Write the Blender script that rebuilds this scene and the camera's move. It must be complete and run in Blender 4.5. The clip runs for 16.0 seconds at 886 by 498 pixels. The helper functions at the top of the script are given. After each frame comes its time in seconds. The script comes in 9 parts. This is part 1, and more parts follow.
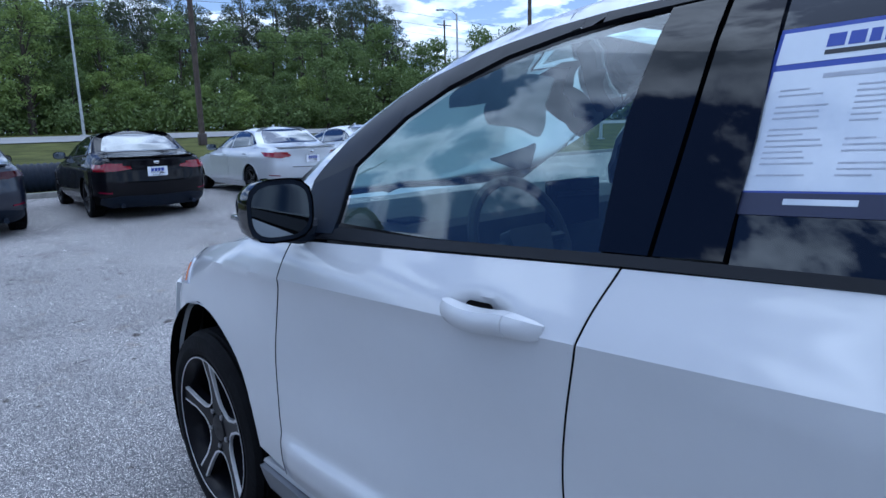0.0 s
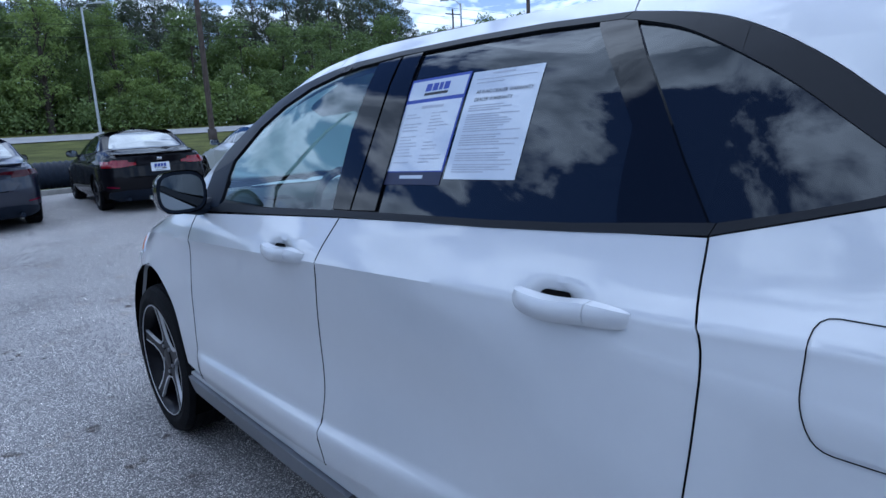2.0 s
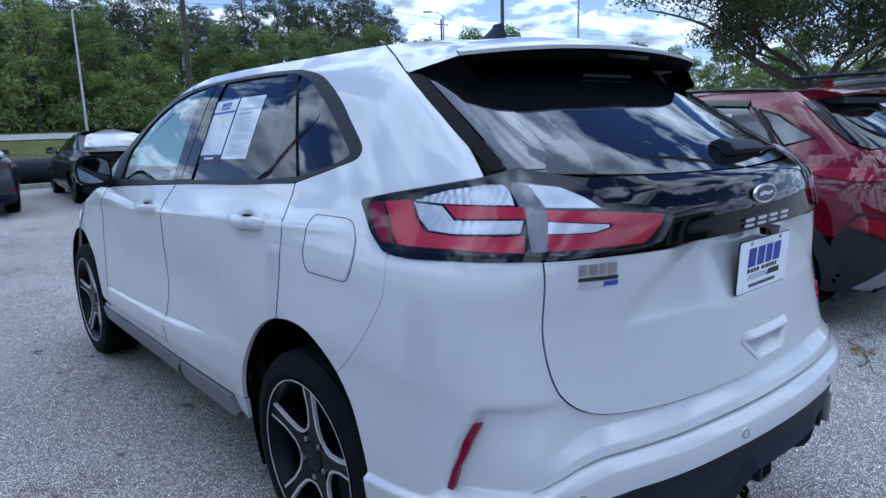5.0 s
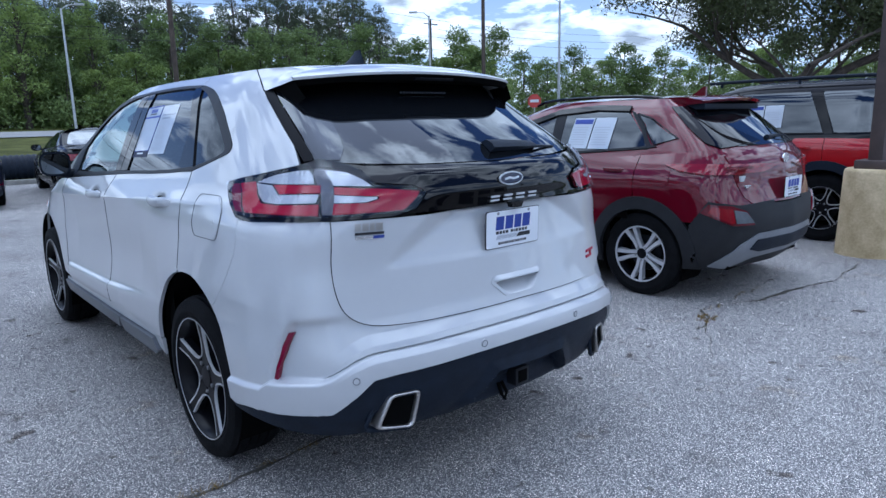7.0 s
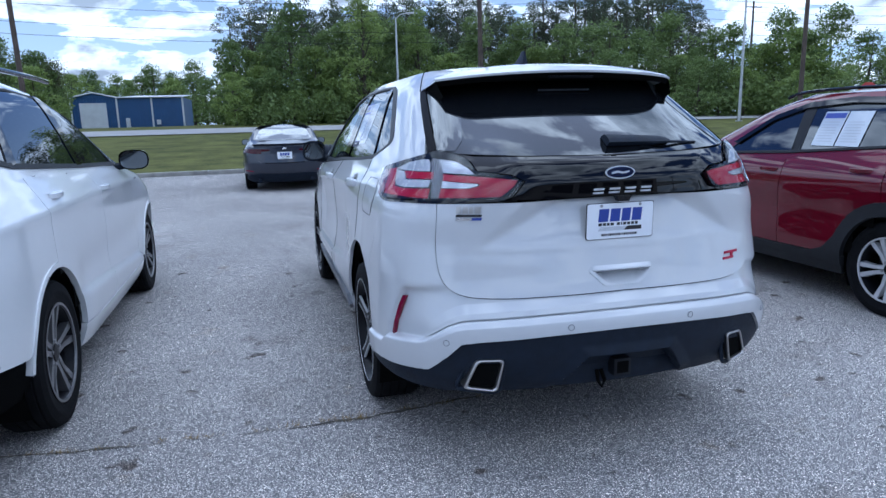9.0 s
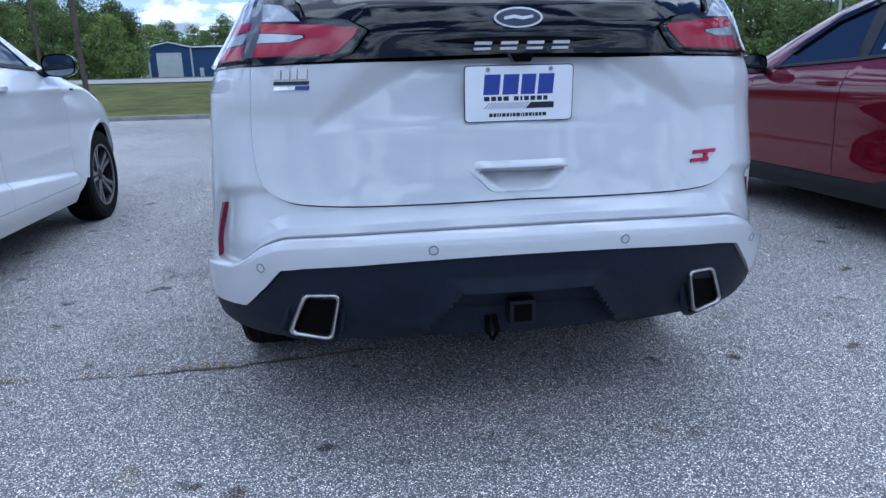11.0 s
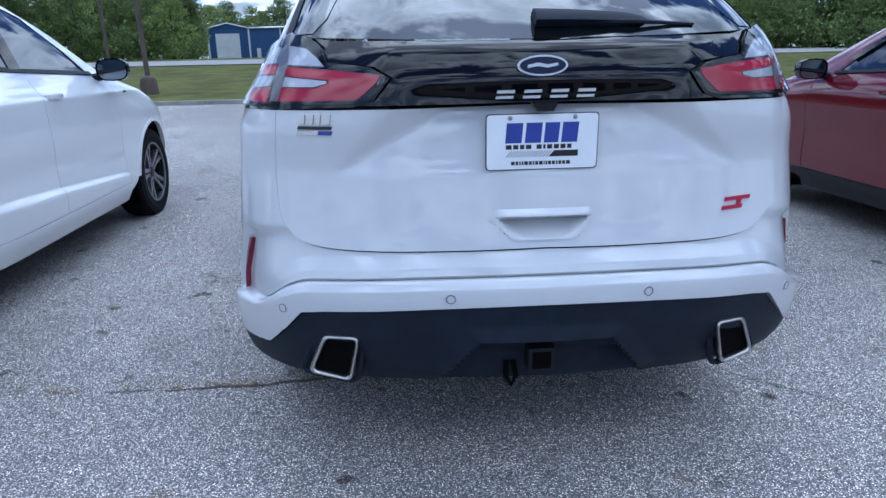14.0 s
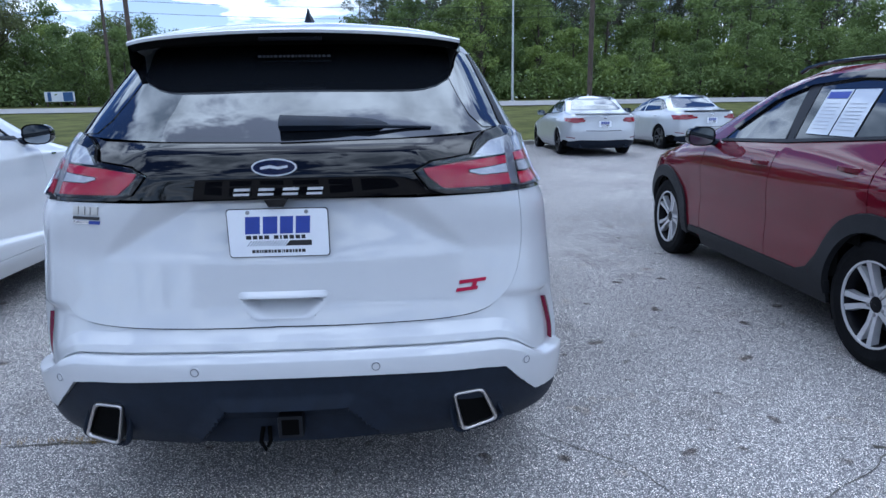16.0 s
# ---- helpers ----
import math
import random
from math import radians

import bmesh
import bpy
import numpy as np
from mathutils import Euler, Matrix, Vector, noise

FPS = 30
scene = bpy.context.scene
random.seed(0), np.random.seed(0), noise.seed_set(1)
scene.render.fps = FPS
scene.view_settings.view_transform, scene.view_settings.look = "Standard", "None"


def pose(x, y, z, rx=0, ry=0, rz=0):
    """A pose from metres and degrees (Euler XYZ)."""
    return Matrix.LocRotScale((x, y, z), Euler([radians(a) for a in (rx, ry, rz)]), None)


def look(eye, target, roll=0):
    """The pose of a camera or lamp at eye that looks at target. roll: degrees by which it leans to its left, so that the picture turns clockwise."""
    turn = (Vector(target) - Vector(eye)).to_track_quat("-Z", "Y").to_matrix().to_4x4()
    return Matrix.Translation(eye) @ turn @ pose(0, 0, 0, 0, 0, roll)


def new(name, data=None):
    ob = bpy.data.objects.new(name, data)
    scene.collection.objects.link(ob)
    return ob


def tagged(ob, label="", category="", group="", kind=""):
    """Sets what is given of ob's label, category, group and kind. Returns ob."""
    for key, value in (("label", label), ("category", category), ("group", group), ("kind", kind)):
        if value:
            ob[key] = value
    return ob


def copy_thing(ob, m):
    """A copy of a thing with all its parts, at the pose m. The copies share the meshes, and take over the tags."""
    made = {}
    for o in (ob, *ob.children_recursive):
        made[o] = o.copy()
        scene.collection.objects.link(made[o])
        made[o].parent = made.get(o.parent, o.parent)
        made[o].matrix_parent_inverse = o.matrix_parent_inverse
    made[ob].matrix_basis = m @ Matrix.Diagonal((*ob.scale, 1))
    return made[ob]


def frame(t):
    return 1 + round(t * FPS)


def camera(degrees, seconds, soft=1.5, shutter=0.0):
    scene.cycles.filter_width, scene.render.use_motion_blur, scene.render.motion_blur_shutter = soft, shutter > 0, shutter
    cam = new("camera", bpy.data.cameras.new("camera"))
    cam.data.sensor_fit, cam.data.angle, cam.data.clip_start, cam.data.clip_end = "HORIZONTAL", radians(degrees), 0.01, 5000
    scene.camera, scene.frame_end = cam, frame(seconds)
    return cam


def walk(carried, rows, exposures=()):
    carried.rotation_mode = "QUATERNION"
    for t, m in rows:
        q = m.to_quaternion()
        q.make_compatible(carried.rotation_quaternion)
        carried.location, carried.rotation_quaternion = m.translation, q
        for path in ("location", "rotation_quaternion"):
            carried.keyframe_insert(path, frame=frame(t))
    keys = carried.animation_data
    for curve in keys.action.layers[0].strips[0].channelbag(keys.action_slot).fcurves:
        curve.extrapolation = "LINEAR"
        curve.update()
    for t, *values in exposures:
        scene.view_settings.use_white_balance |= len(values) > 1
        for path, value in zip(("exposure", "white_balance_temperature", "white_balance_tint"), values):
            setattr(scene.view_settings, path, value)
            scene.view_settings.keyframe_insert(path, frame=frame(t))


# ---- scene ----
cam = camera(68.3, 16.0)
METRES, EYE, TILT, LEAN, TURN = 8.0, 1.5, 0.0, 0.0, 0.0
PATH = [
    (0, (-1.753, 0.582, 1.469), (-0.456, 2.057, 1.091), -1.5),
    (0.5, (-1.741, 0.345, 1.472), (-0.443, 1.818, 1.09), -1.7),
    (1, (-1.752, 0.086, 1.491), (-0.459, 1.558, 1.091), -2.5),
    (1.5, (-1.807, -0.188, 1.487), (-0.524, 1.296, 1.097), -1.9),
    (2, (-1.798, -0.426, 1.507), (-0.547, 1.08, 1.098), -2.9),
    (2.5, (-1.785, -0.706, 1.509), (-0.532, 0.803, 1.118), -1.8),
    (3, (-1.832, -0.955, 1.501), (-0.579, 0.553, 1.106), -2.2),
    (3.5, (-1.887, -1.215, 1.509), (-0.626, 0.288, 1.12), -1.6),
    (4, (-1.866, -1.472, 1.491), (-0.6, 0.027, 1.103), -1.6),
    (6.3, (-1.954, -2.531, 1.478), (-0.667, -1.05, 1.094), -1.3),
    (6.5, (-1.975, -2.659, 1.462), (-0.689, -1.176, 1.078), -1.4),
    (7, (-1.918, -2.871, 1.498), (-0.627, -1.394, 1.107), -1.3),
    (7.5, (-1.776, -3.036, 1.49), (-0.48, -1.565, 1.095), -1.3),
    (8, (-1.686, -3.212, 1.443), (-0.586, -1.586, 1.061), -1.4),
    (8.5, (-1.571, -3.415, 1.481), (-0.8, -1.608, 1.104), -1.5),
    (8.7, (-1.515, -3.488, 1.491), (-0.878, -1.63, 1.115), -1.4),
    (10.8, (-0.552, -2.957, 1.196), (-0.248, -1.037, 0.725), -1.5),
    (11, (-0.5, -2.882, 1.121), (-0.201, -0.973, 0.604), -1.4),
    (11.5, (-0.446, -2.769, 1.068), (-0.145, -0.877, 0.495), -1.3),
    (12, (-0.5, -2.694, 1.16), (-0.199, -0.805, 0.576), -1.2),
    (12.5, (-0.604, -2.643, 1.195), (-0.379, -0.743, 0.612), -1.3),
    (13, (-0.559, -2.656, 1.195), (-0.422, -0.747, 0.614), -1.5),
    (13.5, (-0.446, -2.7, 1.209), (-0.309, -0.79, 0.632), -1.3),
    (14, (-0.406, -2.839, 1.292), (-0.26, -0.927, 0.724), -1.2),
    (14.5, (-0.28, -3.173, 1.428), (-0.127, -1.258, 0.874), -1.2),
    (15, (-0.103, -3.375, 1.492), (0.057, -1.446, 0.989), -1.0),
    (15.5, (0.077, -3.262, 1.478), (0.272, -1.323, 1.027), -0.8),
    (16, (0.361, -3.078, 1.45), (0.494, -1.133, 1.005), -0.9),
]
walk(cam, [(t, look(eye, target, roll)) for t, eye, target, roll in PATH], exposures=[(0.0, -0.27, 4950, 8), (3.0, -0.33, 4950, 8), (4.0, -0.26, 5000, 8), (6.5, -0.14, 5150, 8), (11.0, -0.04, 5050, 8), (13.0, 0.02, 5050, 8), (16.0, 0.04, 5200, 8)])


# ---------------------------------------------------------------- world and sun
SUN_EL, SUN_AZ = 76.0, 12.0        # degrees above the horizon, degrees from +y towards +x


def make_world():
    w = bpy.data.worlds.new("sky")
    scene.world = w
    w.use_nodes = True
    nt = w.node_tree
    nt.nodes.clear()
    out = nt.nodes.new("ShaderNodeOutputWorld")
    bg = nt.nodes.new("ShaderNodeBackground")
    sky = nt.nodes.new("ShaderNodeTexSky")
    sky.sky_type = "NISHITA"
    sky.sun_disc = False
    sky.sun_elevation = radians(SUN_EL)
    sky.sun_rotation = radians(SUN_AZ)
    sky.air_density, sky.dust_density, sky.ozone_density = 1.0, 1.2, 1.0
    tc = nt.nodes.new("ShaderNodeTexCoord")
    sep = nt.nodes.new("ShaderNodeSeparateXYZ")
    nt.links.new(tc.outputs["Generated"], sep.inputs[0])
    # cloud layer: project the sky's direction on a flat ceiling so that clouds crowd towards the horizon
    up = nt.nodes.new("ShaderNodeMath")
    up.operation = "MAXIMUM"
    up.inputs[1].default_value = 0.0
    nt.links.new(sep.outputs["Z"], up.inputs[0])
    add = nt.nodes.new("ShaderNodeMath")
    add.operation = "ADD"
    add.inputs[1].default_value = 0.24
    nt.links.new(up.outputs[0], add.inputs[0])
    flat = []
    for axis in ("X", "Y"):
        d = nt.nodes.new("ShaderNodeMath")
        d.operation = "DIVIDE"
        nt.links.new(sep.outputs[axis], d.inputs[0])
        nt.links.new(add.outputs[0], d.inputs[1])
        flat.append(d)
    comb = nt.nodes.new("ShaderNodeCombineXYZ")
    nt.links.new(flat[0].outputs[0], comb.inputs[0])
    nt.links.new(flat[1].outputs[0], comb.inputs[1])
    comb.inputs[2].default_value = 3.7
    n1 = nt.nodes.new("ShaderNodeTexNoise")
    n1.inputs["Scale"].default_value = 2.7
    n1.inputs["Detail"].default_value = 10.0
    n1.inputs["Roughness"].default_value = 0.56
    n1.inputs["Distortion"].default_value = 0.25
    nt.links.new(comb.outputs[0], n1.inputs["Vector"])
    ramp = nt.nodes.new("ShaderNodeValToRGB")
    ramp.color_ramp.elements[0].position = 0.468
    ramp.color_ramp.elements[1].position = 0.535
    nt.links.new(n1.outputs[0], ramp.inputs[0])
    n2 = nt.nodes.new("ShaderNodeTexNoise")
    n2.inputs["Scale"].default_value = 5.2
    n2.inputs["Detail"].default_value = 6.0
    nt.links.new(comb.outputs[0], n2.inputs["Vector"])
    thick = nt.nodes.new("ShaderNodeMath")
    thick.operation = "MULTIPLY_ADD"
    thick.inputs[1].default_value = 0.55
    nt.links.new(n2.outputs[0], thick.inputs[0])
    nt.links.new(n1.outputs[0], thick.inputs[2])
    tone = nt.nodes.new("ShaderNodeValToRGB")
    tone.color_ramp.elements[0].position, tone.color_ramp.elements[0].color = 0.74, (16.2, 16.4, 16.8, 1)
    tone.color_ramp.elements[1].position, tone.color_ramp.elements[1].color = 0.96, (4.6, 5.0, 5.6, 1)
    nt.links.new(thick.outputs[0], tone.inputs[0])
    mix = nt.nodes.new("ShaderNodeMix")
    mix.data_type = "RGBA"
    nt.links.new(ramp.outputs[0], mix.inputs[0])
    deep = nt.nodes.new("ShaderNodeMix")
    deep.data_type, deep.blend_type = "RGBA", "MULTIPLY"
    deep.inputs[0].default_value = 1.0
    deep.inputs[7].default_value = (0.36, 0.46, 0.70, 1)
    nt.links.new(sky.outputs[0], deep.inputs[6])
    haze = nt.nodes.new("ShaderNodeMix")
    haze.data_type = "RGBA"
    haze.inputs[7].default_value = (5.6, 6.6, 7.9, 1)
    low = nt.nodes.new("ShaderNodeMapRange")
    low.inputs[1].default_value, low.inputs[2].default_value = 0.04, 0.36
    low.inputs[3].default_value, low.inputs[4].default_value = 0.90, 0.0
    nt.links.new(up.outputs[0], low.inputs[0])
    nt.links.new(low.outputs[0], haze.inputs[0])
    nt.links.new(deep.outputs[2], haze.inputs[6])
    nt.links.new(haze.outputs[2], mix.inputs[6])
    # an overcast layer is brighter overhead than towards the horizon
    lift = nt.nodes.new("ShaderNodeMath")
    lift.operation = "MULTIPLY_ADD"
    lift.inputs[1].default_value, lift.inputs[2].default_value = 0.85, 0.68
    nt.links.new(up.outputs[0], lift.inputs[0])
    dome = nt.nodes.new("ShaderNodeVectorMath")
    dome.operation = "SCALE"
    nt.links.new(tone.outputs[0], dome.inputs[0])
    nt.links.new(lift.outputs[0], dome.inputs["Scale"])
    nt.links.new(dome.outputs[0], mix.inputs[7])
    nt.links.new(mix.outputs[2], bg.inputs[0])
    bg.inputs[1].default_value = SKY_STRENGTH
    nt.links.new(bg.outputs[0], out.inputs[0])


SKY_STRENGTH = 0.146
make_world()
sun = new("sun", bpy.data.lights.new("sun", "SUN"))
sun.data.energy, sun.data.angle, sun.data.color = 0.95, radians(66), (1.0, 0.95, 0.88)
sun.matrix_world = look((60 * math.sin(radians(SUN_AZ)), 60 * math.cos(radians(SUN_AZ)), 60 * math.tan(radians(SUN_EL))), (0, 0, 0))


# ---------------------------------------------------------------- materials
def material(name, colour, rough=0.5, metal=0.0, coat=0.0, vary=0.0, scale=8.0, bump=0.0, bump_scale=80.0, second=None, detail=4.0, spec=0.5, coat_ior=1.5, coat_rough=0.02):
    """A surface with its colour varied at two scales and fine relief."""
    m = bpy.data.materials.new(name)
    m.use_nodes = True
    nt = m.node_tree
    p = nt.nodes["Principled BSDF"]
    p.inputs["Roughness"].default_value = rough
    p.inputs["Metallic"].default_value = metal
    p.inputs["Coat Weight"].default_value = coat
    p.inputs["Coat Roughness"].default_value = coat_rough
    p.inputs["Coat IOR"].default_value = coat_ior
    p.inputs["Specular IOR Level"].default_value = spec
    p.inputs["Base Color"].default_value = (*colour, 1)
    tc = nt.nodes.new("ShaderNodeTexCoord")
    if vary:
        a = nt.nodes.new("ShaderNodeTexNoise")
        a.inputs["Scale"].default_value, a.inputs["Detail"].default_value = scale, detail
        b = nt.nodes.new("ShaderNodeTexNoise")
        b.inputs["Scale"].default_value, b.inputs["Detail"].default_value = scale * 9, 3.0
        nt.links.new(tc.outputs["Object"], a.inputs["Vector"])
        nt.links.new(tc.outputs["Object"], b.inputs["Vector"])
        s = nt.nodes.new("ShaderNodeMath")
        s.operation = "MULTIPLY_ADD"
        s.inputs[1].default_value = 0.4
        nt.links.new(b.outputs[0], s.inputs[0])
        nt.links.new(a.outputs[0], s.inputs[2])
        r = nt.nodes.new("ShaderNodeMapRange")
        r.inputs[1].default_value, r.inputs[2].default_value = 0.45, 0.95
        nt.links.new(s.outputs[0], r.inputs[0])
        mix = nt.nodes.new("ShaderNodeMix")
        mix.data_type = "RGBA"
        mix.inputs[6].default_value = (*[c * (1 - vary) for c in colour], 1)
        mix.inputs[7].default_value = (*(second or [min(1, c * (1 + vary)) for c in colour]), 1)
        nt.links.new(r.outputs[0], mix.inputs[0])
        nt.links.new(mix.outputs[2], p.inputs["Base Color"])
    if bump:
        n = nt.nodes.new("ShaderNodeTexNoise")
        n.inputs["Scale"].default_value, n.inputs["Detail"].default_value = bump_scale, 5.0
        nt.links.new(tc.outputs["Object"], n.inputs["Vector"])
        bp = nt.nodes.new("ShaderNodeBump")
        bp.inputs["Strength"].default_value, bp.inputs["Distance"].default_value = bump, 0.01
        nt.links.new(n.outputs[0], bp.inputs["Height"])
        nt.links.new(bp.outputs[0], p.inputs["Normal"])
    return m


def asphalt_material():
    """Worn grey asphalt with pale chips of aggregate, stains and a lighter wheel-worn tone."""
    m = bpy.data.materials.new("asphalt")
    m.use_nodes = True
    nt = m.node_tree
    p = nt.nodes["Principled BSDF"]
    p.inputs["Roughness"].default_value = 0.9
    p.inputs["Specular IOR Level"].default_value = 0.2
    tc = nt.nodes.new("ShaderNodeTexCoord")

    def noise_node(scale, detail=4.0, rough=0.55):
        n = nt.nodes.new("ShaderNodeTexNoise")
        n.inputs["Scale"].default_value, n.inputs["Detail"].default_value, n.inputs["Roughness"].default_value = scale, detail, rough
        nt.links.new(tc.outputs["Object"], n.inputs["Vector"])
        return n

    def mixer(fac, a, b, blend="MIX"):
        x = nt.nodes.new("ShaderNodeMix")
        x.data_type, x.blend_type = "RGBA", blend
        for k, v in ((0, fac), (6, a), (7, b)):
            if isinstance(v, (int, float)):
                x.inputs[k].default_value = v
            elif isinstance(v, tuple):
                x.inputs[k].default_value = (*v, 1)
            else:
                nt.links.new(v, x.inputs[k])
        return x.outputs[2]

    def ranged(src, lo, hi):
        r = nt.nodes.new("ShaderNodeMapRange")
        r.inputs[1].default_value, r.inputs[2].default_value = lo, hi
        nt.links.new(src, r.inputs[0])
        return r.outputs[0]

    v1 = nt.nodes.new("ShaderNodeTexVoronoi")
    v1.inputs["Scale"].default_value = 215.0
    v1.inputs["Randomness"].default_value = 1.0
    nt.links.new(tc.outputs["Object"], v1.inputs["Vector"])
    sepc = nt.nodes.new("ShaderNodeSeparateColor")
    nt.links.new(v1.outputs["Color"], sepc.inputs[0])
    chips = nt.nodes.new("ShaderNodeValToRGB")
    e = chips.color_ramp.elements
    e[0].position, e[0].color = 0.0, (0.032, 0.033, 0.036, 1)
    e[1].position, e[1].color = 1.0, (0.56, 0.55, 0.53, 1)
    mid = e.new(0.45)
    mid.color = (0.135, 0.135, 0.138, 1)
    hi = e.new(0.8)
    hi.color = (0.26, 0.255, 0.25, 1)
    nt.links.new(sepc.outputs[0], chips.inputs[0])
    # binder between the chips
    base = mixer(ranged(v1.outputs["Distance"], 0.32, 0.62), chips.outputs[0], (0.042, 0.042, 0.045))
    broad = noise_node(0.35, 5.0)
    base = mixer(ranged(broad.outputs[0], 0.35, 0.68), mixer(1.0, base, (2.45, 2.33, 2.20), "MULTIPLY"), mixer(1.0, base, (3.70, 3.52, 3.30), "MULTIPLY"))
    patch = noise_node(1.6, 6.0, 0.65)
    base = mixer(ranged(patch.outputs[0], 0.56, 0.72), base, mixer(1.0, base, (0.70, 0.68, 0.67), "MULTIPLY"))
    spots = noise_node(5.5, 2.0)
    base = mixer(ranged(spots.outputs[0], 0.66, 0.73), base, mixer(1.0, base, (0.34, 0.31, 0.29), "MULTIPLY"))
    rust = noise_node(2.3, 6.0, 0.7)
    base = mixer(ranged(rust.outputs[0], 0.60, 0.70), base, mixer(1.0, base, (0.80, 0.72, 0.62), "MULTIPLY"))
    nt.links.new(base, p.inputs["Base Color"])
    bp = nt.nodes.new("ShaderNodeBump")
    bp.inputs["Strength"].default_value, bp.inputs["Distance"].default_value = 0.45, 0.005
    nt.links.new(v1.outputs["Distance"], bp.inputs["Height"])
    bp.invert = True
    nt.links.new(bp.outputs[0], p.inputs["Normal"])
    return m


def leaf_material(name, dark, light):
    """Leaves: each clump has its own green; thin, so that light comes through."""
    m = bpy.data.materials.new(name)
    m.use_nodes = True
    nt = m.node_tree
    p = nt.nodes["Principled BSDF"]
    p.inputs["Roughness"].default_value = 0.6
    p.inputs["Specular IOR Level"].default_value = 0.25
    g = nt.nodes.new("ShaderNodeNewGeometry")
    o = nt.nodes.new("ShaderNodeObjectInfo")
    r = nt.nodes.new("ShaderNodeMath")
    r.operation = "MULTIPLY_ADD"
    r.inputs[1].default_value = 0.55
    nt.links.new(o.outputs["Random"], r.inputs[0])
    half = nt.nodes.new("ShaderNodeMath")
    half.operation = "MULTIPLY"
    half.inputs[1].default_value = 0.45
    nt.links.new(g.outputs["Random Per Island"], half.inputs[0])
    nt.links.new(half.outputs[0], r.inputs[2])
    mix = nt.nodes.new("ShaderNodeMix")
    mix.data_type = "RGBA"
    mix.inputs[6].default_value, mix.inputs[7].default_value = (*dark, 1), (*light, 1)
    nt.links.new(r.outputs[0], mix.inputs[0])
    nt.links.new(mix.outputs[2], p.inputs["Base Color"])
    t = nt.nodes.new("ShaderNodeBsdfTranslucent")
    nt.links.new(mix.outputs[2], t.inputs[0])
    s = nt.nodes.new("ShaderNodeMixShader")
    s.inputs[0].default_value = 0.3
    out = nt.nodes["Material Output"]
    nt.links.new(p.outputs[0], s.inputs[1])
    nt.links.new(t.outputs[0], s.inputs[2])
    nt.links.new(s.outputs[0], out.inputs[0])
    return m


def glass_material(name, tint, share, gloss=1.9):
    """Car glass: a clear coat of reflection over a tinted, partly see-through pane."""
    m = bpy.data.materials.new(name)
    m.use_nodes = True
    nt = m.node_tree
    nt.nodes.remove(nt.nodes["Principled BSDF"])
    out = nt.nodes["Material Output"]
    tr = nt.nodes.new("ShaderNodeBsdfTransparent")
    tr.inputs[0].default_value = (*tint, 1)
    df = nt.nodes.new("ShaderNodeBsdfDiffuse")
    df.inputs[0].default_value = (0.006, 0.007, 0.009, 1)
    body = nt.nodes.new("ShaderNodeMixShader")
    body.inputs[0].default_value = share
    nt.links.new(df.outputs[0], body.inputs[1])
    nt.links.new(tr.outputs[0], body.inputs[2])
    gl = nt.nodes.new("ShaderNodeBsdfGlossy")
    gl.inputs["Roughness"].default_value = 0.015
    gl.inputs[0].default_value = (0.92, 0.96, 1.0, 1)
    fr = nt.nodes.new("ShaderNodeFresnel")
    fr.inputs[0].default_value = gloss
    mix = nt.nodes.new("ShaderNodeMixShader")
    nt.links.new(fr.outputs[0], mix.inputs[0])
    nt.links.new(body.outputs[0], mix.inputs[1])
    nt.links.new(gl.outputs[0], mix.inputs[2])
    nt.links.new(mix.outputs[0], out.inputs[0])
    return m


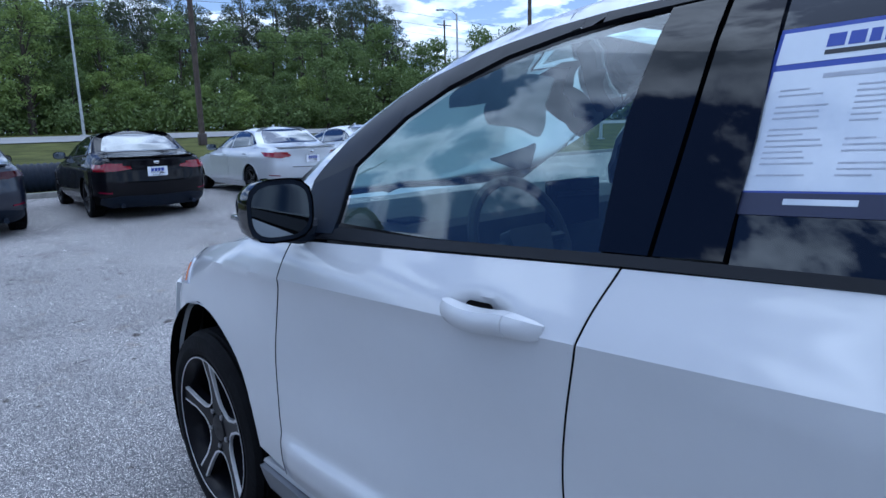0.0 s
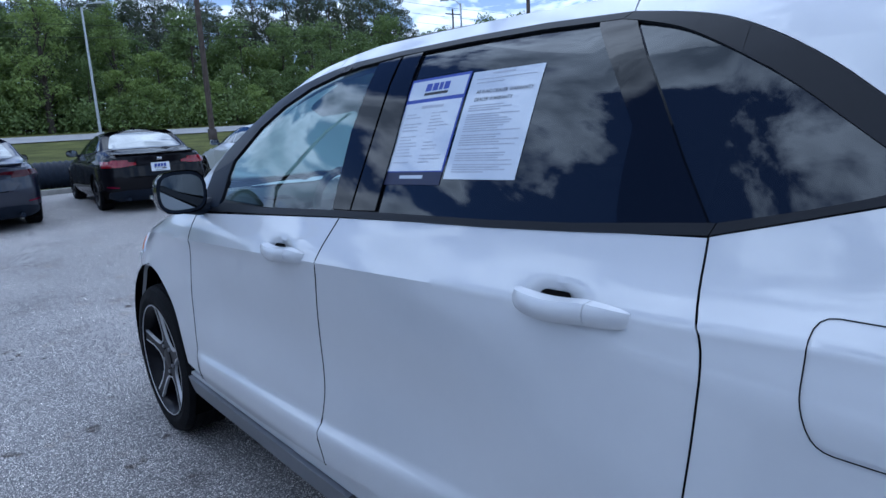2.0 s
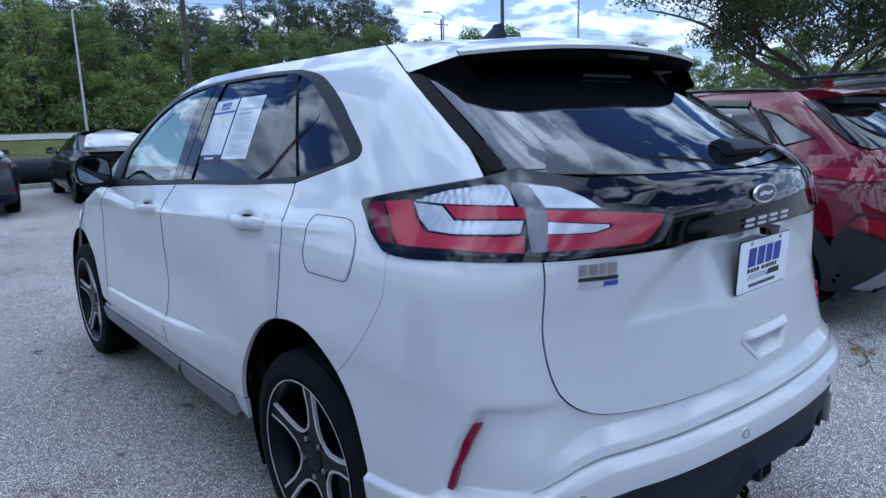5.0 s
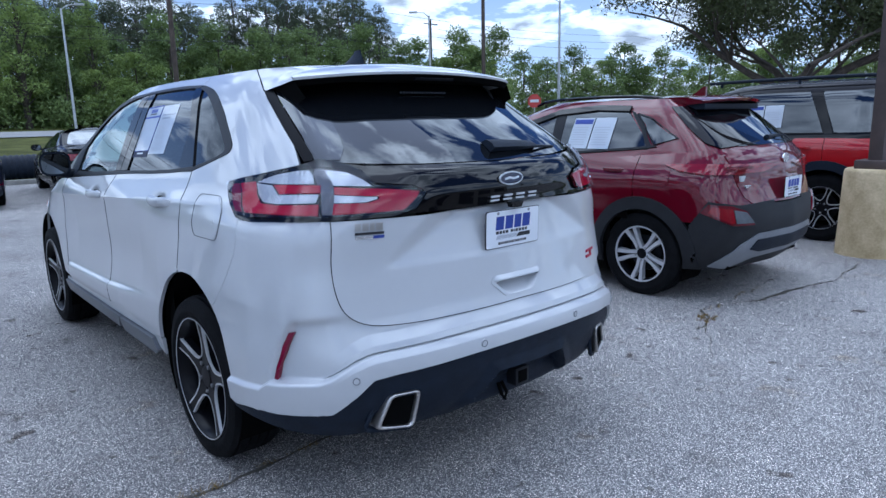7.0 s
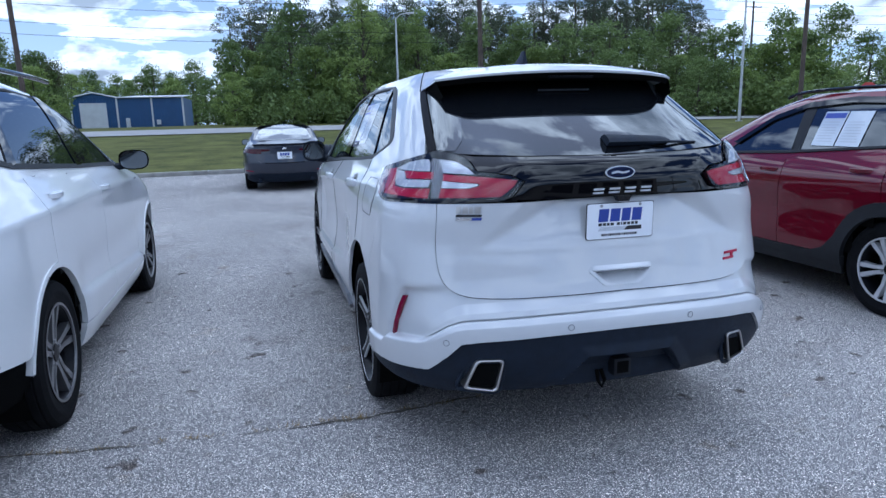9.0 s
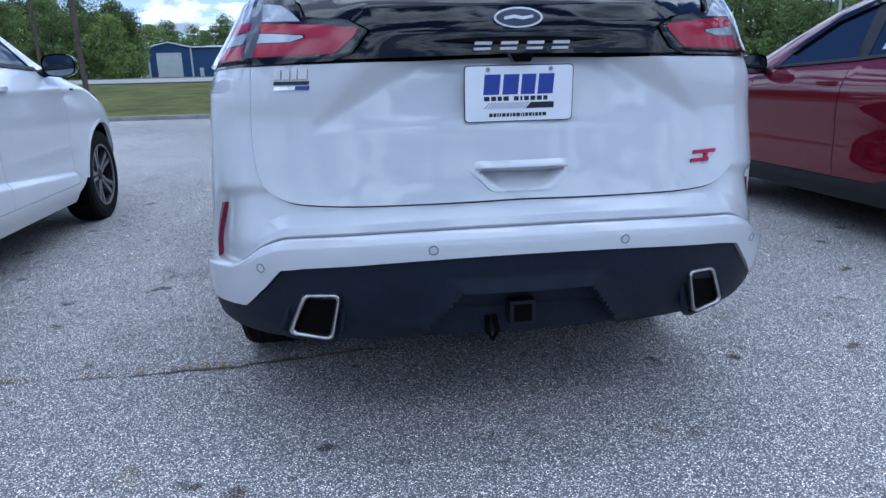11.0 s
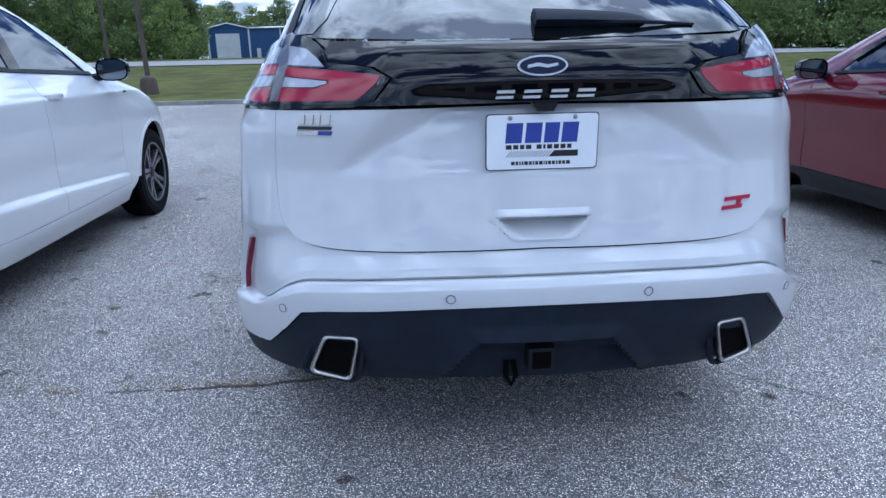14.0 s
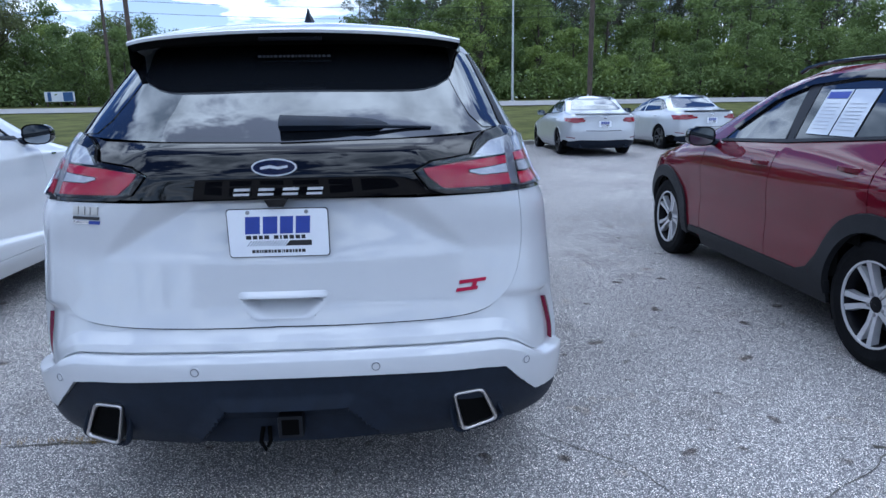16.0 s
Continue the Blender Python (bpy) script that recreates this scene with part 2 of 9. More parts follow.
M = {
    "asphalt": asphalt_material(),
    "white": material("white_paint", (0.54, 0.55, 0.565), 0.35, 0, 1.0, 0.02, 3.0, coat_ior=1.6, coat_rough=0.03),
    "white2": material("white_paint_plain", (0.74, 0.75, 0.76), 0.35, 0, 1.0, 0.02, 3.0, coat_ior=1.7),
    "red": material("dark_red_metallic", (0.115, 0.0008, 0.010), 0.40, 0.15, 1.0, 0.06, 4.0, coat_ior=1.6, spec=0.05),
    "red2": material("bright_red_paint", (0.38, 0.010, 0.014), 0.40, 0.1, 1.0, 0.05, 4.0, spec=0.05),
    "blackpaint": material("black_paint", (0.004, 0.004, 0.006), 0.5, 0.0, 0.6, 0.2, 4.0, spec=0.04, coat_ior=1.4),
    "bluepaint": material("slate_blue_paint", (0.010, 0.015, 0.032), 0.3, 0.3, 1.0, 0.1, 4.0),
    "silver": material("silver_white_paint", (0.56, 0.58, 0.60), 0.3, 0.2, 1.0, 0.03, 4.0),
    "gloss": material("gloss_black", (0.003, 0.003, 0.004), 0.025, 0, 0.0, 0.2, 6.0, spec=0.42),
    "plastic": material("black_plastic", (0.008, 0.013, 0.024), 0.55, 0, 0, 0.25, 20.0, 0.15, 400.0, spec=0.22),
    "cladding": material("grey_cladding", (0.014, 0.015, 0.018), 0.6, 0, 0, 0.2, 15.0, 0.15, 500.0, spec=0.35),
    "trim": material("satin_black_trim", (0.006, 0.007, 0.010), 0.42, 0, 0, 0.2, 10.0, spec=0.26),
    "seal": material("black_pillar_trim", (0.004, 0.004, 0.006), 0.4, 0, 0, 0.2, 10.0, spec=0.07),
    "sill": material("grey_sill", (0.13, 0.137, 0.155), 0.45, 0, 0.2, 0.1, 6.0),
    "dark": material("inner_dark", (0.003, 0.003, 0.003), 0.9, spec=0.05),
    "rubber": material("tyre_rubber", (0.0065, 0.0068, 0.008), 0.75, 0, 0, 0.35, 12.0, 0.2, 60.0, spec=0.10),
    "alloy": material("machined_alloy", (0.68, 0.68, 0.69), 0.32, 0.5, 0.3, 0.08, 10.0),
    "darkalloy": material("dark_alloy", (0.005, 0.005, 0.007), 0.35, 0.0, 0.05, 0.15, 10.0, spec=0.12),
    "silverwheel": material("silver_wheel_paint", (0.58, 0.58, 0.60), 0.33, 0.35, 0.6, 0.06, 10.0),
    "skid": material("silver_plastic", (0.25, 0.26, 0.28), 0.4, 0.2, 0, 0.1, 10.0),
    "greyalloy": material("grey_alloy", (0.20, 0.20, 0.21), 0.33, 0.8, 0.3, 0.1, 10.0),
    "brushed": material("brushed_steel", (0.50, 0.48, 0.46), 0.28, 1.0, 0, 0.12, 14.0),
    "chrome": material("chrome", (0.78, 0.79, 0.80), 0.12, 1.0, 0, 0.04, 6.0),
    "steel": material("worn_steel", (0.35, 0.35, 0.36), 0.4, 0.9, 0, 0.2, 20.0),
    "lampred": material("lamp_red", (0.42, 0.006, 0.034), 0.22, 0, 0.2, 0.12, 30.0),
    "lampdeep": material("lamp_deep_red", (0.22, 0.004, 0.012), 0.10, 0, 0.8, 0.12, 30.0),
    "lampsmoke": material("lamp_smoked_red", (0.045, 0.002, 0.006), 0.12, 0, 0.5, 0.1, 20.0, spec=0.2),
    "lampdark": material("lamp_dark_red", (0.17, 0.003, 0.028), 0.15, 0, 0.5, 0.1, 20.0, spec=0.2),
    "lampclear": material("lamp_clear", (0.60, 0.63, 0.68), 0.25, 0.35, 0.3, 0.2, 12.0),
    "lampedge": material("lamp_edge", (0.17, 0.175, 0.20), 0.3, 0.2, 0.2, 0.3, 16.0),
    "lampgrey": material("lamp_grey", (0.16, 0.17, 0.19), 0.2, 0.3, 1.0, 0.2, 20.0),
    "amber": material("lamp_amber", (0.5, 0.14, 0.02), 0.15, 0, 1.0, 0.1, 20.0),
    "paper": material("paper", (0.80, 0.82, 0.86), 0.7, 0, 0, 0.03, 10.0),
    "sleeve": material("sheet_in_clear_sleeve", (0.50, 0.54, 0.60), 0.6, 0, 1.0, 0.03, 10.0, coat_ior=1.55),
    "faint": material("faint_grey_print", (0.045, 0.048, 0.055), 0.7, 0, 0, 0.1, 30.0, spec=0.1),
    "ink": material("ink_grey", (0.36, 0.38, 0.43), 0.7, 0, 0, 0.1, 30.0),
    "inkblue": material("ink_blue", (0.030, 0.055, 0.30), 0.55, 0, 0, 0.08, 20.0),
    "inknavy": material("ink_navy", (0.012, 0.016, 0.05), 0.55, 0, 0, 0.08, 20.0),
    "inkblack": material("ink_black", (0.012, 0.012, 0.014), 0.5, 0, 0, 0.1, 20.0),
    "ovalblue": material("badge_blue", (0.003, 0.009, 0.045), 0.2, 0, 0.6, 0.1, 20.0),
    "badgered": material("badge_red", (0.36, 0.004, 0.040), 0.30, 0.1, 0.1, 0.1, 20.0, spec=0.2),
    "seat": material("seat_leather", (0.045, 0.043, 0.042), 0.55, 0, 0, 0.25, 12.0, 0.2, 150.0),
    "dash": material("dash_plastic", (0.055, 0.056, 0.058), 0.65, 0, 0, 0.2, 12.0, 0.15, 300.0),
    "grass": material("mown_grass", (0.074, 0.086, 0.020), 0.9, 0, 0, 0.45, 0.9, 0.8, 30.0, (0.130, 0.132, 0.036), spec=0.1),
    "road": material("road_asphalt", (0.27, 0.265, 0.26), 0.9, 0, 0, 0.12, 0.6, 0.2, 60.0),
    "kerb": material("concrete_kerb", (0.27, 0.26, 0.235), 0.9, 0, 0, 0.35, 4.0, 0.4, 60.0),
    "basepaint": material("cream_painted_concrete", (0.56, 0.42, 0.21), 0.8, 0, 0, 0.35, 5.0, 0.5, 40.0, (0.66, 0.53, 0.32)),
    "brownsteel": material("brown_painted_steel", (0.070, 0.052, 0.046), 0.5, 0, 0, 0.25, 6.0, 0.1, 60.0),
    "galv": material("galvanised_steel", (0.50, 0.51, 0.52), 0.45, 0.5, 0, 0.15, 8.0),
    "wood": material("weathered_pole_wood", (0.085, 0.065, 0.052), 0.9, 0, 0, 0.35, 3.0, 0.5, 40.0),
    "bark": material("bark", (0.075, 0.060, 0.048), 0.95, 0, 0, 0.4, 5.0, 0.8, 20.0),
    "shedblue": material("blue_sheet_metal", (0.030, 0.085, 0.21), 0.5, 0.1, 0, 0.12, 0.6),
    "shedwhite": material("white_sheet_metal", (0.62, 0.64, 0.66), 0.5, 0, 0, 0.1, 1.0),
    "signred": material("sign_red", (0.45, 0.05, 0.04), 0.5, 0, 0, 0.1, 4.0),
    "weed": material("dry_weed", (0.20, 0.135, 0.045), 0.9, 0, 0, 0.5, 30.0),
    "crackfill": material("crack_dirt", (0.095, 0.086, 0.070), 0.95, 0, 0, 0.5, 25.0, 0.6, 200.0),
    "cable": material("cable", (0.02, 0.02, 0.02), 0.7),
    "leafA": leaf_material("leaf_mid", (0.095, 0.142, 0.046), (0.215, 0.28, 0.09)),
    "leafB": leaf_material("leaf_light", (0.155, 0.215, 0.055), (0.28, 0.355, 0.10)),
    "leafP": leaf_material("needle_dark", (0.055, 0.072, 0.044), (0.125, 0.15, 0.080)),
    "leafO": leaf_material("oak_leaf", (0.060, 0.074, 0.034), (0.145, 0.165, 0.062)),
    "glass": glass_material("side_glass", (0.55, 0.76, 0.72), 0.88, 1.85),
    "privacy": glass_material("privacy_glass", (0.05, 0.055, 0.06), 0.12, 1.58),
    "darkglass": glass_material("dark_glass", (0.02, 0.02, 0.025), 0.0),
    "lampcover": glass_material("lamp_cover", (0.96, 0.96, 0.97), 1.0, 1.38),
    "backglass": glass_material("back_glass", (0.03, 0.033, 0.036), 0.05, 1.72),
    "badgesilver": material("badge_silver", (0.72, 0.74, 0.77), 0.3, 0.6, 0.5, 0.05, 10.0),
    "mirror": material("mirror_glass", (0.20, 0.22, 0.24), 0.02, 1.0),
}


# ---------------------------------------------------------------- building tools
from mathutils.geometry import tessellate_polygon
def finish(bm, name, mat, sharp=32):
    me = bpy.data.meshes.new(name)
    bmesh.ops.recalc_face_normals(bm, faces=bm.faces[:])
    bm.to_mesh(me)
    bm.free()
    me.materials.append(mat)
    me.shade_smooth()
    me.set_sharp_from_angle(angle=radians(sharp))
    return me


def part(name, bm, mat, parent, label="", sharp=32):
    """One mesh object under a thing or under a part."""
    ob = new(name, finish(bm, name, mat, sharp))
    ob.parent = parent
    if label:
        ob["label"] = label
    return ob


def thing(name, label, category, m=None, group="", kind=""):
    """An Empty at the base of a thing."""
    ob = new(name)
    ob.empty_display_size = 0.1
    if m is not None:
        ob.matrix_basis = m
    return tagged(ob, label, category, group, kind)


def box(bm, x0, x1, y0, y1, z0, z1, bevel=0.0, seg=2):
    r = bmesh.ops.create_cube(bm, size=1.0)
    bmesh.ops.transform(bm, matrix=Matrix.Translation(((x0 + x1) / 2, (y0 + y1) / 2, (z0 + z1) / 2)) @ Matrix.Diagonal((abs(x1 - x0), abs(y1 - y0), abs(z1 - z0), 1)), verts=r["verts"])
    if bevel:
        es = {e for v in r["verts"] for e in v.link_edges}
        bmesh.ops.bevel(bm, geom=list(es), offset=bevel, segments=seg, affect="EDGES", profile=0.6)
    return bm


def boxed(*a, **k):
    return box(bmesh.new(), *a, **k)


def lathe(bm, profile, steps=32, m=None, close=False):
    """Turn (radius, height) pairs round the local z axis."""
    rings = []
    for r, h in profile:
        ring = []
        for i in range(steps):
            a = 2 * math.pi * i / steps
            v = Vector((r * math.cos(a), r * math.sin(a), h))
            ring.append(bm.verts.new(m @ v if m else v))
        rings.append(ring)
    pairs = list(zip(rings, rings[1:] + ([rings[0]] if close else [])))
    if not close:
        pairs = list(zip(rings, rings[1:]))
    for a, b in pairs:
        for i in range(steps):
            j = (i + 1) % steps
            bm.faces.new((a[i], a[j], b[j], b[i]))
    return bm


def tube(bm, pts, radius, sides=8, cap=True):
    """A round bar along points; radius may be a list."""
    pts = [Vector(p) for p in pts]
    rad = radius if isinstance(radius, (list, tuple)) else [radius] * len(pts)
    rings = []
    ref = Vector((0.123, 0.456, 0.88)).normalized()
    for i, p in enumerate(pts):
        d = (pts[min(i + 1, len(pts) - 1)] - pts[max(i - 1, 0)]).normalized()
        if abs(d.dot(ref)) > 0.97:
            ref = Vector((1, 0.2, 0)).normalized()
        u = d.cross(ref).normalized()
        w = d.cross(u)
        rings.append([bm.verts.new(p + float(rad[i]) * (math.cos(2 * math.pi * k / sides) * u + math.sin(2 * math.pi * k / sides) * w)) for k in range(sides)])
    for a, b in zip(rings, rings[1:]):
        for k in range(sides):
            j = (k + 1) % sides
            bm.faces.new((a[k], a[j], b[j], b[k]))
    if cap:
        bm.faces.new(rings[0])
        bm.faces.new(rings[-1])
    return bm


def prism(bm, outline, depth, m):
    """An outline in local x, y, thick along local z, from 0 to depth."""
    a = [bm.verts.new(m @ Vector((x, y, 0))) for x, y in outline]
    b = [bm.verts.new(m @ Vector((x, y, depth))) for x, y in outline]
    bm.faces.new(a)
    bm.faces.new(b)
    n = len(a)
    for i in range(n):
        j = (i + 1) % n
        bm.faces.new((a[i], a[j], b[j], b[i]))
    return bm


def rounded(poly, r, n=4):
    """The polygon with its corners rounded."""
    out = []
    k = len(poly)
    for i in range(k):
        p, a, b = (np.array(poly[j % k], float) for j in (i, i - 1, i + 1))
        da, db = np.linalg.norm(a - p), np.linalg.norm(b - p)
        q = min(r, 0.45 * da, 0.45 * db)
        s, e = p + (a - p) / da * q, p + (b - p) / db * q
        for t in np.linspace(0, 1, n + 1):
            out.append(tuple((1 - t) ** 2 * s + 2 * t * (1 - t) * p + t * t * e))
    return out


def arc(cx, cz, r, a0, a1, n=16):
    """Points on a circle from a0 to a1 degrees; 0 is +first axis, 90 is up."""
    return [(cx + r * math.cos(radians(a)), cz + r * math.sin(radians(a))) for a in np.linspace(a0, a1, n)]


def clip_half(poly, axis, value, keep_above):
    out = []
    n = len(poly)
    for i in range(n):
        p, q = poly[i], poly[(i + 1) % n]
        dp, dq = (p[axis] - value, q[axis] - value) if keep_above else (value - p[axis], value - q[axis])
        if dp >= 0:
            out.append(p)
        if (dp > 0 > dq) or (dp < 0 < dq):
            t = dp / (dp - dq)
            r = [p[0] + t * (q[0] - p[0]), p[1] + t * (q[1] - p[1])]
            r[axis] = value
            out.append(tuple(r))
    return out


def sheet(poly, place, res=0.05, offset=0.0, depth=0.02, extra=None, back=False, lip=0.0):
    """A polygon in surface coordinates laid on a surface: cut into cells, raised by offset, with edges that turn in by depth."""
    bm = bmesh.new()
    found = {}
    h = 1e-3

    def at(u, v):
        k = (round(u, 5), round(v, 5))
        if k not in found:
            p = place(u, v)
            nrm = (place(u + h, v) - place(u - h, v)).cross(place(u, v + h) - place(u, v - h))
            nrm = nrm.normalized() if nrm.length > 1e-12 else Vector((0, 0, 1))
            found[k] = (p + nrm * (offset + (extra(u, v) if extra else 0.0)), nrm)
        return found[k]

    made = {}

    def vert(u, v):
        k = (round(u, 5), round(v, 5))
        if k not in made:
            made[k] = bm.verts.new(at(u, v)[0])
        return made[k]

    def put(cell):
        ring = []
        for p in cell:
            w = vert(*p)
            if not ring or (w is not ring[-1]):
                ring.append(w)
        if len(ring) > 1 and ring[0] is ring[-1]:
            ring.pop()
        if len(ring) >= 3 and len(set(ring)) == len(ring):
            try:
                bm.faces.new(ring)
            except ValueError:
                pass

    def hollow(cell):
        """Whether a cell bends inwards anywhere, so that it must be cut from triangles."""
        seen = set()
        n = len(cell)
        for i in range(n):
            a, b, c = cell[i - 1], cell[i], cell[(i + 1) % n]
            x = (b[0] - a[0]) * (c[1] - b[1]) - (b[1] - a[1]) * (c[0] - b[0])
            if abs(x) > 1e-9:
                seen.add(x > 0)
        return len(seen) > 1 or len(set(cell)) < n

    tris = [[poly[k] for k in tri] for tri in tessellate_polygon([[Vector((p[0], p[1], 0)) for p in poly]])]
    us, vs = [p[0] for p in poly], [p[1] for p in poly]
    ru, rv = res if isinstance(res, tuple) else (res, res)
    u = math.floor(min(us) / ru) * ru
    while u < max(us):
        strip = clip_half(clip_half(poly, 0, u, True), 0, u + ru, False)
        if len(strip) >= 3:
            svs = [p[1] for p in strip]
            v = math.floor(min(svs) / rv) * rv
            while v < max(svs):
                cell = clip_half(clip_half(strip, 1, v, True), 1, v + rv, False)
                if len(cell) >= 3 and hollow(cell):
                    for tri in tris:
                        piece = tri
                        for axis, value, above in ((0, u, True), (0, u + ru, False), (1, v, True), (1, v + rv, False)):
                            piece = clip_half(piece, axis, value, above) if len(piece) >= 3 else []
                        if len(piece) >= 3:
                            put(piece)
                else:
                    put(cell)
                v += rv
        u += ru
    if depth:
        n = len(poly)
        loop = []
        for i in range(n):
            p, q = poly[i], poly[(i + 1) % n]
            m = max(1, int(math.ceil(max(abs(q[0] - p[0]) / ru, abs(q[1] - p[1]) / rv))))
            loop += [(p[0] + (q[0] - p[0]) * t / m, p[1] + (q[1] - p[1]) * t / m) for t in range(m)]
        front, rearv = [], []
        for p in loop:
            q, nrm = at(*p)
            front.append(bm.verts.new(q))
            rearv.append(bm.verts.new(q - nrm * depth))
        for i in range(len(loop)):
            j = (i + 1) % len(loop)
            bm.faces.new((front[i], front[j], rearv[j], rearv[i]))
    return bm


def orient(bm, away):
    """Turn the faces of an open sheet so that they look away from a point."""
    for f in bm.faces:
        if f.normal.dot(f.calc_center_median() - away) < 0:
            f.normal_flip()
    return bm


# ---------------------------------------------------------------- ground, road, kerb
KERB_Y = 18.0
BANK = [(-60, 0.0), (18.3, 0.0), (19.0, 0.10), (29, 0.60), (38, 1.00), (47, 1.25), (60, 1.45), (150, 1.7), (900, 3.0)]


def bank(y):
    return float(np.interp(y, [b[0] for b in BANK], [b[1] for b in BANK]))


def make_ground():
    bm = bmesh.new()
    ys = [-60, -20, KERB_Y]
    for y0, y1 in zip(ys, ys[1:]):
        vs = [bm.verts.new(p) for p in ((-90, y0, 0), (90, y0, 0), (90, y1, 0), (-90, y1, 0))]
        bm.faces.new(vs)
    bmesh.ops.remove_doubles(bm, verts=bm.verts[:], dist=1e-4)
    ob = new("pavement", finish(bm, "pavement", M["asphalt"]))
    tagged(ob, "worn grey asphalt car lot with pale stone chips", "pavement", kind="structure")
    bm = bmesh.new()
    xs = [-900, -200, -90, -40, 0, 40, 90, 200, 900]
    yy = [KERB_Y + 0.16, 19.0, 22, 26, 29, 32, 38, 42, 47, 53, 60, 90, 150, 400, 900]
    grid = [[bm.verts.new((x, y, (0.13 if y < 18.5 else bank(y)) + (0.04 * math.sin(x * 0.3 + y) if 18.5 < y < 28 else 0))) for x in xs] for y in yy]
    for r0, r1 in zip(grid, grid[1:]):
        for i in range(len(xs) - 1):
            bm.faces.new((r0[i], r0[i + 1], r1[i + 1], r1[i]))
    outer = [(-900, -900), (900, -900), (900, -60), (-900, -60)]
    bm.faces.new([bm.verts.new((x, y, -0.02)) for x, y in outer])
    for x0, x1 in ((-900, -90), (90, 900)):
        bm.faces.new([bm.verts.new(p) for p in ((x0, -60, -0.02), (x1, -60, -0.02), (x1, KERB_Y + 0.16, -0.02), (x0, KERB_Y + 0.16, -0.02))])
    ob = new("ground", finish(bm, "ground", M["grass"], 60))
    tagged(ob, "mown green grass bank rising gently to the road", "grass", kind="structure")
    bm = bmesh.new()
    for x in range(-90, 90, 3):
        box(bm, x + 0.006, x + 2.994, KERB_Y, KERB_Y + 0.16, -0.05, 0.13, 0.02, 2)
    ob = new("kerb", finish(bm, "kerb", M["kerb"]))
    tagged(ob, "weathered concrete kerb along the edge of the lot", "kerb", kind="structure")
    bm = bmesh.new()
    xs = [-900, -300, -100, -30, 30, 100, 300, 900]
    for y0, y1 in ((38.0, 47.0),):
        a = [bm.verts.new((x, y0, bank(y0) + 0.05)) for x in xs]
        b = [bm.verts.new((x, y1, bank(y1) + 0.05)) for x in xs]
        for i in range(len(xs) - 1):
            bm.faces.new((a[i], a[i + 1], b[i + 1], b[i]))
    ob = new("road", finish(bm, "road", M["road"]))
    tagged(ob, "pale grey two-lane highway beyond the grass", "road", kind="structure")


make_ground()


# ---------------------------------------------------------------- trees
def leaf_cloud(bm, centre, radii, count, size, rng, flat=0.6):
    """Small leaf clumps scattered through an uneven ball."""
    for _ in range(count):
        while True:
            d = Vector((rng.uniform(-1, 1), rng.uniform(-1, 1), rng.uniform(-1, 1)))
            if 0.15 < d.length < 1:
                break
        d = d * (0.55 + 0.45 * rng.random()) / max(d.length, 0.5)
        p = Vector(centre) + Vector((d.x * radii[0], d.y * radii[1], d.z * radii[2]))
        s = size * rng.uniform(0.6, 1.35)
        rot = Euler((rng.uniform(-1.2, 1.2), rng.uniform(-1.2, 1.2), rng.uniform(0, 6.28))).to_matrix()
        k = rng.randint(3, 4)
        ring = []
        for i in range(k):
            a = 2 * math.pi * i / k
            q = Vector((math.cos(a) * s * rng.uniform(0.5, 1.1), math.sin(a) * s * flat * rng.uniform(0.5, 1.1), rng.uniform(-0.18, 0.18) * s))
            ring.append(bm.verts.new(p + rot @ q))
        bm.faces.new(ring)


def make_tree(name, label, kind, seed, height, spread, leaf):
    rng = random.Random(seed)
    t = thing(name, label, "tree")
    bm = bmesh.new()
    lean = rng.uniform(-0.3, 0.3)
    r0 = 0.018 * height + 0.05
    trunk = [(lean * k * k, 0.2 * math.sin(3 * k + seed), height * k * 0.93) for k in np.linspace(0, 1, 7)]
    tube(bm, trunk, [r0 * (1 - 0.85 * k) for k in np.linspace(0, 1, 7)], 7)
    crown = bmesh.new()
    start = {"pine": 0.55, "broad": 0.10, "tall": 0.22}[kind]
    levels = {"pine": 9, "broad": 12, "tall": 13}[kind]
    for i in range(levels):
        k = start + (1 - start) * i / (levels - 1)
        z = height * k
        env = spread * {"pine": (0.5 + 0.7 * math.sin(math.pi * min(1, (k - start) / (1 - start) * 0.9 + 0.1))), "broad": math.sin(math.pi * min(1.0, 0.18 + 0.78 * (k - start) / (1 - start))) ** 0.7,
                        "tall": (1.05 - (k - start) / (1 - start)) ** 0.75 + 0.12}[kind]
        for j in range(rng.randint(3, 5)):
            a = rng.uniform(0, 6.28)
            d = env * rng.uniform(0.25, 1.0)
            c = (lean * k * k + d * math.cos(a), d * math.sin(a), z + rng.uniform(-0.05, 0.04) * height)
            tube(bm, [trunk[min(6, int(k * 6))], (c[0] * 0.5, c[1] * 0.5, c[2] - 0.3), c], [r0 * 0.35 * (1.1 - k), r0 * 0.2 * (1.1 - k), 0.01], 4, cap=False)
            rr = spread * rng.uniform(0.22, 0.42)
            leaf_cloud(crown, c, (rr, rr, rr * rng.uniform(0.5, 0.8)), {"pine": 84, "broad": 120, "tall": 105}[kind], {"pine": 0.165, "broad": 0.19, "tall": 0.16}[kind], rng)
    part("trunk", bm, M["bark"], t)
    part("crown", crown, M[leaf], t, sharp=180)
    return t


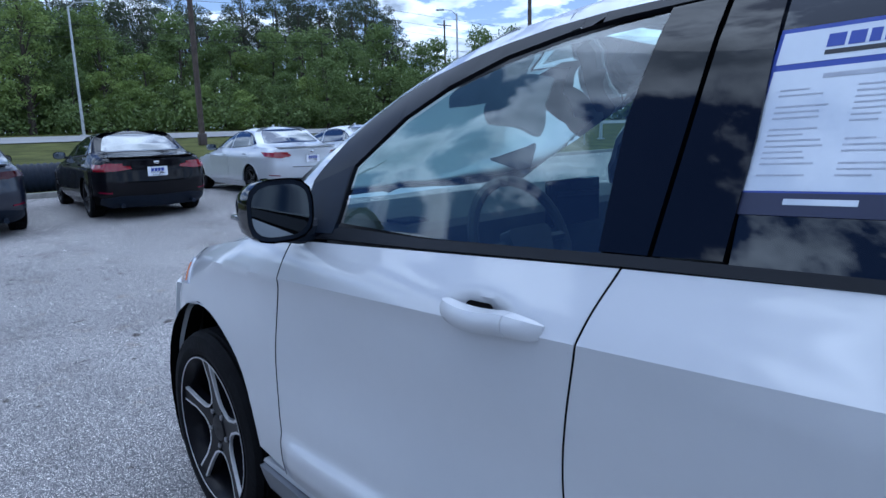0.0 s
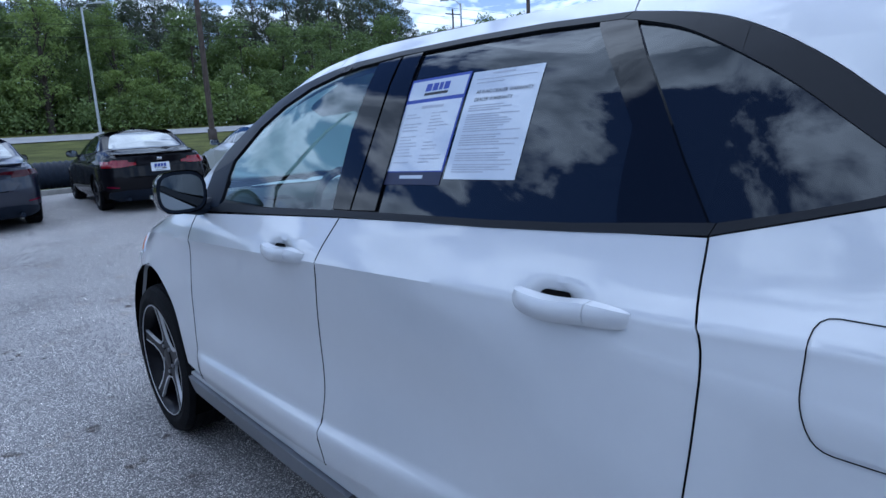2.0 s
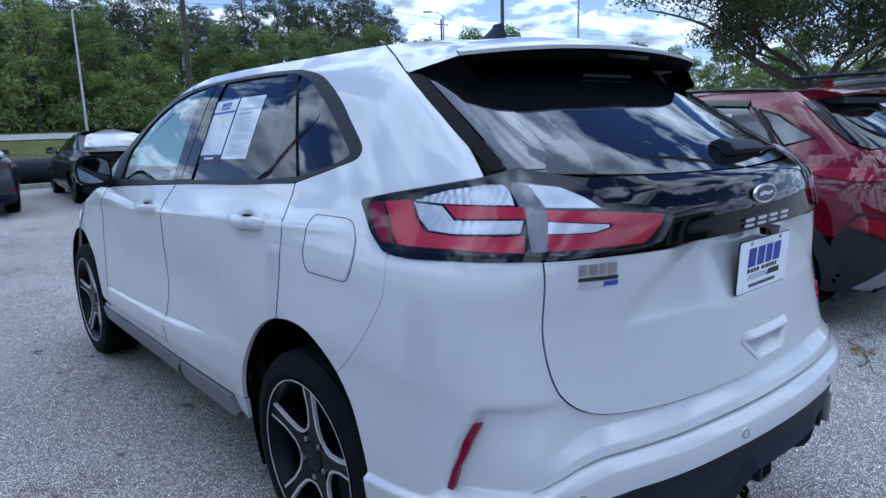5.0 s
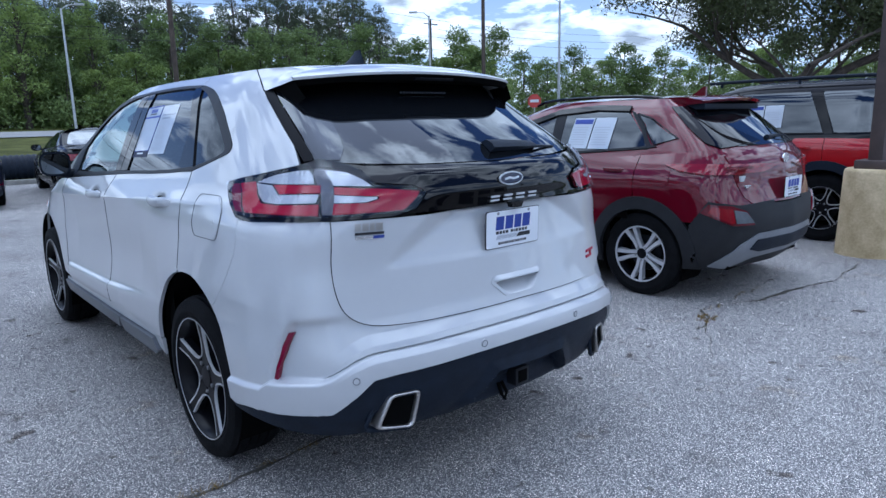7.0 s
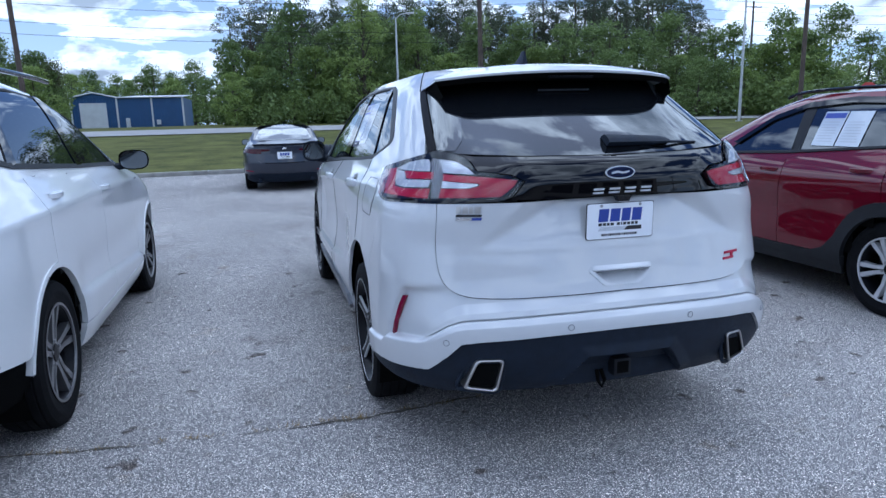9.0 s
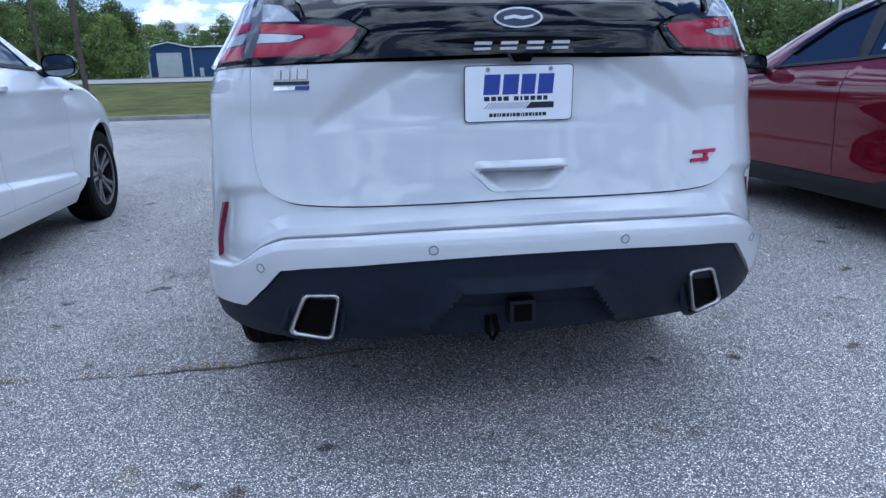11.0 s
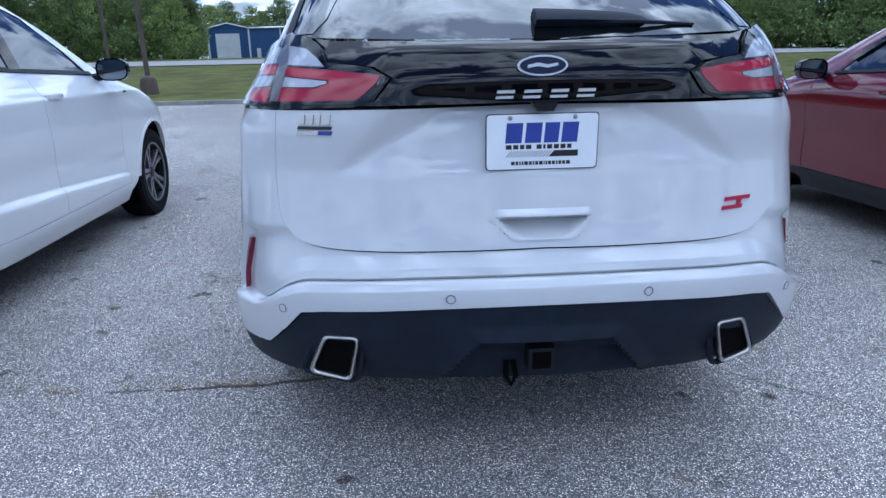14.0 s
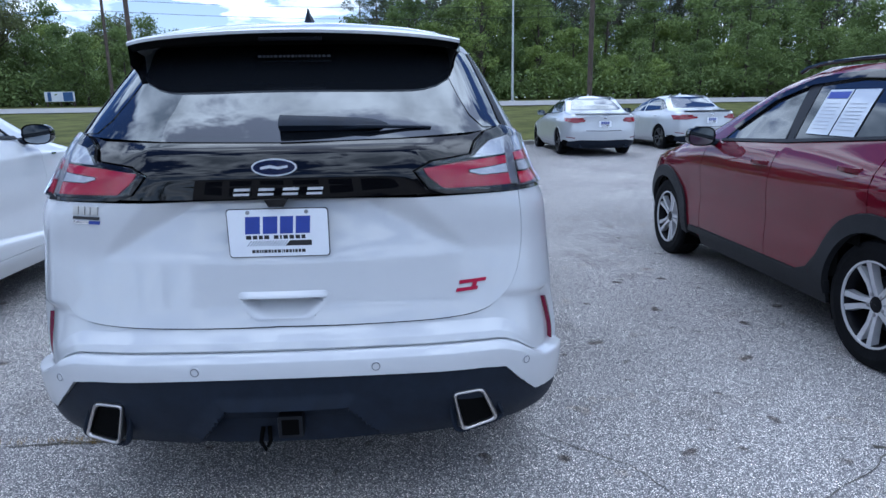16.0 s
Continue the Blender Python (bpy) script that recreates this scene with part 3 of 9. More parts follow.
def plant_woods():
    rng = random.Random(7)
    kinds = [
        make_tree("pine_tree", "tall dark pine with a high ragged crown", "pine", 1, 17.0, 2.6, "leafP"),
        make_tree("pine_tree", "tall dark pine with a high ragged crown", "pine", 2, 15.5, 2.3, "leafP"),
        make_tree("pine_tree", "tall dark pine with a high ragged crown", "pine", 3, 18.0, 2.8, "leafP"),
        make_tree("roadside_tree", "leafy mid-green tree at the edge of the woods", "broad", 4, 8.5, 3.4, "leafA"),
        make_tree("roadside_tree", "leafy mid-green tree at the edge of the woods", "broad", 5, 10.0, 3.6, "leafA"),
        make_tree("roadside_tree", "fresh light-green tree at the edge of the woods", "broad", 6, 7.5, 3.2, "leafB"),
        make_tree("sweetgum_tree", "tall conical fresh-green tree standing before the woods", "tall", 8, 13.5, 3.0, "leafB"),
    ]
    used = set()

    def put(k, x, y, s):
        m = pose(x, y, bank(y) - 0.1, 0, 0, rng.uniform(0, 360)) @ Matrix.Diagonal((s, s, s * rng.uniform(0.93, 1.07), 1))
        if k in used:
            c = copy_thing(kinds[k], m)
            c.matrix_basis = m
        else:
            used.add(k)
            kinds[k].matrix_basis = m

    # bearings in degrees from +y towards +x, seen from the white SUV
    b = -1.0
    while b < 37:
        d = rng.uniform(74, 88)
        put(rng.choice((0, 1, 2)), d * math.sin(radians(b)), d * math.cos(radians(b)), rng.uniform(0.66, 0.90))
        b += rng.uniform(0.6, 1.1)
    b = -2.5
    while b < 37:
        d = rng.uniform(92, 104)
        put(rng.choice((0, 1, 2)), d * math.sin(radians(b)), d * math.cos(radians(b)), rng.uniform(0.74, 0.98))
        b += rng.uniform(0.7, 1.2)
    b = -3.0
    while b < 46:
        d = rng.uniform(60, 68)
        put(rng.choice((3, 4, 4, 5)), d * math.sin(radians(b)), d * math.cos(radians(b)), rng.uniform(0.66, 0.98))
        b += rng.uniform(0.9, 1.6)
    b = -3.2
    while b < 47:
        d = rng.uniform(56, 60)
        put(rng.choice((3, 5)), d * math.sin(radians(b)), d * math.cos(radians(b)), rng.uniform(0.40, 0.62))
        b += rng.uniform(1.4, 2.3)
    put(6, 8.2, 57.0, 0.92)
    put(6, 13.8, 59.0, 0.75)
    b = 44
    while b < 84:
        d = rng.uniform(85, 110)
        put(rng.choice((3, 4, 4, 5)), d * math.sin(radians(b)), d * math.cos(radians(b)), rng.uniform(0.7, 1.15))
        b += rng.uniform(0.9, 1.4)
    b = -75
    while b < -3:
        d = rng.uniform(120, 150)
        put(rng.choice((3, 4, 5)), d * math.sin(radians(b)), d * math.cos(radians(b)), rng.uniform(0.9, 1.3))
        b += rng.uniform(1.3, 2.2)
    for x, y, s, k in ((-40, 66, 0.9, 4), (-35, 70, 1.0, 5), (-47, 64, 1.1, 3), (-31, 78, 0.85, 4), (-54, 60, 1.0, 4), (-62, 58, 1.1, 5), (-26, 90, 0.8, 3)):
        put(k, x, y, s)
    b = -33.0
    while b < -17.0:
        for d0, d1, s0, s1 in ((63, 70, 0.55, 0.80), (72, 82, 0.80, 1.0)):
            d = rng.uniform(d0, d1)
            q = b + rng.uniform(-0.5, 0.5)
            put(rng.choice((3, 4, 4, 5)), d * math.sin(radians(q)), d * math.cos(radians(q)), rng.uniform(s0, s1))
        b += rng.uniform(1.5, 2.3)
    b = -17.0
    while b < 0.5:
        d = rng.uniform(128, 150)
        put(rng.choice((3, 4, 4)), d * math.sin(radians(b)), d * math.cos(radians(b)), rng.uniform(0.70, 1.05))
        b += rng.uniform(0.6, 0.95)
    for b in range(95, 275, 9):
        d = rng.uniform(95, 125)
        put(rng.choice((3, 4, 0)), d * math.sin(radians(b)), d * math.cos(radians(b)), rng.uniform(0.7, 0.95))


plant_woods()


def undergrowth():
    """Shrubs and saplings that close the foot of the woods."""
    rng = random.Random(21)
    bm = bmesh.new()
    for _ in range(800):
        b = rng.uniform(-3, 48)
        d = rng.uniform(54, 80)
        r = rng.uniform(0.9, 2.0)
        z = rng.uniform(0.3, 2.0) + max(0.0, d - 58) * rng.uniform(0.0, 0.28)
        leaf_cloud(bm, (d * math.sin(radians(b)), d * math.cos(radians(b)), bank(60) + z), (r * 1.3, r, r), 64, 0.17, rng)
    for _ in range(230):
        b = rng.uniform(-36, -17)
        d = rng.uniform(62, 78)
        r = rng.uniform(0.9, 2.0)
        leaf_cloud(bm, (d * math.sin(radians(b)), d * math.cos(radians(b)), bank(60) + rng.uniform(0.2, 3.2)), (r * 1.3, r, r), 60, 0.18, rng)
    for _ in range(420):
        b = rng.choice((rng.uniform(-80, -4), rng.uniform(-20, 1), rng.uniform(44, 88)))
        d = rng.uniform(118, 150) if b < 40 else rng.uniform(84, 112)
        r = rng.uniform(1.5, 3.2)
        leaf_cloud(bm, (d * math.sin(radians(b)), d * math.cos(radians(b)), 1.4 + rng.uniform(0.3, 5.5)), (r * 1.6, r, r), 44, 0.34, rng)
    ob = new("undergrowth", finish(bm, "undergrowth", M["leafA"], 180))
    tagged(ob, "dense green shrubs at the foot of the woods", "shrubs", kind="stuff")


undergrowth()


# ---------------------------------------------------------------- car body surfaces
def dense(table, window=0.03, n=600):
    """A smooth curve through (key, value) pairs: straight between them, rounded over the window."""
    k = np.array([p[0] for p in table], float)
    v = np.array([p[1] for p in table], float)
    order = np.argsort(k)
    k, v = k[order], v[order]
    g = np.linspace(k[0], k[-1], n)
    w = np.interp(g, k, v)
    m = max(1, int(window / (k[-1] - k[0]) * n))
    for _ in range(2):
        pad = np.concatenate([2 * w[0] - w[m:0:-1], w, 2 * w[-1] - w[-2:-m - 2:-1]])
        w = np.convolve(pad, np.ones(2 * m + 1) / (2 * m + 1), "valid")
    return g, w


REAR_CURVE = [(1, 0), (0.995, 0.2), (0.985, 0.4), (0.965, 0.55), (0.925, 0.71), (0.86, 0.81), (0.76, 0.875), (0.46, 0.95), (0.25, 0.985), (0.12, 0.9972), (0.05, 0.9997), (0, 1)]
FRONT_CURVE = [(1, 0), (0.995, 0.25), (0.975, 0.5), (0.93, 0.66), (0.84, 0.8), (0.7, 0.89), (0.45, 0.955), (0, 1)]


class Skin:
    """A body as level curves: half width, front and rear by height, with rounded ends. Left side is -x, forward +y."""

    def __init__(self, wide, front, rear, nose_length, y_rear, bump=None, soft=0.03, rear_curve=REAR_CURVE, front_curve=FRONT_CURVE):
        self.w, self.f, self.r = dense(wide, soft), dense(front, soft), dense(rear, soft)
        self.n, self.yr, self.bump = dense(nose_length, soft), y_rear, bump
        self.rx = dense([(b, a) for a, b in rear_curve], 0.03)
        self.ry = dense(rear_curve, 0.03)
        self.fx = dense([(b, a) for a, b in front_curve], 0.03)
        self.fy = dense(front_curve, 0.03)
        self.prepare()

    def side(self, y, z):
        w = np.interp(z, *self.w)
        if y < self.yr:
            w *= max(0.0, np.interp((self.yr - y) / (self.yr - np.interp(z, *self.r)), *self.rx))
        else:
            n = np.interp(z, *self.n)
            q = (y - np.interp(z, *self.f) + n) / n
            if q > 0:
                w *= max(0.0, np.interp(q, *self.fx))
        return w + (self.bump(y, z) if self.bump else 0.0)

    def rear(self, x, z):
        q = min(1.0, abs(x) / np.interp(z, *self.w))
        return self.yr - (self.yr - np.interp(z, *self.r)) * np.interp(q, *self.ry)

    def nose(self, x, z):
        q = min(1.0, abs(x) / np.interp(z, *self.w))
        return np.interp(z, *self.f) - np.interp(z, *self.n) * (1 - np.interp(q, *self.fy))

    def prepare(self):
        """Arc length along the rear curve, from the middle of the back to where the side begins."""
        g, w = self.rx
        d = np.hypot(np.diff(w) * np.interp(0.9, *self.w), np.diff(g) * 1.1)
        a = np.concatenate([[0], np.cumsum(d)])
        self.total = a[-1]
        self.arc_s, self.arc_x, self.arc_y = (self.total - a)[::-1], w[::-1], g[::-1]

    def wrap(self, s, z):
        """A point round the back and along the side: s is 0 in the middle of the back, minus on the left."""
        a = abs(s)
        if a > self.total:
            y = self.yr + a - self.total
            x = self.side(y, z)
        else:
            xn, yn = np.interp(a, self.arc_s, self.arc_x), np.interp(a, self.arc_s, self.arc_y)
            y = self.yr - (self.yr - np.interp(z, *self.r)) * yn
            x = np.interp(z, *self.w) * xn + (self.bump(y, z) * xn if self.bump else 0.0)
        return Vector((math.copysign(x, s), y, z))

    def of_y(self, y, z):
        if y > self.yr:
            return self.total + y - self.yr
        return np.interp((self.yr - y) / (self.yr - np.interp(z, *self.r)), self.arc_y[::-1], self.arc_s[::-1])

    def of_x(self, x, z):
        return math.copysign(np.interp(min(1.0, abs(x) / np.interp(z, *self.w)), self.arc_x, self.arc_s), x)

    def flank(self, poly, sign):
        """(y, z) points of a side as surface coordinates."""
        return [(sign * self.of_y(y, z), z) for y, z in poly]

    def tail(self, poly):
        """(x, z) points of the back as surface coordinates."""
        return [(self.of_x(x, z), z) for x, z in poly]

    def left(self, y, z):
        return Vector((-self.side(y, z), y, z))

    def right(self, y, z):
        return Vector((self.side(y, z), y, z))

    def back(self, x, z):
        return Vector((x, self.rear(x, z), z))

    def fore(self, x, z):
        return Vector((x, self.nose(x, z), z))


def hero_bump(y, z):
    """Shoulder crease, scooped doors, rear haunch and front arch swell of the white SUV."""
    fade = min(1.0, max(0.0, (y + 0.7) / 0.5)) * min(1.0, max(0.0, (3.2 - y) / 0.5))
    crease = 1.075 + 0.05 * (1.23 - y)
    d = z - crease
    b = 0.010 - 0.017 * (1 - math.exp(d / 0.036)) if d < 0 else 0.010 * math.exp(-d / 0.05)
    b -= 0.016 * math.exp(-((z - 0.80) / 0.13) ** 2) * min(1.0, max(0.0, (2.3 - y) / 0.3)) * min(1.0, max(0.0, (y - 0.35) / 0.3))
    b += 0.030 * math.exp(-((y + 0.05) / 0.55) ** 2 - ((z - 0.72) / 0.22) ** 2)
    b += 0.018 * math.exp(-((y - 2.85) / 0.5) ** 2 - ((z - 0.75) / 0.22) ** 2)
    # the flanks stand out behind the rear wheels, down to the bumper's corners
    wing = 0.034 * np.interp(y, [-1.10, -0.98, -0.80, -0.62, -0.40, -0.12], [0.0, 0.62, 1.0, 1.0, 0.45, 0.0]) * np.interp(z, [0.2, 0.36, 0.80, 1.0, 1.14, 1.26], [0.8, 1.0, 1.0, 0.72, 0.5, 0.0])
    return b * fade + wing


HERO_REAR = [(1, 0), (0.995, 0.2), (0.985, 0.4), (0.965, 0.55), (0.925, 0.71), (0.86, 0.81), (0.76, 0.873), (0.66, 0.905), (0.56, 0.939), (0.46, 0.961), (0.25, 0.989), (0.12, 0.9975), (0.05, 0.9997), (0, 1)]


class Tailed(Skin):
    """A body whose back stands a little askew: the right corner further out and further back."""

    def prepare(self):
        """The rear curve rounded evenly along its own length."""
        pts = np.array(HERO_REAR) * (np.interp(0.9, *self.w), 1.1)
        step = np.concatenate([[0], np.cumsum(np.hypot(*np.diff(pts, axis=0).T))])
        g = np.linspace(0, step[-1], 900)
        x, y = np.interp(g, step, pts[:, 0]), np.interp(g, step, pts[:, 1])
        m = int(0.055 / step[-1] * 900)
        box_ = np.ones(2 * m + 1) / (2 * m + 1)
        for _ in range(3):
            x = np.convolve(np.concatenate([2 * x[0] - x[m:0:-1], x, -x[-2:-m - 2:-1]]), box_, "valid")
            y = np.convolve(np.concatenate([2 * y[0] - y[m:0:-1], y, y[-2:-m - 2:-1]]), box_, "valid")
        x, y = x / x[0], (y - y[0]) / (y[-1] - y[0])
        self.rx, self.ry = (y, x), (x[::-1], y[::-1])
        super().prepare()

    def wrap(self, s, z):
        p = super().wrap(s, z)
        t = min(1.0, max(0.0, (self.yr - p.y) / 1.0)) * min(1.0, max(0.0, (1.58 - z) / 0.3))
        t = t * t * (3 - 2 * t)
        if p.x > 0:
            u = min(1.0, max(0.0, (0.40 - p.y) / 0.55))
            high = min(1.0, max(0.0, (z - 1.16) / 0.14)) * min(1.0, max(0.0, (1.69 - z) / 0.06))
            p.x *= 1 + 0.026 * t * (1 - high) + 0.062 * u * u * (3 - 2 * u) * high
        p.y -= 0.017 * p.x * t
        return p


hero = Tailed(
    wide=[(0.15, 0.80), (0.24, 0.88), (0.31, 0.925), (0.38, 0.940), (0.50, 0.945), (0.58, 0.942), (0.70, 0.928), (0.85, 0.925), (1.00, 0.920), (1.07, 0.917),
          (1.12, 0.893), (1.20, 0.843), (1.27, 0.815), (1.33, 0.788), (1.45, 0.735), (1.57, 0.680), (1.65, 0.628), (1.70, 0.565)],
    front=[(0.15, 3.3), (0.30, 3.68), (0.55, 3.77), (0.80, 3.73), (0.90, 3.6), (0.98, 3.40), (1.04, 3.1), (1.10, 2.95), (1.15, 2.86), (1.30, 2.62), (1.50, 2.25), (1.62, 1.98), (1.70, 1.72)],
    rear=[(0.15, -0.90), (0.30, -1.06), (0.40, -1.15), (0.50, -1.19), (0.61, -1.205), (0.66, -1.195), (0.72, -1.165), (0.80, -1.14), (0.96, -1.105), (1.13, -1.11),
          (1.24, -1.10), (1.30, -1.03), (1.36, -0.95), (1.60, -0.53), (1.70, -0.36)],
    nose_length=[(0.15, 1.5), (0.9, 1.5), (1.05, 1.0), (1.2, 0.75), (1.7, 0.75)], y_rear=0.05, bump=hero_bump, soft=0.03, rear_curve=HERO_REAR)


# ---------------------------------------------------------------- wheels
def spoke_shape(style):
    """Outlines of one spoke group in the wheel's plane, pointing along +y, for a rim of radius 1."""
    if style == "split":        # five pairs of thin bars
        return [[(-0.17, 0.19), (-0.095, 0.38), (-0.075, 0.65), (-0.105, 0.97), (0.105, 0.97), (0.075, 0.65), (0.095, 0.38), (0.17, 0.19)]]
    if style == "twin":
        return [[(-0.13, 0.15), (-0.01, 0.16), (-0.035, 0.55), (-0.10, 0.97), (-0.25, 0.95), (-0.14, 0.50)], [(0.13, 0.15), (0.01, 0.16), (0.035, 0.55), (0.10, 0.97), (0.25, 0.95), (0.14, 0.50)]]
    return [[(-0.12, 0.15), (0.12, 0.15), (0.17, 0.96), (-0.17, 0.96)]]


def make_wheel(parent, centre, sign, radius, width, rim, style, bright, dark, count=5, turn=0.0):
    """A tyre on an alloy rim; the outer face looks along sign * x."""
    m = Matrix.Translation(centre) @ Matrix.Rotation(radians(90 * sign), 4, "Y")
    h = width / 2
    bm = bmesh.new()
    prof = [(rim * 0.985, -h * 0.80), (rim * 1.03, -h * 0.96), (radius * 0.86, -h), (radius * 0.955, -h * 0.93), (radius * 0.988, -h * 0.75)]
    for k in (-0.5, -0.16, 0.16, 0.5):
        prof += [(radius, h * (k - 0.13)), (radius, h * (k + 0.13)), (radius * 0.975, h * (k + 0.145)), (radius * 0.975, h * (k + 0.185))]
    prof += [(radius * 0.988, h * 0.75), (radius * 0.955, h * 0.93), (radius * 0.90, h * 0.985), (radius * 0.86, h * 0.995), (radius * 0.85, h * 1.01), (radius * 0.82, h * 1.01), (radius * 0.81, h), (rim * 1.03, h * 0.96), (rim * 0.985, h * 0.80)]
    lathe(bm, prof, 56, m)
    tyre = part("wheel", bm, M["rubber"], parent, "black rubber tyre with worn tread")
    bm = bmesh.new()
    lathe(bm, [(rim * 0.99, -h * 0.85), (rim * 0.93, -h * 0.6), (rim * 0.90, h * 0.35), (rim * 0.955, h * 0.80), (rim * 1.012, h * 0.93), (rim * 1.012, h * 0.97), (rim * 0.985, h * 0.97), (rim * 0.945, h * 0.86), (rim * 0.88, h * 0.4), (rim * 0.90, -h * 0.6)], 48, m, close=True)
    part("rim", bm, dark, tyre)
    bm = bmesh.new()
    lathe(bm, [(0.001, -0.01 * 1), (rim * 0.62, -0.012), (rim * 0.64, 0.0), (rim * 0.62, 0.012), (0.001, 0.014)], 32, m)
    part("brake_disc", bm, M["trim"], tyre)
    bm = bmesh.new()
    lathe(bm, [(rim * 0.90, -h * 0.3), (0.02, -h * 0.3), (0.001, -h * 0.3)], 32, m)
    part("backing", bm, M["dark"], tyre)
    for i in range(count):
        rot = m @ Matrix.Rotation(radians(turn + 360 * i / count), 4, "Z")
        for outline in spoke_shape(style):
            bm = bmesh.new()
            n = len(outline)
            top, low = [], []
            for x, y in outline:
                zf = h * (0.70 + 0.20 * y ** 2)
                top.append(bm.verts.new(rot @ Vector((x * rim, y * rim, zf))))
                cx = sum(p[0] for p in outline) / n
                low.append(bm.verts.new(rot @ Vector(((x + (x - cx) * 0.25) * rim, y * rim, zf - h * 0.34))))
            bm.faces.new(top)
            bm.faces.new(low)
            for a in range(n):
                b = (a + 1) % n
                bm.faces.new((top[a], top[b], low[b], low[a]))
            sp = part("spoke", bm, dark if style == "split" else bright, tyre, sharp=20)
            if style == "split":
                for sd in (-1, 1):
                    bm = bmesh.new()
                    line = [(0.215, 0.275), (0.155, 0.33), (0.105, 0.43), (0.085, 0.65), (0.112, 0.97)]
                    cols = []
                    for x, y in line:
                        zf = h * (0.70 + 0.20 * y ** 2)
                        cols.append([bm.verts.new(rot @ Vector((sd * (x + dx) * rim, y * rim, zf + dz))) for dx, dz in ((-0.034, 0.001), (-0.002, 0.001), (0.006, -0.010))])
                    for a, b in zip(cols, cols[1:]):
                        for k in range(2):
                            bm.faces.new((a[k], a[k + 1], b[k + 1], b[k]))
                    part("spoke_face", bm, bright, tyre, "machined bright spoke edge")
    bm = bmesh.new()
    w = 0.982 if style == "split" else 0.945
    lathe(bm, [(rim * 0.996, h * 0.965), (rim * 1.0, h * 0.985), (rim * (w + 0.006), h * 0.985), (rim * w, h * 0.90)], 48, m)
    part("rim_lip", bm, bright, tyre, "machined bright rim lip")
    bm = bmesh.new()
    lathe(bm, [(rim * 0.20, h * 0.45), (rim * 0.20, h * 0.68), (rim * 0.17, h * 0.74), (rim * 0.13, h * 0.75), (0.001, h * 0.76)], 24, m)
    part("hub_cap", bm, dark, tyre)
    for i in range(5):
        a = 2 * math.pi * (i + 0.5) / 5
        bm = bmesh.new()
        lathe(bm, [(0.010, h * 0.5), (0.010, h * 0.76), (0.006, h * 0.78), (0.0005, h * 0.78)], 8, m @ Matrix.Translation((rim * 0.245 * math.cos(a), rim * 0.245 * math.sin(a), 0)))
        part("lug_nut", bm, M["steel"], tyre)
    return tyre


# ---------------------------------------------------------------- shells
def ring_points(skin, z, inset=0.0, y_stop=None):
    """The level curve of a body, all the way round, from the middle of the nose by the left side."""
    pts = []
    for q in np.linspace(0, 1, 16):
        a = q * 0.97
        x = -np.interp(z, *skin.w) * math.sin(a * math.pi / 2)
        pts.append((x, skin.nose(x, z)))
    y0 = pts[-1][1]
    y1 = skin.yr
    for y in np.linspace(y0, y1, 14)[1:]:
        pts.append((-skin.side(y, z), y))
    for s in np.linspace(skin.total, 0, 18)[1:]:
        p = skin.wrap(-s, z) if s > 0 else Vector((0, np.interp(z, *skin.r), z))
        pts.append((p.x, p.y))
    full = pts + [(-x, y) for x, y in pts[-2:0:-1]]
    if inset:
        cy = (full[0][1] + pts[-1][1]) / 2
        out = []
        for x, y in full:
            ly = abs(y - cy)
            out.append((x - math.copysign(min(inset, abs(x)), x), y - math.copysign(min(inset, ly), y - cy)))
        full = out
    return full


def shell(skin, levels, inset=0.0, keep=None, arches=(), arch_r=0.4, lid=0.0):
    """A closed tube of level curves; keep(centre) picks faces; lid closes the top with a crown."""
    bm = bmesh.new()
    rings = [[bm.verts.new((x, y, z)) for x, y in ring_points(skin, z, inset)] for z in levels]
    n = len(rings[0])
    for a, b in zip(rings, rings[1:]):
        for i in range(n):
            j = (i + 1) % n
            c = (a[i].co + a[j].co + b[i].co + b[j].co) / 4
            if keep and not keep(c):
                continue
            if any((c.y - ay) ** 2 + (c.z - az) ** 2 < arch_r ** 2 for ay, az in arches) and abs(c.x) > 0.45:
                continue
            bm.faces.new((a[i], a[j], b[j], b[i]))
    if lid:
        top = rings[-1]
        cy = (max(v.co.y for v in top) + min(v.co.y for v in top)) / 2
        prev = top
        for k in (0.93, 0.82, 0.66, 0.45, 0.22):
            ring = [bm.verts.new((v.co.x * k, cy + (v.co.y - cy) * k, v.co.z + lid * (1 - k ** 2))) for v in top]
            for i in range(n):
                j = (i + 1) % n
                bm.faces.new((prev[i], prev[j], ring[j], ring[i]))
            prev = ring
        bm.faces.new(prev)
    for v in [v for v in bm.verts if not v.link_faces]:
        bm.verts.remove(v)
    return bm


def wheel_well(bm, cx, cy, cz, r, sign):
    """A dark liner over a wheel: half a drum, closed on the inside."""
    steps = 18
    rows = []
    for inward in (0.0, 0.30):
        ends = [cx(cy + r * math.cos(a), max(0.3, cz + r * math.sin(a))) if callable(cx) else cx for a in np.linspace(-0.55, math.pi + 0.55, steps)]
        rows.append([bm.verts.new((x - sign * inward, cy + r * math.cos(a), max(0.12, cz + r * math.sin(a)))) for x, a in zip(ends, np.linspace(-0.55, math.pi + 0.55, steps))])
    for i in range(steps - 1):
        bm.faces.new((rows[0][i], rows[0][i + 1], rows[1][i + 1], rows[1][i]))
    bm.faces.new(rows[1])


# ---------------------------------------------------------------- the white SUV
SUV = thing("white_suv", "white mid-size SUV with a gloss black tailgate band, parked on asphalt", "car", pose(0, 0, 0.03))
ARCH_R, ARCH_F = (-0.045, 0.405, 0.43), (2.84, 0.39, 0.43)
WHEEL_Z = 0.344


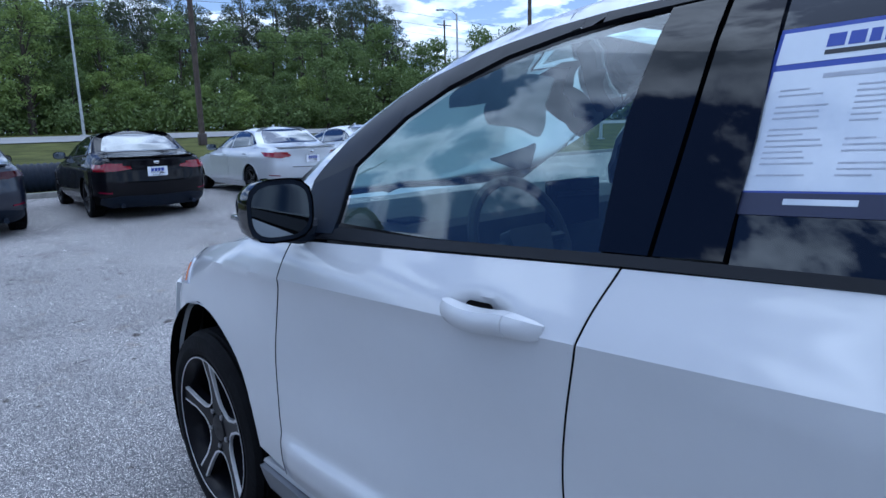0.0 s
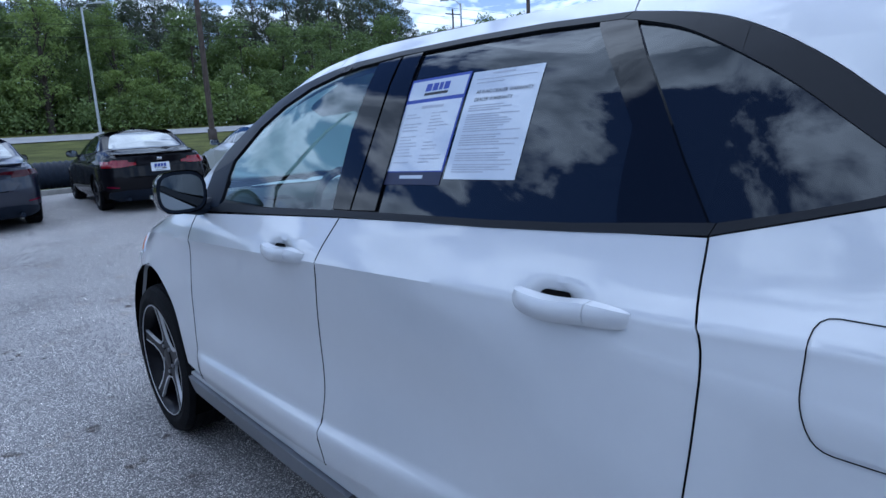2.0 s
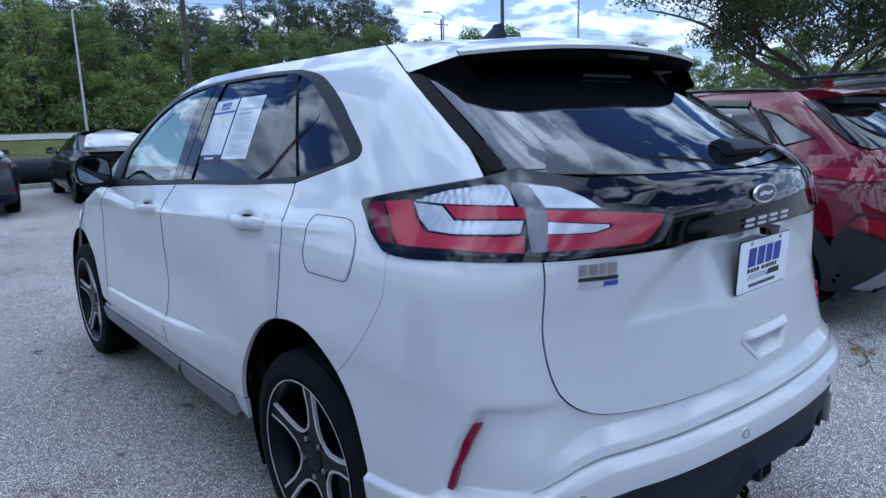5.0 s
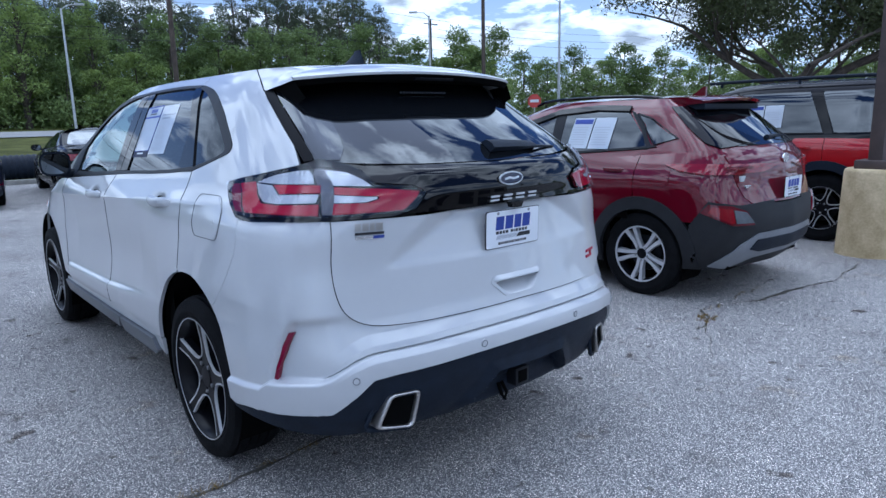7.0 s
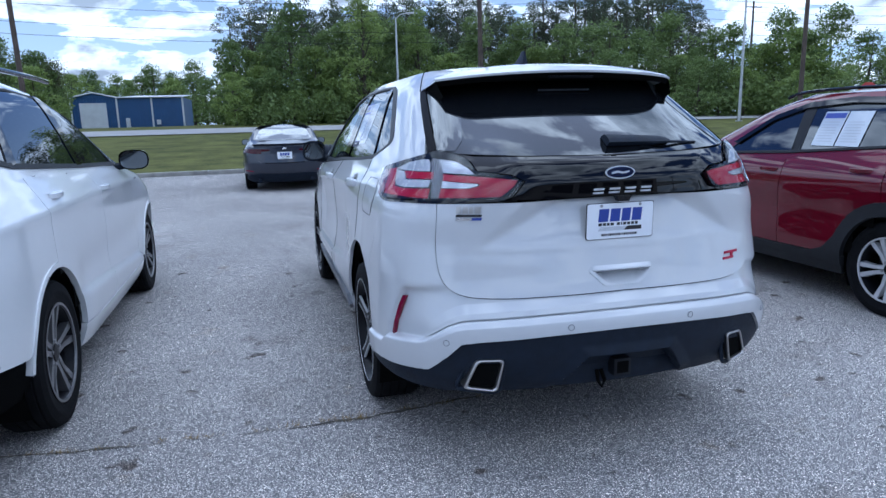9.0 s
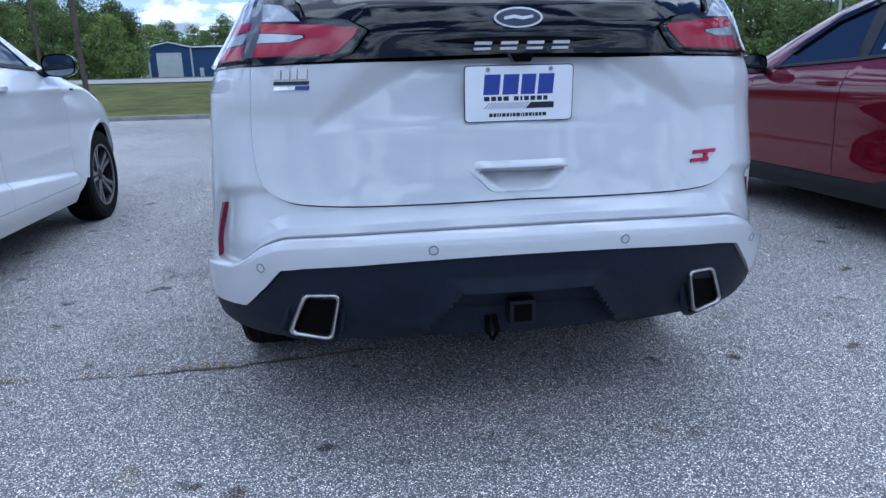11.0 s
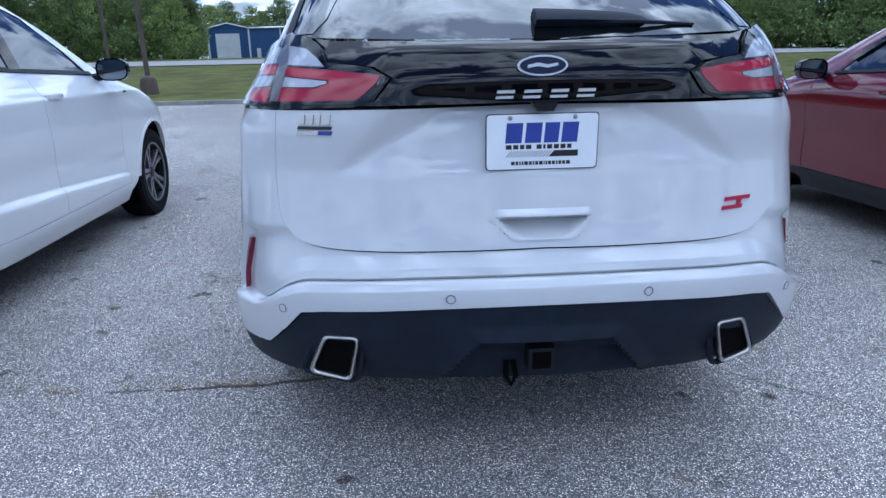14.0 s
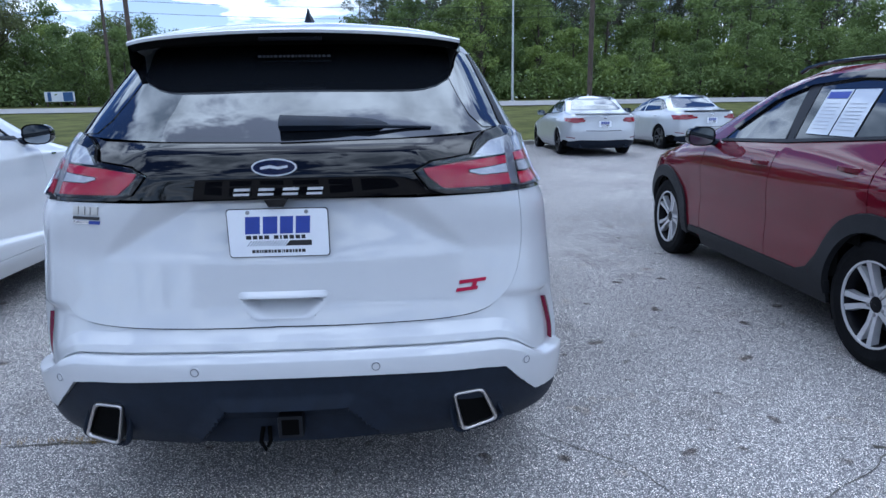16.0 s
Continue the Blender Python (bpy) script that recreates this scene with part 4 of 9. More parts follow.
def shoulder(s):
    """Height of the shoulder crease at a surface coordinate."""
    return 1.075 + 0.05 * (1.23 - (hero.yr + abs(s) - hero.total))


def hero_panel(name, poly, mat, parent=None, label="", offset=0.0, depth=0.016, res=0.045, extra=None, sharp=32, follow=False):
    """A piece of the white SUV's skin; follow lines the cells up with the shoulder crease."""
    if follow:
        poly = [(s, z - shoulder(s)) for s, z in poly]
        place = lambda s, v: hero.wrap(s, v + shoulder(s))
        lift = (lambda s, v: extra(s, v + shoulder(s))) if extra else None
        return part(name, sheet(poly, place, res, offset, depth, lift), mat, parent or SUV, label, sharp)
    return part(name, sheet(poly, hero.wrap, res, offset, depth, extra), mat, parent or SUV, label, sharp)


def gap(poly, g=0.0024):
    """Shrink a polygon by a shut line's half width."""
    c = len(poly)
    area = sum(poly[i][0] * poly[(i + 1) % c][1] - poly[(i + 1) % c][0] * poly[i][1] for i in range(c))
    sgn = 1 if area > 0 else -1
    out = []
    for i in range(c):
        p, a, b = (np.array(poly[j % c], float) for j in (i, i - 1, i + 1))
        d1, d2 = p - a, b - p
        d1, d2 = d1 / (np.linalg.norm(d1) + 1e-9), d2 / (np.linalg.norm(d2) + 1e-9)
        n1, n2 = np.array([-d1[1], d1[0]]) * sgn, np.array([-d2[1], d2[0]]) * sgn
        m = n1 + n2
        m = m / max(0.35, np.linalg.norm(m)) * g / max(0.6, math.sqrt(max(0.05, (1 + n1.dot(n2)) / 2)))
        out.append(tuple(p + m))
    return out


SEAM_A = [(2.205, 1.128), (2.225, 1.036), (2.268, 0.92), (2.288, 0.737), (2.262, 0.608), (2.238, 0.505), (2.235, 0.43)]
SEAM_B = [(1.172, 1.200), (1.196, 1.136), (1.207, 1.083), (1.232, 0.955), (1.248, 0.82), (1.232, 0.735), (1.215, 0.663), (1.228, 0.566), (1.185, 0.50), (1.18, 0.47)]
SEAM_C = [(0.088, 1.262), (0.080, 1.17), (0.044, 1.094), (0.048, 0.993), (0.056, 0.84)]
DLO = [(2.21, 1.145), (2.225, 1.285), (2.15, 1.400), (2.00, 1.500), (1.86, 1.552), (1.72, 1.587), (1.60, 1.610), (1.48, 1.630), (1.36, 1.643), (1.12, 1.655), (0.84, 1.662), (0.60, 1.663),
       (0.361, 1.654), (0.201, 1.630), (0.099, 1.597), (-0.022, 1.535), (-0.127, 1.459), (-0.201, 1.407), (-0.229, 1.384), (-0.237, 1.368), (-0.227, 1.349), (-0.193, 1.336), (0.088, 1.262), (0.36, 1.241), (0.588, 1.227), (0.90, 1.213), (1.17, 1.200), (1.66, 1.170), (2.10, 1.148)]
D_LINE = [(-0.29, 1.602), (-0.40, 1.532), (-0.501, 1.469), (-0.64, 1.384), (-0.735, 1.322)]
BUMPER_SEAM = [(-0.520, 1.112), (-0.536, 1.031), (-0.515, 0.976), (-0.440, 0.865), (-0.350, 0.765)]
HATCH_X = [(0.733, 1.124), (0.742, 0.969), (0.722, 0.864), (0.696, 0.812), (0.636, 0.757), (0.552, 0.740), (0.27, 0.747)]


def flowing(line, times=2):
    """An open line with its corners cut off."""
    for _ in range(times):
        out = [line[0]]
        for a, b in zip(line, line[1:]):
            out += [(0.75 * a[0] + 0.25 * b[0], 0.75 * a[1] + 0.25 * b[1]), (0.25 * a[0] + 0.75 * b[0], 0.25 * a[1] + 0.75 * b[1])]
        line = out + [line[-1]]
    return line


HATCH_X, BUMPER_SEAM, SEAM_A, SEAM_B, SEAM_C = flowing(HATCH_X), flowing(BUMPER_SEAM), flowing(SEAM_A), flowing(SEAM_B), flowing(SEAM_C)


HATCH_L = [(x * 0.978, z) for x, z in flowing([(0.733, 1.124), (0.743, 0.969), (0.741, 0.864), (0.722, 0.792), (0.668, 0.750), (0.56, 0.741), (0.27, 0.747)])]


def finer(line, step=0.012):
    """The same line with points at short steps."""
    out = []
    for a, b in zip(line, line[1:]):
        n = max(1, int(math.hypot(b[0] - a[0], b[1] - a[1]) / step))
        out += [(a[0] + (b[0] - a[0]) * k / n, a[1] + (b[1] - a[1]) * k / n) for k in range(n)]
    return out + [line[-1]]


def bowl(s, z):
    """The hollow behind a door handle, and the fold along the foot of the doors."""
    y = hero.yr + abs(s) - hero.total
    d = 0.0
    for y0, z0 in ((1.440, 1.088), (0.345, 1.128)):
        q = ((y - y0) / 0.064) ** 2 + ((z - z0) / 0.020) ** 2
        if q < 4:
            d -= 0.024 * math.exp(-q ** 1.5)
    line = np.interp(y, [0.3, 0.48, 0.87, 1.23, 1.65, 2.24], [0.64, 0.632, 0.598, 0.572, 0.560, 0.545])
    if 0.30 < y < 2.28:
        e = z - line
        d += 0.024 * (1 / (1 + math.exp(e / 0.006))) * min(1.0, (y - 0.30) / 0.7) * min(1, max(0.0, (2.28 - y) / 0.1)) * max(0.0, min(1.0, (z - 0.40) / 0.08))
    return d


def hero_side(sign):
    """Panels, glass and trim of one side; sign is -1 for the left."""
    fl = lambda poly: hero.flank(poly, sign)
    where = "left" if sign < 0 else "right"
    ar, af = arc(*ARCH_R[:2], ARCH_R[2], 0, 180, 25), arc(*ARCH_F[:2], ARCH_F[2], 0, 180, 25)
    outer = flowing(DLO[12:23])
    # doors
    hero_panel("front_door", gap(fl([(2.10, 1.140)] + SEAM_A + [(1.66, 0.440), (1.18, 0.470)] + SEAM_B[::-1][1:])), M["white"], None, "", 0, 0.016, (0.018, 0.012), bowl, 32, True)
    rear_arch = [p for p in arc(*ARCH_R[:2], ARCH_R[2], 4, 76, 14)]
    hero_panel("rear_door", gap(fl(SEAM_B[:-1] + [(1.18, 0.475), (0.95, 0.497), (0.74, 0.455), (0.52, 0.432)] + rear_arch + SEAM_C[::-1][1:])), M["white"], None, "", 0, 0.016, (0.018, 0.012), bowl, 32, True)
    # quarter panel with the roof rail and the rear pillar
    arch_back = arc(*ARCH_R[:2], ARCH_R[2], 78, 129, 9)
    hero_panel("quarter_panel", gap(fl([SEAM_C[0]] + SEAM_C[1:] + arch_back + BUMPER_SEAM[::-1][1:] + [(-0.50, 1.125), (-0.40, 1.175), (-0.312, 1.236), (-0.441, 1.262), (-0.585, 1.286), (-0.725, 1.312)] + D_LINE[::-1][1:]
               + [(-0.20, 1.655), (-0.10, 1.70), (0.374, 1.70)] + outer), 0.0011), M["white"], None, "", 0, 0.016, (0.020, 0.012), None, 32, True)
    hero_panel("roof_rail", gap(fl([(0.380, 1.700), (0.80, 1.700), (1.30, 1.690), (1.60, 1.650), (1.90, 1.580), (2.10, 1.475), (2.24, 1.36), (2.33, 1.24), (2.36, 1.13), (2.215, 1.138)] + DLO[1:13]), 0.001), M["white"])
    # fender
    hero_panel("front_fender", gap(fl([(2.36, 1.125), (2.205, 1.128)] + SEAM_A[1:] + arc(*ARCH_F[:2], ARCH_F[2], 172, 4, 22)
               + [(3.27, 0.36), (3.52, 0.36), (3.56, 0.80), (3.42, 0.90), (3.2, 0.965), (2.8, 1.045), (2.5, 1.10)])), M["white"], None, "", 0, 0.016, (0.035, 0.02), None, 32, True)
    # lamps at the front corner
    hl = hero_panel("headlight", fl([(3.06, 0.860), (3.42, 0.80), (3.46, 0.845), (3.34, 0.905), (3.10, 0.945)]), M["lampclear"], None, "clear headlight", 0.006)
    hero_panel("side_marker", fl([(3.09, 0.866), (3.24, 0.838), (3.26, 0.885), (3.12, 0.925)]), M["amber"], hl, "amber side marker", 0.010)
    # rocker
    hero_panel("sill_panel", gap(fl([(2.235, 0.425), (2.40, 0.415), (2.42, 0.395), (1.12, 0.400), (0.50, 0.412), (0.455, 0.36), (0.40, 0.335), (0.386, 0.37), (0.386, 0.429), (0.52, 0.428), (0.74, 0.451), (0.95, 0.493), (1.18, 0.468), (1.66, 0.436)])), M["white"], None, "", -0.004)
    bm = sheet(fl([(2.41, 0.392), (2.38, 0.322), (1.16, 0.318), (1.09, 0.397)]), hero.wrap, 0.06, 0.012, 0.05)
    part("sill_trim", bm, M["sill"], SUV, "grey lower sill trim")
    bm = sheet(fl([(1.075, 0.397), (1.065, 0.318), (0.52, 0.318), (0.462, 0.350), (0.505, 0.408)]), hero.wrap, 0.06, 0.014, 0.05)
    part("sill_trim", bm, M["sill"], SUV, "grey lower sill trim")
    # windows
    def pane(name, poly, mat, label):
        ob = hero_panel(name, fl(poly), mat, None, label, -0.006, 0.0, 0.06)
        ob.visible_shadow = False
        return ob
    pane("front_window", [(2.005, 1.195), (2.015, 1.335), (1.873, 1.446), (1.739, 1.514), (1.583, 1.566), (1.44, 1.597), (1.315, 1.616), (1.212, 1.626), (1.235, 1.433), (1.220, 1.216), (1.36, 1.210), (1.66, 1.195)], M["glass"], "lightly tinted front door glass")
    pane("rear_window", [(1.020, 1.634), (0.62, 1.645), (0.43, 1.640), (0.350, 1.539), (0.274, 1.434), (0.270, 1.352), (0.262, 1.289), (0.26, 1.268), (0.36, 1.256), (0.588, 1.242), (1.005, 1.226)], M["privacy"], "dark privacy glass")
    pane("quarter_window", [(0.362, 1.640), (0.237, 1.614), (0.144, 1.574), (0.018, 1.508), (-0.091, 1.432), (-0.178, 1.374), (-0.184, 1.353), (-0.150, 1.334), (-0.041, 1.304), (0.102, 1.272), (0.178, 1.386), (0.243, 1.482)], M["privacy"], "dark privacy glass")
    # black pillars and surround
    hero_panel("pillar_cover", gap(fl([(1.216, 1.630), (1.112, 1.637), (1.120, 1.433), (1.131, 1.221), (1.226, 1.217), (1.241, 1.433)]), 0.002), M["gloss"], None, "gloss black pillar cover", 0.001, 0.01, 0.06)
    hero_panel("pillar_cover", gap(fl([(1.105, 1.638), (1.017, 1.642), (1.006, 1.407), (1.010, 1.228), (1.126, 1.221), (1.115, 1.433)]), 0.002), M["gloss"], None, "gloss black pillar cover", 0.001, 0.01, 0.06)
    hero_panel("pillar_cover", gap(fl([(0.440, 1.644), (0.347, 1.642), (0.231, 1.479), (0.166, 1.382), (0.091, 1.279), (0.264, 1.264), (0.272, 1.289), (0.280, 1.352), (0.283, 1.434), (0.359, 1.539), (0.431, 1.629)]), 0.002), M["gloss"], None, "gloss black pillar cover", 0.001, 0.01, 0.06)
    hero_panel("pillar_lining", fl([(1.150, 1.632), (1.075, 1.637), (1.080, 1.433), (1.090, 1.226), (1.165, 1.221), (1.160, 1.433)]), M["dark"], None, "", -0.012, 0.0, 0.06)
    # window surround: a band between the outer outline and the panes
    inner = [(2.02, 1.19), (2.03, 1.335), (1.885, 1.455), (1.75, 1.523), (1.59, 1.577), (1.44, 1.608), (1.315, 1.625), (1.12, 1.638), (0.84, 1.645), (0.60, 1.646), (0.38, 1.640), (0.319, 1.628), (0.237, 1.608), (0.147, 1.568), (0.022, 1.502), (-0.087, 1.427), (-0.172, 1.370), (-0.178, 1.355), (-0.148, 1.340), (-0.039, 1.310), (0.079, 1.284), (0.36, 1.259), (0.588, 1.245), (0.90, 1.232), (1.17, 1.220), (1.66, 1.192), (2.0, 1.185)]
    for k0, k1, i0, i1, nm in ((1, 13, 0, 11, "window_trim"), (12, 23, 10, 21, "window_trim"), (22, 29, 20, 27, "belt_trim")):
        poly = (outer + flowing(inner[i0:i1])[::-1]) if k0 == 12 else DLO[k0:k1] + inner[i0:i1][::-1]
        hero_panel(nm, gap(fl(poly), 0.001), M["trim"], None, "satin black window trim", 0.002, 0.012, 0.05)
    hero_panel("mirror_sail", gap(fl([(2.20, 1.150), (2.215, 1.28), (2.035, 1.335), (2.02, 1.165)]), 0.001), M["plastic"], None, "", 0.003, 0.012, 0.05)
    # rear pillar trim beside the back glass
    hero_panel("pillar_trim", gap(fl(D_LINE + [(-0.765, 1.328), (-0.743, 1.351), (-0.66, 1.403), (-0.587, 1.449), (-0.47, 1.522), (-0.377, 1.580), (-0.34, 1.602)]), 0.002), M["seal"], None, "black rear pillar trim", 0.001, 0.02, 0.04)
    hero_panel("glass_edge", fl([(-0.767, 1.330), (-0.745, 1.353), (-0.662, 1.405), (-0.589, 1.451), (-0.472, 1.524), (-0.379, 1.582), (-0.345, 1.604), (-0.40, 1.612), (-0.47, 1.585), (-0.58, 1.520), (-0.71, 1.435), (-0.80, 1.372), (-0.835, 1.332)]), M["darkglass"], None, "black edge of the back glass", -0.002, 0.004, 0.03)
    # dark lining inside the pillars
    hero_panel("pillar_lining", fl([(0.05, 1.25), (-0.70, 1.31), (-0.30, 1.60), (-0.10, 1.69), (0.374, 1.69)] + DLO[12:23]), M["dark"], None, "", -0.05, 0.0, 0.035)
    hero_panel("pillar_lining", fl([(0.380, 1.690), (0.80, 1.690), (1.30, 1.680), (1.60, 1.640), (1.90, 1.570), (2.10, 1.465), (2.22, 1.36), (2.30, 1.24), (2.32, 1.13), (2.215, 1.138)] + DLO[1:13]), M["dash"], None, "", -0.05, 0.0, 0.035)
    # dark beads that stand for the shade in the doors' shut lines
    for seam in (SEAM_A, SEAM_B, SEAM_C):
        bm = bmesh.new()
        tube(bm, [hero.wrap(s, z) + Vector((-sign * (bowl(s, z) * -1 + 0.0004), 0, 0)) for s, z in fl(finer(seam))], 0.0021, 6)
        part("door_seal", bm, M["dark"], SUV)
    # fuel door
    if sign < 0:
        hero_panel("fuel_door", gap(fl(rounded([(-0.096, 1.175), (-0.30, 1.178), (-0.355, 1.15), (-0.38, 1.08), (-0.355, 1.015), (-0.125, 1.012), (-0.10, 1.06)], 0.03))), M["white"], None, "white fuel door", 0.0022, 0.006, (0.020, 0.012), None, 32, True)
        bm = bmesh.new()
        ring = rounded([(-0.093, 1.179), (-0.303, 1.182), (-0.359, 1.152), (-0.384, 1.08), (-0.359, 1.011), (-0.121, 1.008), (-0.096, 1.06)], 0.03)
        tube(bm, [hero.wrap(*p) + Vector((-0.0012, 0, 0)) for p in fl(finer(ring + ring[:1]))], 0.0010, 6)
        part("fuel_door_gap", bm, M["dark"], SUV)
        bm = bmesh.new()
        tube(bm, [hero.wrap(*p) + Vector((-0.0022, 0, 0)) for p in fl([(-0.318 + 0.011 * math.cos(a), 1.078 + 0.011 * math.sin(a)) for a in np.linspace(0, 2 * math.pi, 25)])], 0.0012, 6)
        part("press_mark", bm, M["white"], SUV, "round press mark on the fuel door")
    # handles
    for y0, z0 in ((1.410, 1.080), (0.312, 1.120)):
        bm = bmesh.new()
        outer = []
        for k in np.linspace(0, 1, 15):
            y = y0 + 0.132 - 0.262 * k
            z = z0 + 0.002 - 0.008 * math.sin(math.pi * min(1.0, k * 1.5)) - 0.002 * k
            lift = 0.034 * math.sin(math.pi * min(1, max(0, k)) ** 0.8) ** 0.45 if 0 < k < 1 else 0.0
            outer.append((y, z, lift))
        rows = []
        for y, z, lift in outer:
            base = hero.side(y, z)
            ht = 1.25 * (0.007 + 0.004 * k + 0.006 / (1 + math.exp((0.66 - k) / 0.02))) * (0.6 + 0.4 * min(1.0, lift / 0.03))
            prof = [(-0.004, -ht), (lift * 0.7, -ht * 1.0), (lift, -ht * 0.4), (lift, ht * 0.4), (lift * 0.75, ht * 0.95), (-0.004, ht)]
            rows.append([Vector((sign * (base + dx), y, z + dz)) for dx, dz in prof])
        bm.free()
        hd = None
        for r0, r1, nm in ((0, 10, "door_handle"), (10, 14, "handle_cap")):
            bm = bmesh.new()
            grid = [[bm.verts.new(p + Vector((0, -0.0016 if r0 else 0, 0))) for p in pts_] for pts_ in rows[r0:r1 + 1]]
            for p, q in zip(grid, grid[1:]):
                for i in range(5):
                    bm.faces.new((p[i], p[i + 1], q[i + 1], q[i]))
            bm.faces.new(grid[0])
            bm.faces.new(grid[-1])
            ob = part(nm, bm, M["white"], hd or SUV, "white pull handle" if hd is None else "", 40)
            hd = hd or ob
        # near-black sheet in place of the shade behind the handle
        shade = [(y0 + 0.080, z0 + 0.004), (y0 + 0.068, z0 + 0.022), (y0 + 0.006, z0 + 0.024), (y0 - 0.008, z0 + 0.008), (y0 + 0.040, z0 - 0.004)]
        part("handle_gap", sheet(fl(rounded(shade, 0.008)), hero.wrap, 0.01, -0.005, 0.0), M["dark"], hd)
    # door mirror
    bm = bmesh.new()
    rows = []
    for k in np.linspace(0, 1, 9):
        y = 2.085 + 0.155 * k
        sc = math.sqrt(max(0.02, 1 - (k * 0.96) ** 2.4))
        cx, cz = sign * 0.972, 1.232
        ring = []
        for a in np.linspace(0, 2 * math.pi, 20, endpoint=False):
            px, pz = math.cos(a), math.sin(a)
            q = (abs(px) ** 3.2 + abs(pz) ** 3.2) ** (-1 / 3.2)
            ring.append(bm.verts.new((cx + 0.093 * sc * px * q, y, cz + (0.082 * sc * pz * q) - 0.008 * k)))
        rows.append(ring)
    for a, b in zip(rows, rows[1:]):
        for i in range(20):
            j = (i + 1) % 20
            bm.faces.new((a[i], a[j], b[j], b[i]))
    bm.faces.new(rows[-1])
    mr = part("door_mirror", bm, M["gloss"], SUV, "gloss black door mirror", 40)
    bm = bmesh.new()
    outl = []
    for a in np.linspace(0, 2 * math.pi, 28, endpoint=False):
        px, pz = math.cos(a), math.sin(a)
        q = (abs(px) ** 3.2 + abs(pz) ** 3.2) ** (-1 / 3.2)
        outl.append((0.080 * px * q, 0.066 * pz * q))
    prism(bm, outl, 0.004, Matrix.Translation((sign * 0.972, 2.0915, 1.232)) @ Matrix.Rotation(radians(90), 4, "X"))
    part("mirror_glass", bm, M["mirror"], mr)
    bm = bmesh.new()
    prism(bm, [(x * 1.13, z * 1.17) for x, z in outl], 0.012, Matrix.Translation((sign * 0.972, 2.102, 1.232)) @ Matrix.Rotation(radians(90), 4, "X"))
    part("mirror_bezel", bm, M["plastic"], mr)
    part("turn_signal", boxed(sign * 1.038, sign * 1.060, 2.13, 2.20, 1.208, 1.222, 0.006), M["lampgrey"], mr)
    bm = bmesh.new()
    tube(bm, [(sign * 0.83, 2.13, 1.165), (sign * 0.90, 2.14, 1.160), (sign * 0.95, 2.15, 1.175)], [0.035, 0.030, 0.034], 10)
    part("mirror_foot", bm, M["plastic"], mr)
    # wheels and wells
    for y in (-0.05, 2.85):
        make_wheel(SUV, Vector((sign * 0.805, y, WHEEL_Z)), sign, 0.374, 0.25, 0.279, "split", M["alloy"], M["darkalloy"], 5, -23 + 8 * (y > 1))
        bm = bmesh.new()
        wheel_well(bm, sign * 0.915, y + (0.005 if y < 1 else -0.01), 0.40, 0.432, sign)
        part("wheel_well", bm, M["dark"], SUV)


for s_ in (-1, 1):
    hero_side(s_)


